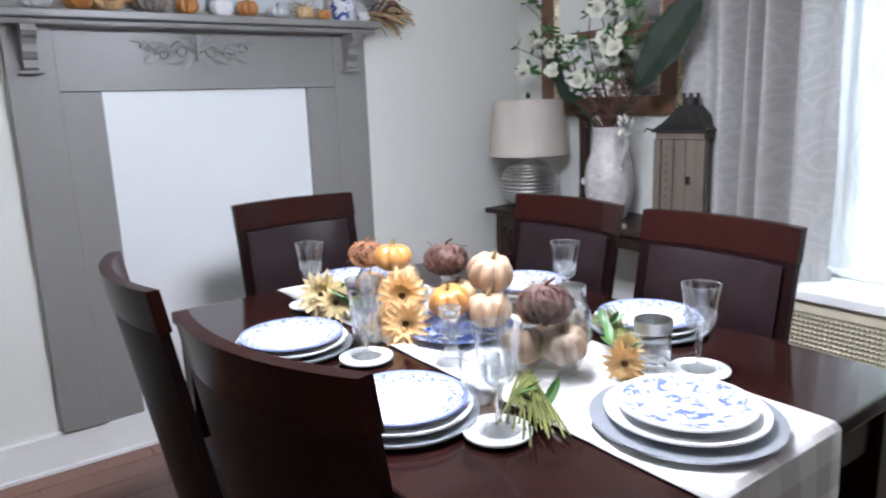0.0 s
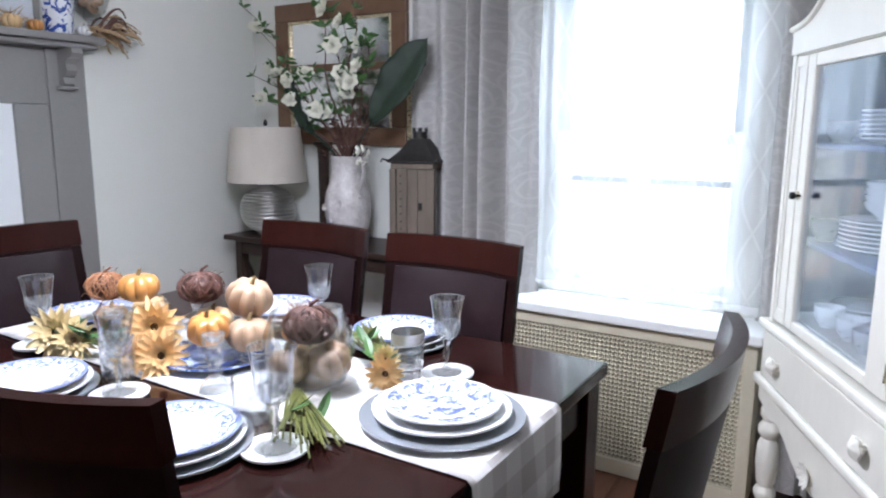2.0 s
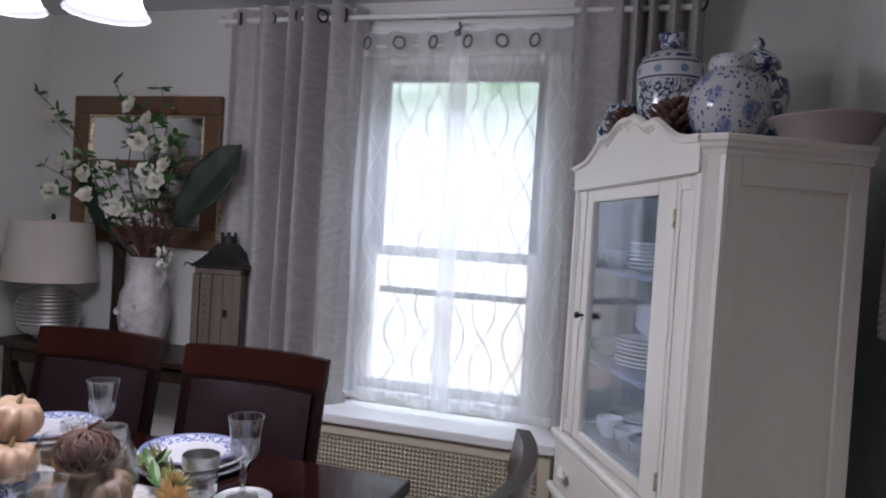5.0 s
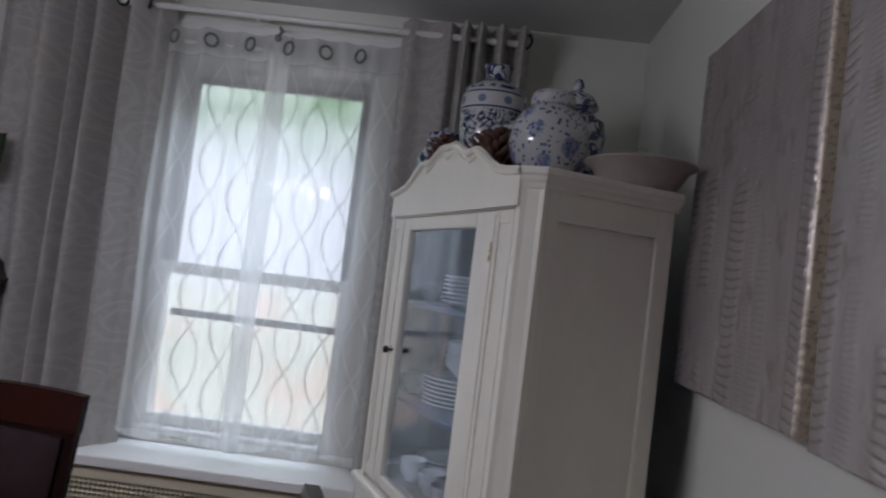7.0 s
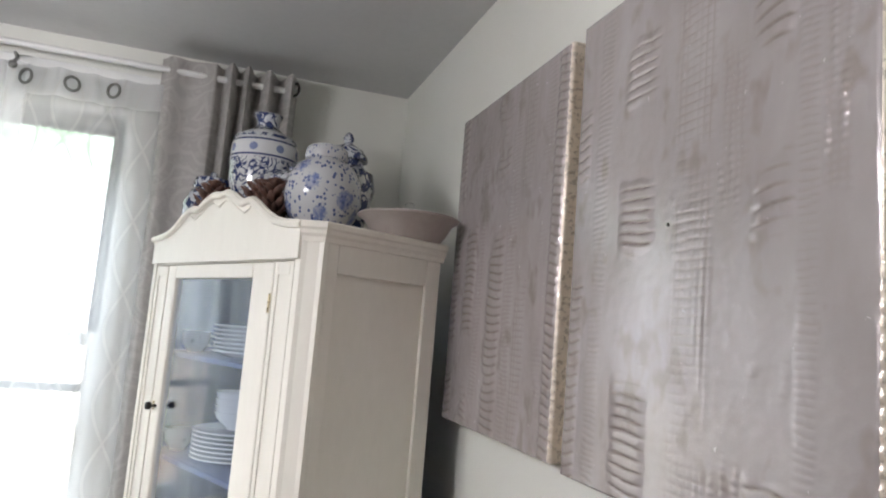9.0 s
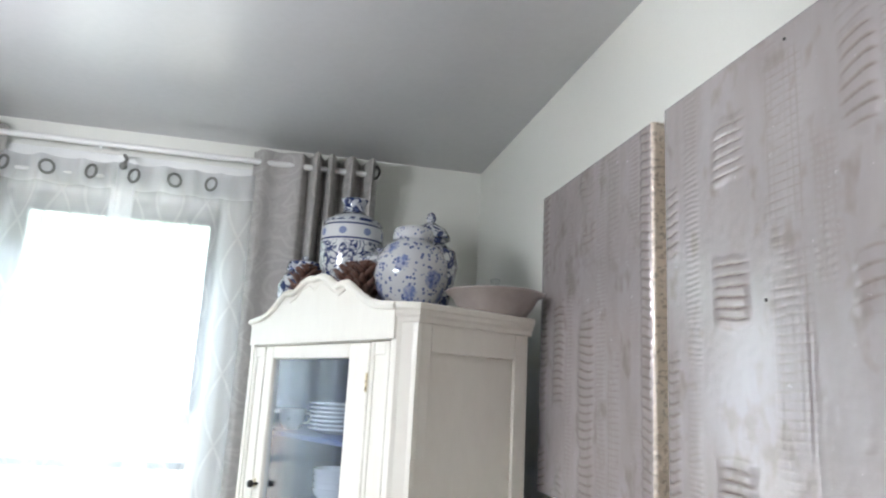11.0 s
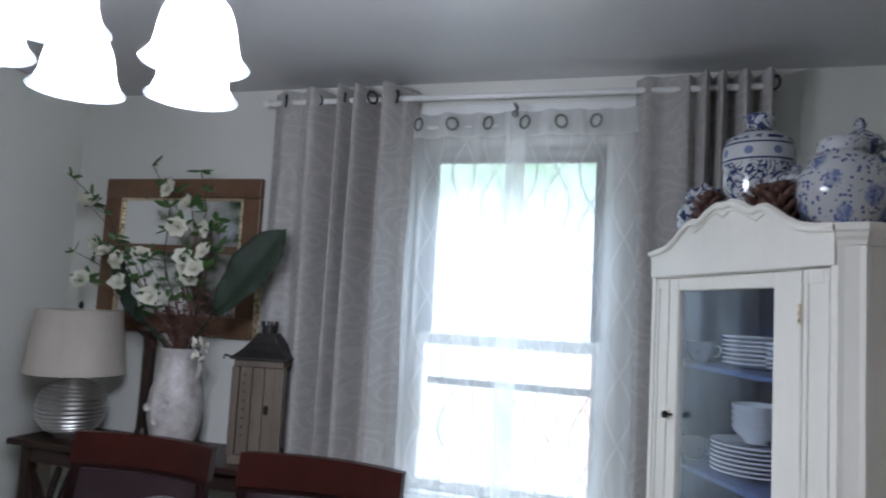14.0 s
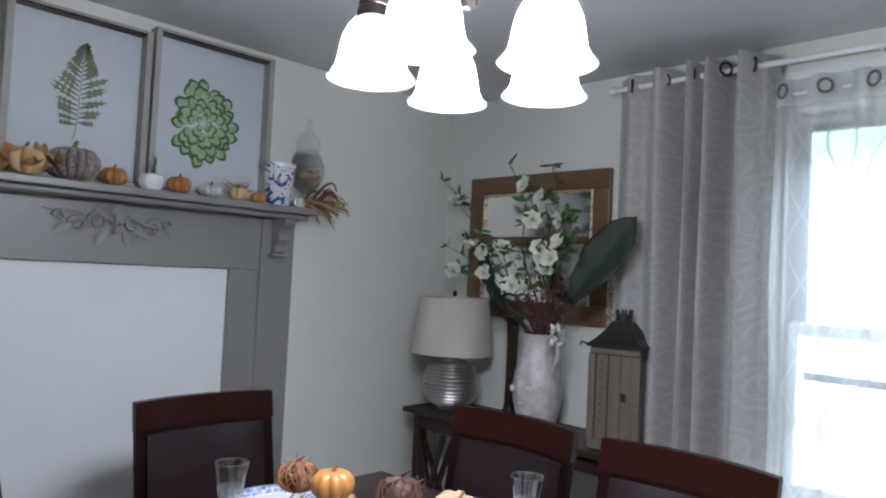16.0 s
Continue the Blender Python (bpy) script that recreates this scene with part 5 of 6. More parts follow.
def bowl_stack():
    t = None
    for k in range(4):
        p = part("china_bowl", lathe(bmesh.new(), [(0.0001, 0.0), (0.03, 0.0), (0.032, 0.006), (0.06, 0.03), (0.068, 0.05), (0.065, 0.05), (0.055, 0.03), (0.0001, 0.008)], 28), CERAMIC, smooth=True) if t is None else t.copy()
        if t is not None:
            scene.collection.objects.link(p)
        else:
            tagged(p, "white china bowl stacked in the cabinet", "bowl", "stacked china")
            t = p
        p.location = in_cab(0.30, 0.19, 0.9895 + 7 * 0.012 + 0.004 + 0.018 * k)


bowl_stack()
for x, y, z in ((0.20, 0.105, 0.7525), (0.33, 0.11, 0.7525), (0.45, 0.10, 0.7525), (0.10, 0.13, 1.2795), (0.085, 0.12, 0.9895)):
    t = thing("china_cup", "white china cup with a printed sprig in the cabinet", "cup", in_cab(x, y, z), rz=rnd.uniform(0, 90), group="cabinet cups")
    part("bowl", lathe(bmesh.new(), [(0.0001, 0.0), (0.022, 0.0), (0.024, 0.006), (0.038, 0.025), (0.042, 0.062), (0.040, 0.062), (0.035, 0.025), (0.0001, 0.01)], 24), SAUCER, t, smooth=True)
    part("handle", tube(bmesh.new(), [(0.038, 0, 0.05), (0.058, 0, 0.05), (0.062, 0, 0.035), (0.05, 0, 0.02), (0.036, 0, 0.02)], 0.004), CERAMIC, t, smooth=True)


# ---- jars on the cabinet ----
def jar(name, label, cat, at, prof, mat, lid=None, segs=36):
    t = thing(name, label, cat, at)
    part("body", lathe(bmesh.new(), prof, segs), mat, t, smooth=True)
    if lid:
        part("lid", lathe(bmesh.new(), lid, segs), mat, t, smooth=True)
    return t


CT = 1.6133
tv = jar("tall_vase", "tall blue and white porcelain vase with a narrow neck", "vase", (1.40, 2.345, CT), [(0.068, 0), (0.072, 0.01), (0.083, 0.08), (0.092, 0.16), (0.0975, 0.235), (0.0965, 0.275), (0.086, 0.305), (0.060, 0.322), (0.042, 0.330)], BW_TALL)
part("neck", open_lathe(bmesh.new(), [(0.042, 0.332), (0.034, 0.340), (0.033, 0.358), (0.043, 0.378), (0.037, 0.378), (0.028, 0.355), (0.027, 0.335)], 32), BW_DARK, tv, smooth=True)
part("shoulder_band", open_lathe(bmesh.new(), [(0.0915, 0.296), (0.0905, 0.299), (0.0875, 0.3055), (0.0855, 0.3065)], 36), BW_DARK, tv, smooth=True)
jar("temple_jar", "blue and white temple jar with a domed finial lid", "jar", (1.625, 2.232, CT), [(0.05, 0), (0.055, 0.02), (0.075, 0.10), (0.088, 0.17), (0.080, 0.215), (0.05, 0.235), (0.046, 0.25)], BW_DARK, [(0.046, 0.2505), (0.060, 0.252), (0.060, 0.262), (0.045, 0.285), (0.022, 0.298), (0.012, 0.305), (0.016, 0.318), (0.010, 0.332), (0.0001, 0.338)])
jar("round_jar", "round blue and white ginger jar with a capped lid", "jar", (1.543, 2.05, CT), [(0.055, 0), (0.06, 0.008), (0.088, 0.05), (0.100, 0.10), (0.096, 0.145), (0.075, 0.182), (0.055, 0.195), (0.052, 0.20)], BW_JAR, [(0.054, 0.2005), (0.056, 0.205), (0.054, 0.228), (0.046, 0.236), (0.0001, 0.238)])
jar("small_jar", "small dark blue porcelain jar with a white lid", "jar", (1.265, 2.43, CT), [(0.05, 0), (0.055, 0.01), (0.075, 0.06), (0.078, 0.10), (0.06, 0.14), (0.05, 0.15)], BW_DARK, [(0.052, 0.1505), (0.056, 0.158), (0.05, 0.18), (0.012, 0.192), (0.010, 0.20), (0.0001, 0.205)])
jar("small_jar", "small white porcelain jar with a flat lid", "jar", (1.475, 2.21, CT), [(0.045, 0), (0.05, 0.01), (0.062, 0.06), (0.064, 0.11), (0.05, 0.145), (0.045, 0.155)], BW_TALL, [(0.048, 0.1555), (0.066, 0.16), (0.066, 0.168), (0.045, 0.185), (0.012, 0.195), (0.012, 0.205), (0.0001, 0.21)])
bw = thing("serving_bowl", "wide blush ceramic serving bowl with a glass lid knob", "bowl", (1.752, 1.955, CT))
part("body", lathe(bmesh.new(), [(0.0001, 0), (0.080, 0), (0.084, 0.005), (0.101, 0.028), (0.113, 0.050), (0.128, 0.058), (0.130, 0.061), (0.128, 0.065), (0.110, 0.058), (0.097, 0.030), (0.0001, 0.012)], 40), BLUEBOWL, bw, smooth=True)
part("lid", open_lathe(bmesh.new(), [(0.111, 0.062), (0.09, 0.070), (0.03, 0.077), (0.008, 0.079), (0.008, 0.087), (0.014, 0.093), (0.012, 0.101), (0.0005, 0.105)], 32), CLEAR, bw, "clear glass lid", True)


def pine_cone(at, L, R, tilt):
    t = thing("pine_cone", "dark brown open pine cone", "pine cone", at, group="pine cones")
    bm = bmesh.new()
    n = 60
    for i in range(n):
        f = i / n
        a = i * 2.39996
        r = R * math.sin(math.pi * (0.12 + 0.84 * f)) ** 0.7
        m = pose(0, 0, L * f, 0, 0, math.degrees(a)) @ pose(0, r * 0.25, 0, 35 - 30 * f, 0, 0)
        petal(bm, m, r * 0.85, R * 0.42, 0.35, 3)
    s = part("cone_body", bm, CONE, t, smooth=True)
    s["kind"] = "stuff"
    so = s.modifiers.new("scale", "SOLIDIFY")
    so.thickness = 0.003
    part("core", lathe(bmesh.new(), [(0.0001, 0), (R * 0.35, L * 0.2), (R * 0.3, L * 0.7), (0.0001, L)], 10), CONE, t, smooth=True)


pine_cone((1.395, 2.19, CT), 0.15, 0.062, 0)
pine_cone((1.425, 2.095, CT), 0.14, 0.058, 0)
pine_cone((1.275, 2.325, CT), 0.155, 0.06, 0)


# ---- embossed wall panels ----
def art_panel(y0, y1, z0, z1, seed, columns, nails=()):
    """Canvas whose columns, from the far edge on, are pressed like crocodile hide."""
    t = thing("wall_panel_art", "lilac-grey embossed canvas with metallic crocodile relief", "wall art", group="embossed panels")
    ya, rim = y0 + 0.007, 0.007
    nz, ny = int((z1 - z0) / 0.0021), int((y1 - ya) / 0.003)
    total = sum(w for k, w in columns)
    spans, d = [], 0.0
    for k, w in columns:
        spans.append((d, d + w / total, k))
        d += w / total
    bm = bmesh.new()
    lay = bm.verts.layers.float.new("groove_tone")
    grid = []
    for j in range(nz + 1):
        z = (z1 - z0) * j / nz
        row = []
        for i in range(ny + 1):
            yy = (y1 - ya) * i / ny
            e = min(0.99999, max(0.0, 1 - yy / (y1 - ya)))
            c = next(n for n, q in enumerate(spans) if q[0] <= e < q[1] or n == len(spans) - 1)
            lo, hi, kind = spans[c]
            u = (e - lo) / (hi - lo)
            wide = (hi - lo) * (y1 - ya)
            wob = noise.noise(Vector((yy * 26, z * 26, seed)))
            side = min(1.0, max(0.0, 5.0 * min(u, 1 - u) + 0.5 * wob))
            patch = noise.noise(Vector((c * 3.7, z * (7.5 if kind == "belly" else 4.5), seed + 0.5))) + 0.15 * wob
            g = min(1.0, max(0.0, patch * 6.0 + (0.95 if kind == "belly" else 1.0))) * side
            h, groove = 0.0, 0.0
            if kind == "belly":
                pitch = 0.0150 + 0.0045 * ((c * 37 + seed) % 5) / 4
                p = z / pitch + 0.13 * math.sin(5.0 * u + c) + 0.38 * noise.noise(Vector((yy * 14, z * 9, 2.0)))
                f = 2 * abs(p - math.floor(p) - 0.5)
                h, groove = 0.0026 * g * (1 - f ** 4), g * (0.22 + 0.78 * max(0.0, f - 0.66) / 0.34)
            elif kind == "grid":
                p, q = z / 0.0125 + 0.25 * wob, u * wide / 0.0125
                f = 2 * max(abs(p - math.floor(p) - 0.5), abs(q - math.floor(q) - 0.5))
                h, groove = 0.0011 * g * (1 - f ** 4), 0.5 * g * max(0.0, f - 0.75) / 0.25
            elif kind == "bead":
                p, q = z / 0.0105 + 0.6 * wob, u * wide / 0.0105 + 0.4 * noise.noise(Vector((yy * 40, z * 40, 7.0)))
                f = min(1.0, 2 * math.hypot(p - math.floor(p) - 0.5, q - math.floor(q) - 0.5))
                tall = 0.5 + 0.5 * math.sin(12.9 * math.floor(p) + 78.2 * math.floor(q))
                h, groove = 0.0015 * g * tall * (1 - f * f), 0.25 * g * f
            elif kind == "fine":
                p = z / 0.0095 + 0.5 * wob
                f = 2 * abs(p - math.floor(p) - 0.5)
                h, groove = 0.0007 * g * (1 - f * f), 0.35 * g * max(0.0, f - 0.6) / 0.4
            h += 0.0003 * noise.noise(Vector((yy * 70, z * 70, seed))) + 0.0016 * noise.noise(Vector((yy * 5, z * 5, seed + 3.0)))
            v = bm.verts.new((1.886 - (h if 0 < i < ny and 0 < j < nz else -0.001), ya + yy, z0 + z))
            v[lay] = groove
            row.append(v)
        grid.append(row)
    for a, b in zip(grid, grid[1:]):
        for i in range(ny):
            bm.faces.new((a[i], a[i + 1], b[i + 1], b[i]))
    part("face", bm, ARTM, t, smooth=True)
    # the cloth rolled over the stretcher, with the ribs pressed through it
    bm = bmesh.new()
    n = int((z1 - z0) / 0.0027)
    rows = []
    for j in range(n + 1):
        z = z0 + (z1 - z0) * j / n
        bulge = 0.0018 * abs(math.sin(math.pi * (z - z0) / 0.0165)) * (0.5 + 0.5 * math.sin(z * 9 + seed))
        ring = []
        for k in range(7):
            a = math.pi / 2 * k / 6
            ring.append(bm.verts.new((1.887 + rim - (rim + bulge) * math.cos(a), ya - (rim + bulge) * math.sin(a), z)))
        ring.append(bm.verts.new((1.939, ya - rim, z)))
        rows.append(ring)
    for a, b in zip(rows, rows[1:]):
        for k in range(7):
            bm.faces.new((a[k], a[k + 1], b[k + 1], b[k]))
    part("rolled_edge", bm, ARTEDGE, t, "champagne metallic rolled edge", True)
    for a in ((y1 - 0.006, z0, y1, z1), (ya, z0, y1 - 0.0061, z0 + 0.006), (ya, z1 - 0.006, y1 - 0.0061, z1)):
        part("edge", B(1.8875, a[0], a[1], 1.939, a[2], a[3], bevel=0.002), ARTEDGE, t)
    for y, z in nails:
        part("nail_head", lathe(bmesh.new(), [(0.0026, 0.0), (0.0026, 0.002), (0.0018, 0.003), (0.0001, 0.0034)], 10, m=pose(1.8865, y, z, 0, -90, 0)), DARKMETAL, t, "small dark nail head", True)


art_panel(1.379, 1.968, 1.186, 1.952, 3, (("belly", 8), ("plain", 5), ("belly", 11), ("fine", 7), ("plain", 4), ("belly", 13), ("fine", 8), ("grid", 9), ("plain", 5), ("fine", 7), ("belly", 6)))
art_panel(0.742, 1.335, 1.178, 1.957, 8, (("belly", 8), ("plain", 3), ("fine", 8), ("plain", 6), ("belly", 17), ("plain", 6), ("grid", 16), ("bead", 10), ("belly", 12), ("fine", 6), ("bead", 7), ("plain", 5)), ((1.007, 1.934), (1.069, 1.566)))

# ---- chandelier ----
ch = thing("chandelier", "bronze five-arm chandelier with lit frosted bell shades", "chandelier", (CHX, CHY, 0))
part("canopy", lathe(bmesh.new(), [(0.06, ZC - 0.0005), (0.06, ZC - 0.012), (0.035, ZC - 0.03), (0.01, ZC - 0.04)], 24), BRONZE, ch, smooth=True)
part("stem", tube(bmesh.new(), [(0, 0, ZC - 0.04), (0, 0, 2.02)], 0.008, segs=10), BRONZE, ch, smooth=True)
part("hub", lathe(bmesh.new(), [(0.0001, 1.90), (0.014, 1.905), (0.02, 1.93), (0.035, 1.96), (0.03, 1.99), (0.015, 2.01), (0.012, 2.04)], 20), BRONZE, ch, smooth=True)
for i, (sx, sy) in enumerate(SHADES):
    a = radians(2 + 72 * i)
    dx, dy = math.cos(a), math.sin(a)
    arm = part("arm", tube(bmesh.new(), [(dx * d, dy * d, z) for d, z in ((0.02, 1.965), (0.06, 1.945), (0.10, 1.95), (0.14, 1.975), (0.168, 1.975), (0.18, 1.955), (0.18, 1.93))], 0.007, segs=8), BRONZE, ch, smooth=True)
    part("socket_cup", lathe(bmesh.new(), [(0.008, 1.945), (0.014, 1.938), (0.016, 1.928), (0.028, 1.922), (0.031, 1.908), (0.029, 1.904), (0.033, 1.898), (0.034, 1.880), (0.03, 1.877)], 20, (dx * RING, dy * RING, 0)), BRONZE, arm, smooth=True)
    bell = [(0.0835, 0.0), (0.081, 0.005), (0.073, 0.013), (0.067, 0.024), (0.064, 0.040), (0.061, 0.060), (0.056, 0.080), (0.048, 0.098), (0.038, 0.110), (0.029, 0.117)]
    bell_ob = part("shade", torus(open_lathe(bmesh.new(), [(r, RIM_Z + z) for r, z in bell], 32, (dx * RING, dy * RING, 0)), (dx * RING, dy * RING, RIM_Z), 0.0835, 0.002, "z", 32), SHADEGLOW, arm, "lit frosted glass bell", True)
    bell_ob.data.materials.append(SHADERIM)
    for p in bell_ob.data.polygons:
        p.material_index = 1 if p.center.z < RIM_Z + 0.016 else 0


# ---- table settings ----
def setting(x, y, cr, dr_, tr_, topmat, toplabel):
    z = TZ + (0.0052 if abs(y - 1.272) < 0.2 else 0.0005)
    c = part("charger_plate", plate_bm(cr, 0.010), CHARGER, smooth=True)
    c.location = (x, y, z)
    tagged(c, "round silver charger under a place setting", "charger", "chargers")
    d = part("dinner_plate", plate_bm(dr_, 0.018), CERAMIC, smooth=True)
    d.location = (x, y, z + 0.0065)
    tagged(d, "plain white dinner plate on a charger", "plate", "dinner plates")
    s = part("salad_plate", plate_bm(tr_, 0.014), topmat, smooth=True)
    s.location = (x, y, z + 0.0235)
    tagged(s, toplabel, "plate", "salad plates")


RIMTXT = "white salad plate with a blue flowered rim"
setting(0.69, 1.263, 0.163, 0.137, 0.116, PLATE_TOILE, "white plate printed all over with blue toile")
for x, y in ((0.346, 0.905), (-0.128, 0.90), (0.325, 1.63), (-0.11, 1.63), (-0.50, 1.272)):
    setting(x, y, 0.142, 0.130, 0.121, PLATE_RIM, RIMTXT)

first_saucer = None
for x, y in ((0.514, 0.99), (0.055, 0.995), (0.572, 1.478), (-0.42, 1.085), (0.08, 1.595)):
    if first_saucer is None:
        p = first_saucer = part("saucer", plate_bm(0.06, 0.008), SAUCER, smooth=True)
        tagged(p, "small white saucer with printed flowers under a goblet", "saucer", "saucers")
    else:
        p = first_saucer.copy()
        scene.collection.objects.link(p)
    p.location = (x, y, TZ + 0.0005)


def goblet(at):
    t = thing("goblet", "clear cut crystal water goblet", "glass", at, group="goblets")
    part("foot", lathe(bmesh.new(), [(0.035, 0), (0.035, 0.0027), (0.013, 0.007), (0.007, 0.0126)], 24), CUTGLASS, t, smooth=True)
    part("stem", lathe(bmesh.new(), [(0.006, 0.0126), (0.0052, 0.036), (0.0095, 0.047), (0.006, 0.058), (0.010, 0.077)], 12), CUTGLASS, t, smooth=True)
    part("cut_base", lathe(bmesh.new(), [(0.010, 0.077), (0.022, 0.086), (0.0295, 0.104), (0.031, 0.122), (0.0285, 0.122), (0.024, 0.104), (0.015, 0.093), (0.0001, 0.089)], 24, ribs=12, rib=0.12), CRYSTAL, t)
    part("bowl", open_lathe(bmesh.new(), [(0.031, 0.122), (0.0345, 0.148), (0.0395, 0.177), (0.0383, 0.177), (0.033, 0.148), (0.0295, 0.122)], 30), WINEGLASS, t, smooth=True)
    part("rim", torus(bmesh.new(), (0, 0, 0.1772), 0.0389, 0.0009, "z", 30), CRYSTAL, t, smooth=True)
    return t


g0 = goblet((0.501, 1.0, TZ + 0.007))
for x, y in ((0.04, 1.005), (0.562, 1.488), (-0.425, 1.095), (0.075, 1.60)):
    copy_thing(g0, pose(x, y, TZ + 0.007, 0, 0, 20))
g0.matrix_basis = pose(0.505, 1.0, TZ + 0.007) @ Matrix.Diagonal((1.1, 1.1, 1.04, 1))


def tumbler(at, banded):
    t = thing("tumbler", "clear cut glass tumbler" + (" with a silver rim band" if banded else " with a heavy base"), "glass", at, group="tumblers")
    part("base", lathe(bmesh.new(), [(0.0001, 0), (0.033, 0), (0.035, 0.006), (0.035, 0.022), (0.0001, 0.018)], 10), CUTGLASS, t)
    part("cut_band", open_lathe(bmesh.new(), [(0.035, 0.022), (0.0362, 0.055), (0.0342, 0.055), (0.033, 0.022)], 12), CRYSTAL, t)
    part("wall", open_lathe(bmesh.new(), [(0.0362, 0.055), (0.038, 0.105), (0.036, 0.105), (0.0342, 0.055)], 24), WINEGLASS, t, smooth=True)
    part("rim", torus(bmesh.new(), (0, 0, 0.105), 0.037, 0.001, "z", 24), CRYSTAL, t, smooth=True)
    if banded:
        part("rim_band", open_lathe(bmesh.new(), [(0.0385, 0.082), (0.0392, 0.106), (0.0378, 0.106), (0.0378, 0.082), (0.0385, 0.082)], 28), SILVER, t, smooth=True)


tumbler((0.412, 1.035, TZ + 0.001), False)
tumbler((0.50, 1.42, TZ + 0.006), True)
tumbler((-0.02, 1.045, TZ + 0.001), False)
tumbler((0.19, 1.50, TZ + 0.001), True)


def crystal_stick(at):
    t = thing("crystal_candleholder", "clear crystal candle holder", "candle holder", at, group="crystal candle holders")
    part("foot", lathe(bmesh.new(), [(0.036, 0), (0.036, 0.006), (0.026, 0.018), (0.014, 0.03)], 10), CRYSTAL, t)
    part("column", lathe(bmesh.new(), [(0.014, 0.03), (0.017, 0.042), (0.013, 0.055), (0.019, 0.07), (0.014, 0.085), (0.016, 0.095)], 10), CRYSTAL, t)
    part("cup", lathe(bmesh.new(), [(0.016, 0.095), (0.024, 0.105), (0.025, 0.125), (0.021, 0.125), (0.012, 0.11), (0.0001, 0.108)], 20), CRYSTAL, t, smooth=True)
    return t


k0 = crystal_stick((0.20, 1.125, TZ + 0.006))
for x, y in ((0.15, 1.43), (-0.16, 1.13), (-0.22, 1.42)):
    copy_thing(k0, pose(x, y, TZ + 0.006))

pl = part("platter", plate_bm(0.135, 0.016), BW_PLATTER, smooth=True)
pl.location = (0.045, 1.262, TZ + 0.006)
tagged(pl, "blue and white transfer-printed platter under a glass bowl", "platter")


def glass_bowl(at, R, H):
    t = thing("glass_bowl", "round clear glass bowl filled with small pumpkins", "bowl", at, group="glass bowls")
    out = [(R * 0.5, 0.0), (R * 0.8, H * 0.12), (R, H * 0.45), (R * 0.95, H * 0.75), (R * 0.78, H)]
    part("bowl", open_lathe(bmesh.new(), [(0.0005, 0.0)] + out + [(r - 0.003, z) for r, z in out[:0:-1]] + [(R * 0.45, 0.006), (0.0005, 0.006)], 36), CLEAR, t, smooth=True)


glass_bowl((0.360, 1.246, TZ + 0.006), 0.100, 0.172)
glass_bowl((0.045, 1.265, TZ + 0.0125), 0.105, 0.10)
glass_bowl((-0.29, 1.27, TZ + 0.006), 0.10, 0.10)


def pumpkin(c, R, mat, label, squash=0.75, ribs=8, tilt=0.0, stem=True):
    """c is the pumpkin's centre."""
    t = thing("pumpkin", label, "pumpkin", (c[0], c[1], c[2] - R * squash * 0.9), rz=rnd.uniform(0, 90), group="pumpkins", rx=tilt)
    prof = [(0.02 * R, 0.10 * R * squash)]
    for i in range(1, 14):
        a = -math.pi / 2 + math.pi * i / 14
        prof.append((R * math.cos(a) ** 0.8, R * squash * 0.95 * (1 + math.sin(a)) - (0.0 if i < 12 else 0.06 * R * (i - 11))))
    prof.append((0.03 * R, R * squash * 1.7))
    bm = bmesh.new()
    segs = ribs * 6
    lathe(bm, prof, segs, ribs=ribs, rib=0.26)
    part("flesh", bm, mat, t, smooth=True)
    if stem:
        h = R * squash * 1.7
        part("stem", tube(bmesh.new(), [(0, 0, h - 0.004), (0.02 * R, 0, h + 0.15 * R), (0.12 * R, 0.02 * R, h + 0.38 * R)], 0.13 * R, 0.08 * R, 6), STEMP, t, smooth=True)
    return t


def twig_pumpkin(c, R, mat, label):
    t = thing("twig_pumpkin", label, "pumpkin", (c[0], c[1], c[2] - R * 0.75), group="twig pumpkins")
    bm = bmesh.new()
    for i in range(70):
        a = rnd.uniform(0, 6.3)
        tw = rnd.uniform(-2.4, 2.4)
        out = rnd.uniform(0.86, 1.08)
        pts = []
        for k in range(9):
            b = -math.pi / 2 + math.pi * k / 8
            r = R * (math.cos(b) ** 0.8 if 0 < k < 8 else 0.08) * (out + rnd.uniform(-0.05, 0.05))
            pts.append((r * math.cos(a + tw * k / 8), r * math.sin(a + tw * k / 8), R * 0.75 * (1 + math.sin(b)) * 0.97 + 0.003))
        tube(bm, pts, 0.0023, 0.0014, 5)
    for i in range(34):
        a, b = rnd.uniform(0, 6.3), rnd.uniform(-0.6, 1.3)
        p = Vector((R * math.cos(b) * math.cos(a), R * math.cos(b) * math.sin(a), R * 0.75 * (1 + math.sin(b))))
        e = Vector((p.x, p.y, p.z - R * 0.5)).normalized() * R * 0.10 + Vector((rnd.uniform(-1, 1), rnd.uniform(-1, 1), rnd.uniform(-0.6, 0.8))) * R * 0.3
        tube(bm, arc(p * 0.95, p + e, (rnd.uniform(-0.008, 0.008), 0, 0.006), 4), 0.0015, 0.0007, 4)
    part("twig_weave", bm, mat, t, smooth=True)["kind"] = "stuff"
    part("core", lathe(bmesh.new(), [(0.0001, 0.1 * R)] + [(R * 0.78 * math.cos(-1.4 + 2.8 * i / 8), R * 0.75 + R * 0.58 * math.sin(-1.4 + 2.8 * i / 8)) for i in range(9)] + [(0.0001, 1.42 * R)], 18), CONE, t, smooth=True)
    part("stem", tube(bmesh.new(), [(0, 0, 1.4 * R), (0.1 * R, 0, 1.65 * R), (0.4 * R, 0.1 * R, 1.85 * R)], 0.005, 0.003, 5), mat, t)


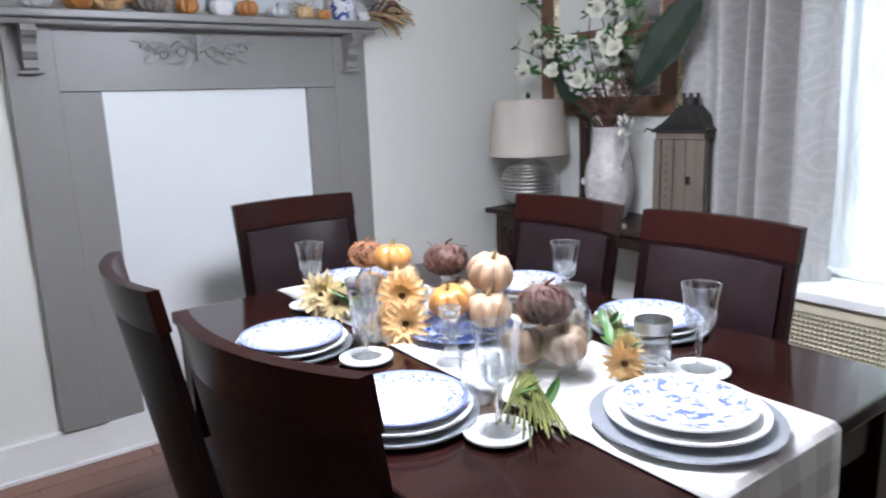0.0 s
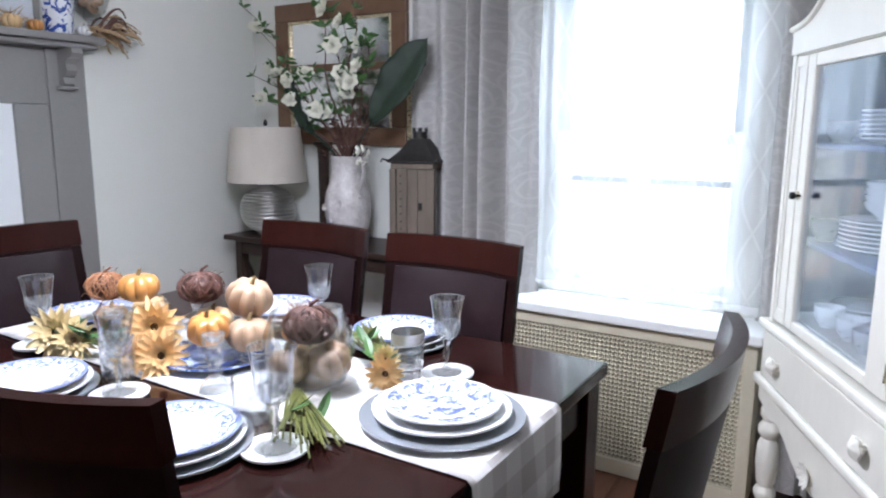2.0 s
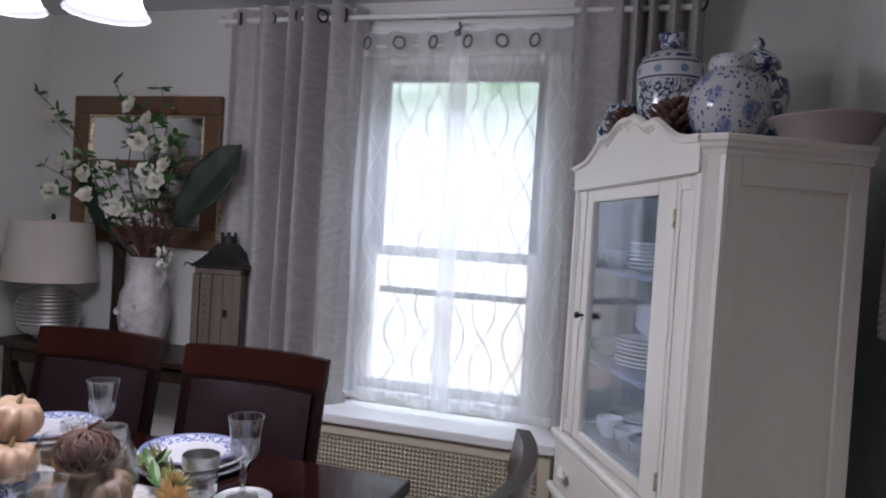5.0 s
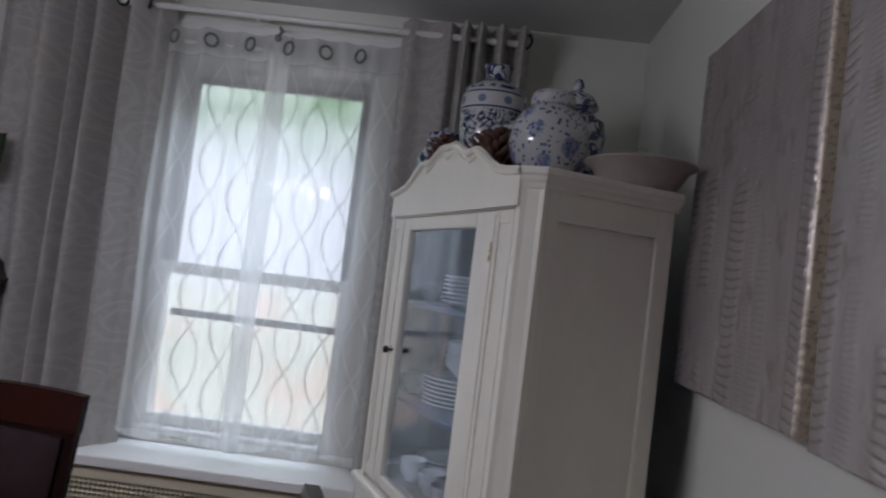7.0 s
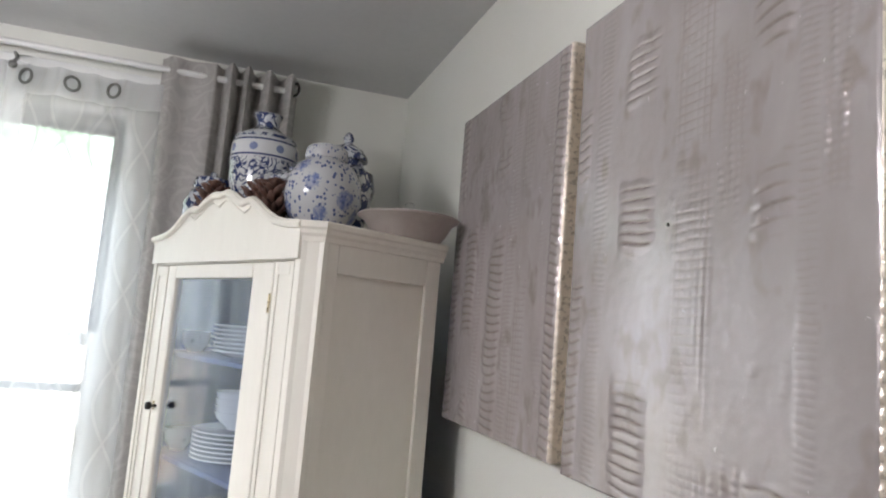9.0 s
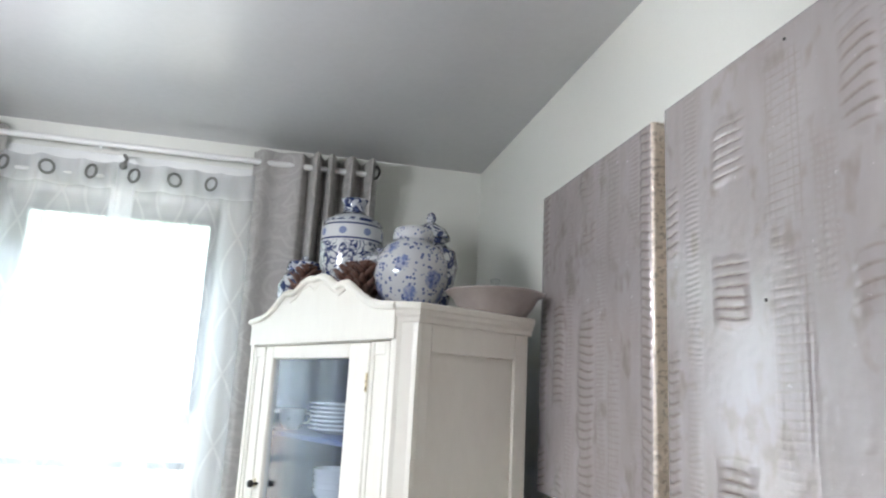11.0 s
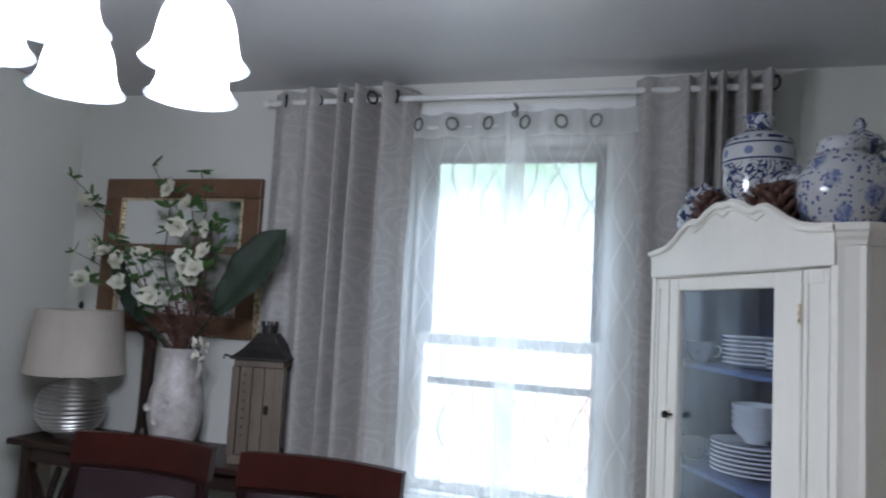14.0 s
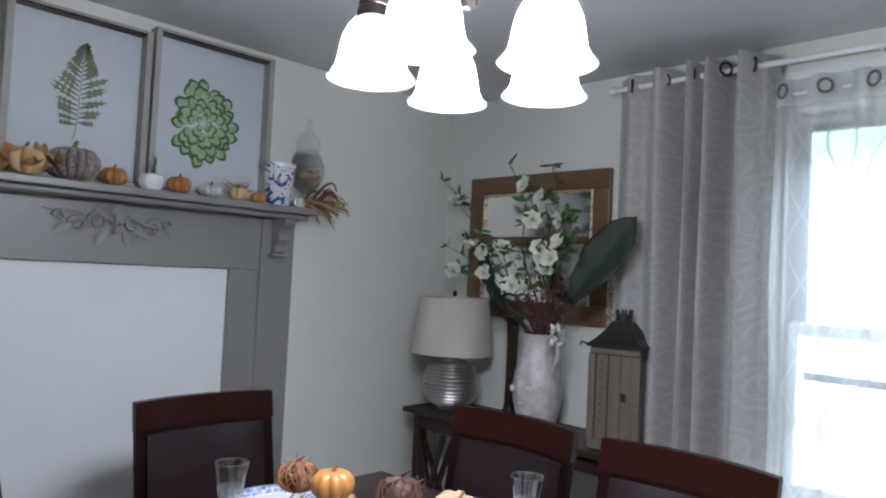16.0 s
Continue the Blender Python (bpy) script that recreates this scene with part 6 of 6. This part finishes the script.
OR_, PE_, TA_ = "small glossy orange faux pumpkin", "small peach faux pumpkin", "small tan faux pumpkin"
pumpkin((0.402, 1.274, 0.822), 0.044, PEACH, PE_, 0.95, tilt=22)
pumpkin((0.338, 1.214, 0.808), 0.044, PEACH, PE_, 0.95, tilt=-14)
pumpkin((0.323, 1.290, 0.802), 0.038, TANP, TA_, 0.9)
pumpkin((0.318, 1.258, 0.868), 0.032, ORANGE, OR_, 0.85)
twig_pumpkin((0.366, 1.246, 0.897), 0.054, TWIG, "dark red-brown woven twig pumpkin")
pumpkin((0.098, 1.203, 0.858), 0.045, ORANGE, OR_, 0.88, tilt=14)
pumpkin((0.150, 1.272, 0.832), 0.050, PEACH, PE_, 0.85)
pumpkin((0.094, 1.315, 0.908), 0.052, PEACH, PE_, 0.95, tilt=18)
pumpkin((-0.02, 1.31, 0.828), 0.046, TANP, TA_, 0.85)
twig_pumpkin((-0.030, 1.285, 0.920), 0.052, TWIG, "dark red-brown woven twig pumpkin")
pumpkin((-0.215, 1.24, 0.905), 0.047, ORANGE, OR_, 0.85)
pumpkin((-0.19, 1.235, 0.822), 0.044, TANP, TA_, 0.9)
pumpkin((-0.29, 1.32, 0.815), 0.046, TANP, TA_, 0.85)
pumpkin((-0.32, 1.225, 0.812), 0.042, ORANGE, OR_, 0.85)
twig_pumpkin((-0.375, 1.25, 0.885), 0.050, TWIGL, "light brown woven twig pumpkin")


def gerbera(c, R, mat, aim, label, stems, stem_n=5):
    """A daisy head that faces aim, with a bundle of stems from it to the points in stems."""
    t = thing("daisy_bloom", label, "flower", (0, 0, 0), group="silk daisies")
    m = look(c, aim)
    bm = bmesh.new()
    for ring, (n, L, up) in enumerate(((17, R, 8), (15, R * 0.86, 26), (13, R * 0.62, 46), (9, R * 0.36, 62))):
        for i in range(n):
            petal(bm, m @ pose(0, 0, 0, 180, 0, i * 360 / n + ring * 9) @ pose(0, 0.08 * R, 0, up, 0, 0), L * rnd.uniform(0.86, 1.08), R * rnd.uniform(0.24, 0.31), rnd.uniform(-0.12, 0.14), 4)
    part("petal_ring", bm, mat, t, smooth=True)
    bm = lathe(bmesh.new(), [(0.0001, -0.002), (R * 0.22, 0.0), (R * 0.2, 0.006), (R * 0.08, 0.010), (0.0001, 0.008)], 18, m=m @ pose(0, 0, 0, 180, 0, 0))
    part("seed_head", bm, SEEDS, t, smooth=True)
    bm = bmesh.new()
    tube(bm, arc(c, stems, (0, 0, 0.006)), 0.0035, 0.003, 6)
    part("stalk", bm, STEMG, t, smooth=True)


def greens(a, b, n, spread, label, leafy=10):
    t = thing("stem_bundle", label, "greenery", (0, 0, 0), group="stem bundles")
    a, b = Vector(a), Vector(b)
    bm = bmesh.new()
    for i in range(n):
        e = b + Vector((rnd.uniform(-1, 1) * spread, rnd.uniform(-1, 1) * spread, rnd.uniform(-0.3, 0.5) * spread))
        e.z = max(e.z, TZ + 0.009)
        s = a + Vector((rnd.uniform(-0.015, 0.015), rnd.uniform(-0.015, 0.015), rnd.uniform(0, 0.015)))
        tube(bm, arc(s, e, (0, 0, rnd.uniform(0.002, 0.014)), 6), 0.003, 0.0022, 6)
    part("stalk_tangle", bm, STEMG, t, smooth=True)["kind"] = "stuff"
    bm = bmesh.new()
    for i in range(leafy):
        p = a.lerp(b, rnd.uniform(0.05, 0.7)) + Vector((rnd.uniform(-0.03, 0.03), rnd.uniform(-0.03, 0.03), rnd.uniform(0.005, 0.03)))
        petal(bm, Matrix.Translation(p) @ Euler((rnd.uniform(0.0, 0.8), rnd.uniform(-0.6, 0.6), rnd.uniform(0, 6.3))).to_matrix().to_4x4(), rnd.uniform(0.04, 0.07), 0.02, 0.2)
    part("foliage", bm, LEAFG, t)["kind"] = "stuff"


gerbera((-0.065, 1.172, 0.842), 0.066, PETALO, (0.9, 0.4, 1.1), "apricot silk gerbera daisy", (-0.08, 1.22, 0.78))
gerbera((0.012, 1.13, 0.797), 0.06, PETALO, (0.9, 0.5, 1.0), "apricot silk gerbera daisy", (-0.03, 1.18, 0.765))
gerbera((-0.05, 1.10, 0.79), 0.045, PETALO, (0.6, 0.2, 1.1), "apricot silk gerbera daisy", (-0.08, 1.15, 0.765))
gerbera((-0.315, 1.075, 0.81), 0.068, PETALY, (0.3, 0.4, 1.1), "pale yellow silk gerbera daisy", (-0.25, 1.13, 0.765))
gerbera((-0.255, 1.085, 0.80), 0.052, PETALY, (0.6, 0.2, 1.2), "pale yellow silk gerbera daisy", (-0.22, 1.15, 0.765))
gerbera((0.50, 1.335, 0.789), 0.043, PETALO, (1.1, 0.2, 0.80), "apricot silk gerbera daisy", (0.42, 1.41, 0.77))
gerbera((0.478, 1.365, 0.805), 0.034, PETALY, (1.2, 0.6, 1.2), "pale yellow silk gerbera daisy", (0.43, 1.43, 0.77))
greens((0.40, 1.165, 0.766), (0.55, 1.045, 0.761), 36, 0.055, "olive green silk flower stems fanned over the runner", 3)
greens((0.49, 1.36, 0.785), (0.30, 1.50, 0.80), 26, 0.045, "olive green silk flower stems beside the glass bowl", 7)
greens((-0.30, 1.09, 0.785), (-0.14, 1.14, 0.79), 10, 0.035, "olive green silk flower stems with leaves", 16)


# ---- mantel shelf ----
MT = 1.6605


def pic_frame(y0, y1, z1):
    """A deep box frame; its upper inner lip is dark brown."""
    t = thing("botanical_print", "framed botanical print leaning on the mantel shelf", "picture", group="botanical prints")
    for a in ((y0, MT, y0 + 0.022, z1), (y1 - 0.022, MT, y1, z1), (y0 + 0.0221, z1 - 0.010, y1 - 0.0221, z1), (y0 + 0.0221, MT, y1 - 0.0221, MT + 0.022)):
        part("frame_side", B(XL + 0.003, a[0], a[1], XL + 0.062, a[2], a[3], bevel=0.002), FRAMEG, t)
    part("inner_lip", B(XL + 0.013, y0 + 0.0225, z1 - 0.017, XL + 0.060, y1 - 0.0225, z1 - 0.0105, bevel=0.001), CONSOLE, t, "dark brown inner lip")
    part("paper", B(XL + 0.004, y0 + 0.022, MT + 0.022, XL + 0.012, y1 - 0.022, z1 - 0.018), PRINT, t)
    part("glazing", B(XL + 0.018, y0 + 0.022, MT + 0.022, XL + 0.020, y1 - 0.022, z1 - 0.018), PANE, t).visible_shadow = False
    return t


def flat_leaf(bm, y, z, ang, L, w, x):
    """A flat pointed oval lying on the paper."""
    d = Vector((0, math.cos(ang), math.sin(ang)))
    n = Vector((0, -d.z, d.y))
    o = Vector((x, y, z))
    side = ((0.12, 0.30), (0.35, 0.48), (0.62, 0.46), (0.85, 0.28))
    ring = [o] + [o + d * L * a + n * w * b for a, b in side] + [o + d * L] + [o + d * L * a - n * w * b for a, b in side[::-1]]
    bm.faces.new([bm.verts.new(p) for p in ring])


FERN = paint("fern_ink", (0.14, 0.15, 0.075), (0.25, 0.26, 0.15), 0.7, scale=20, grain=80, bumps=0)
SUCC_A = paint("succulent_ink", (0.22, 0.33, 0.14), (0.55, 0.63, 0.42), 0.7, scale=45, grain=90, bumps=0)
SUCC_B = paint("succulent_shade_ink", (0.05, 0.11, 0.03), (0.09, 0.17, 0.06), 0.7, scale=30, grain=90, bumps=0)
pf = pic_frame(0.775, 1.235, 2.235)
bm = bmesh.new()
PX = XL + 0.0135
fy, fz, FL = 1.012, 1.865, 0.275
tube(bm, [(PX, fy - 0.01, fz - 0.06), (PX, fy, fz), (PX, fy + 0.012, fz + FL)], 0.0015, 0.001, 4)
for i in range(17):
    f = i / 17
    w = 0.105 * (0.62 + 1.1 * f if f < 0.34 else (1.0 - f) / 0.66 + 0.08)
    for s in (-1, 1):
        up = 0.15 + 0.75 * f + rnd.uniform(-0.12, 0.12)
        L = w * rnd.uniform(0.85, 1.1)
        ang = up if s > 0 else math.pi - up
        oy, oz = fy + 0.012 * f, fz + FL * f + 0.004 * s
        flat_leaf(bm, oy, oz, ang, L, 0.009, PX + 0.0003 * (i % 3))
        for q in (0.3, 0.5, 0.7):
            for e in (-1, 1):
                flat_leaf(bm, oy + L * q * math.cos(ang), oz + L * q * math.sin(ang), ang + e * 0.7, 0.014, 0.007, PX + 0.0003 * (i % 3) + 0.0001)
part("fern_drawing", bm, FERN, pf, "pale green fern frond drawing")
ps2 = pic_frame(1.245, 1.737, 2.262)
for name, mat, k in (("leaf_shadow_drawing", SUCC_B, 1.13), ("succulent_drawing", SUCC_A, 0.88)):
    bm = bmesh.new()
    for ring, (n, r, L) in enumerate(((20, 0.090, 0.050), (17, 0.068, 0.050), (13, 0.046, 0.046), (9, 0.026, 0.038), (5, 0.008, 0.028))):
        for i in range(n):
            a = i * 2 * math.pi / n + ring * 0.37
            jig = random.Random(ring * 50 + i)
            q = r * jig.uniform(0.86, 1.14)
            y, z = 1.462 + q * math.cos(a) * 1.05, 1.952 + q * math.sin(a) * 1.25
            if y < 1.462 - 0.088:
                continue
            flat_leaf(bm, y, z, a + jig.uniform(-0.5, 0.5), L * k * jig.uniform(0.85, 1.1), L * 0.86 * k, PX + 0.0008 * ring + 0.00002 * i + (0.0004 if k < 1 else 0))
    part(name, bm, mat, ps2, "green succulent rosette drawing")

for y, R, mat, lab, sq in ((0.845, 0.058, TANP, "mottled tan pumpkin on the mantel shelf", 0.85), (0.75, 0.05, RUST, "rust orange pumpkin on the mantel shelf", 0.8), (1.115, 0.040, RUST, "rust orange pumpkin on the mantel shelf", 0.85), (1.345, 0.040, RUST, "rust orange pumpkin on the mantel shelf", 0.85), (1.468, 0.042, GREYP, "flat grey-white pumpkin on the mantel shelf", 0.6), (1.585, 0.033, TANP, "small tan pumpkin on the mantel shelf", 0.85), (1.672, 0.027, ORANGE, "tiny orange pumpkin on the mantel shelf", 0.85), (1.862, 0.026, CERAMIC, "tiny white pumpkin on the mantel shelf", 0.9), (0.62, 0.05, GREYP, "flat grey-white pumpkin on the mantel shelf", 0.7)):
    pumpkin((-1.375, y, MT + R * sq * 0.9), R, mat, lab, sq)
pumpkin((-1.39, 0.99, MT + 0.056), 0.076, BARK, "speckled brown and white bark pumpkin on the mantel shelf", 0.80, ribs=14)
t = thing("white_votive", "glossy white lobed ceramic votive on the mantel shelf", "candle holder", (-1.375, 1.243, MT))
part("bowl", lathe(bmesh.new(), [(0.0001, 0), (0.030, 0), (0.042, 0.014), (0.045, 0.034), (0.038, 0.052), (0.024, 0.058), (0.0001, 0.05)], 40, ribs=8, rib=0.08), CERAMIC, t, smooth=True)
bm = bmesh.new()
for i in range(7):
    e = (rnd.uniform(-0.02, 0.0), rnd.uniform(-0.025, 0.02), rnd.uniform(0.10, 0.165))
    tube(bm, arc((rnd.uniform(-0.01, 0.01), rnd.uniform(-0.01, 0.01), 0.05), e, (0, 0.006, 0), 5), 0.003, 0.001, 5)
part("sprig", bm, LEAFG, t, "slim green sprig", True)
t = thing("planter_pot", "blue and white porcelain flower pot on the mantel shelf", "pot", (-1.39, 1.77, MT))
part("pot", lathe(bmesh.new(), [(0.045, 0), (0.048, 0.005), (0.064, 0.15), (0.070, 0.154), (0.071, 0.172), (0.066, 0.172), (0.060, 0.15), (0.0001, 0.12)], 32), BW_POT, t, smooth=True)
t = thing("apothecary_jar", "clear glass apothecary jar holding shells and potpourri", "jar", (-1.395, 1.905, MT))
part("foot", lathe(bmesh.new(), [(0.042, 0), (0.042, 0.004), (0.012, 0.015), (0.012, 0.055), (0.024, 0.07)], 24), CRYSTAL, t, smooth=True)
part("bowl", open_lathe(bmesh.new(), [(0.024, 0.07), (0.058, 0.10), (0.076, 0.15), (0.074, 0.19), (0.055, 0.23), (0.043, 0.25), (0.041, 0.25), (0.052, 0.23), (0.071, 0.19), (0.073, 0.15), (0.055, 0.103), (0.024, 0.075)], 32), CLEAR, t, smooth=True)
part("lid", open_lathe(bmesh.new(), [(0.046, 0.251), (0.050, 0.256), (0.052, 0.28), (0.045, 0.305), (0.026, 0.325), (0.011, 0.34), (0.010, 0.352), (0.017, 0.364), (0.012, 0.38), (0.0005, 0.39)], 28), CLEAR, t, smooth=True)
bm = bmesh.new()
for i in range(34):
    a, r = rnd.uniform(0, 6.3), 0.05 * math.sqrt(rnd.random())
    sz = rnd.uniform(0.010, 0.018)
    lathe(bm, [(0.0001, -sz), (sz * 0.8, -sz * 0.4), (sz, 0.1 * sz), (sz * 0.5, 0.7 * sz), (0.0001, sz)], 8, (r * math.cos(a), r * math.sin(a), rnd.uniform(0.095 + r * 0.5, 0.17)))
part("potpourri", bm, PEACH, t, smooth=True)["kind"] = "stuff"
t = thing("dried_bundle", "dried corn husks and twigs spilling off the shelf end", "dried flowers", (-1.38, 1.86, MT))
bm = bmesh.new()
for i in range(16):
    e = Vector((rnd.uniform(-0.05, 0.09), rnd.uniform(0.06, 0.23), rnd.uniform(-0.085, 0.05)))
    tube(bm, arc((rnd.uniform(-0.03, 0.03), rnd.uniform(-0.02, 0.06), 0.02), e, (rnd.uniform(-0.02, 0.02), 0, rnd.uniform(0.02, 0.06)), 6), 0.0055, 0.002, 5)
part("twig_spray", bm, HUSK, t, smooth=True)["kind"] = "stuff"
bm = bmesh.new()
for i in range(12):
    y0 = rnd.uniform(0.02, 0.12)
    e = Vector((rnd.uniform(-0.03, 0.08), y0 + rnd.uniform(0.06, 0.14), rnd.uniform(-0.05, 0.09)))
    tube(bm, arc((rnd.uniform(-0.02, 0.04), y0, 0.02), e, (rnd.uniform(-0.03, 0.03), 0, rnd.uniform(0.03, 0.07)), 6), 0.007, 0.003, 6)
part("pod_tangle", bm, CONE, t, "dark brown curled pods", True)["kind"] = "stuff"
bm = bmesh.new()
for i in range(30):
    petal(bm, Matrix.Translation((rnd.uniform(-0.03, 0.05), rnd.uniform(-0.02, 0.17), rnd.uniform(0.012, 0.05))) @ Euler((rnd.uniform(-0.5, 0.4), rnd.uniform(-0.8, 0.8), rnd.uniform(-0.9, 0.9))).to_matrix().to_4x4(), rnd.uniform(0.06, 0.12), 0.025, -0.15)
part("husk_spray", bm, HUSK, t)["kind"] = "stuff"
t = thing("wheat_spray", "dried wheat and moss spray behind the small pumpkins", "dried flowers", (-1.41, 1.60, MT))
bm = bmesh.new()
for i in range(40):
    e = Vector((rnd.uniform(-0.03, 0.03), rnd.uniform(-0.09, 0.10), rnd.uniform(0.02, 0.09)))
    tube(bm, arc((0, rnd.uniform(-0.04, 0.04), 0.005), e, (0, 0, 0.015), 4), 0.0025, 0.001, 4)
part("stalk_tangle", bm, HUSK, t)["kind"] = "stuff"

t = thing("leaf_cluster", "dried yellow-brown leaves and pods on the mantel shelf", "dried leaves", (-1.36, 0.87, MT))
for name, mat, n, lab in (("dried_leaf", HUSK, 34, "pale dried leaves"), ("rust_leaf", RUST, 22, "rust-coloured dried leaves")):
    bm = bmesh.new()
    for i in range(n):
        petal(bm, Matrix.Translation((rnd.uniform(-0.03, 0.03), rnd.uniform(-0.10, 0.06), rnd.uniform(0.02, 0.055))) @ Euler((rnd.uniform(-0.2, 1.1), rnd.uniform(-0.8, 0.8), rnd.uniform(0, 6.3))).to_matrix().to_4x4(), rnd.uniform(0.04, 0.07), 0.028, 0.15)
    part(name, bm, mat, t, lab, True)["kind"] = "stuff"

# ---- floor boards ----
pw, plen = 0.125, 1.2
plank_mesh = {}
for i in range(28):
    for j in range(-1, 6):
        x0, x1 = XL + pw * i, min(XL + pw * (i + 1), XR)
        y0 = YS + plen * j - (i % 3) * 0.4
        y0, y1 = max(y0, YS), min(y0 + plen, YN)
        if x1 - x0 < 0.02 or y1 - y0 < 0.05:
            continue
        key = (round(x1 - x0, 3), round(y1 - y0, 3))
        if key not in plank_mesh:
            w, d = (x1 - x0) / 2 - 0.0012, (y1 - y0) / 2 - 0.0012
            bm = B(-w, -d, -0.019, w, d, 0.0, bevel=0.0015)
            plank_mesh[key] = bpy.data.meshes.new("plank")
            bm.to_mesh(plank_mesh[key])
            bm.free()
            plank_mesh[key].materials.append(FLOORW)
        p = new("plank", plank_mesh[key])
        p.parent = floor
        p.location = ((x0 + x1) / 2, (y0 + y1) / 2, 0)
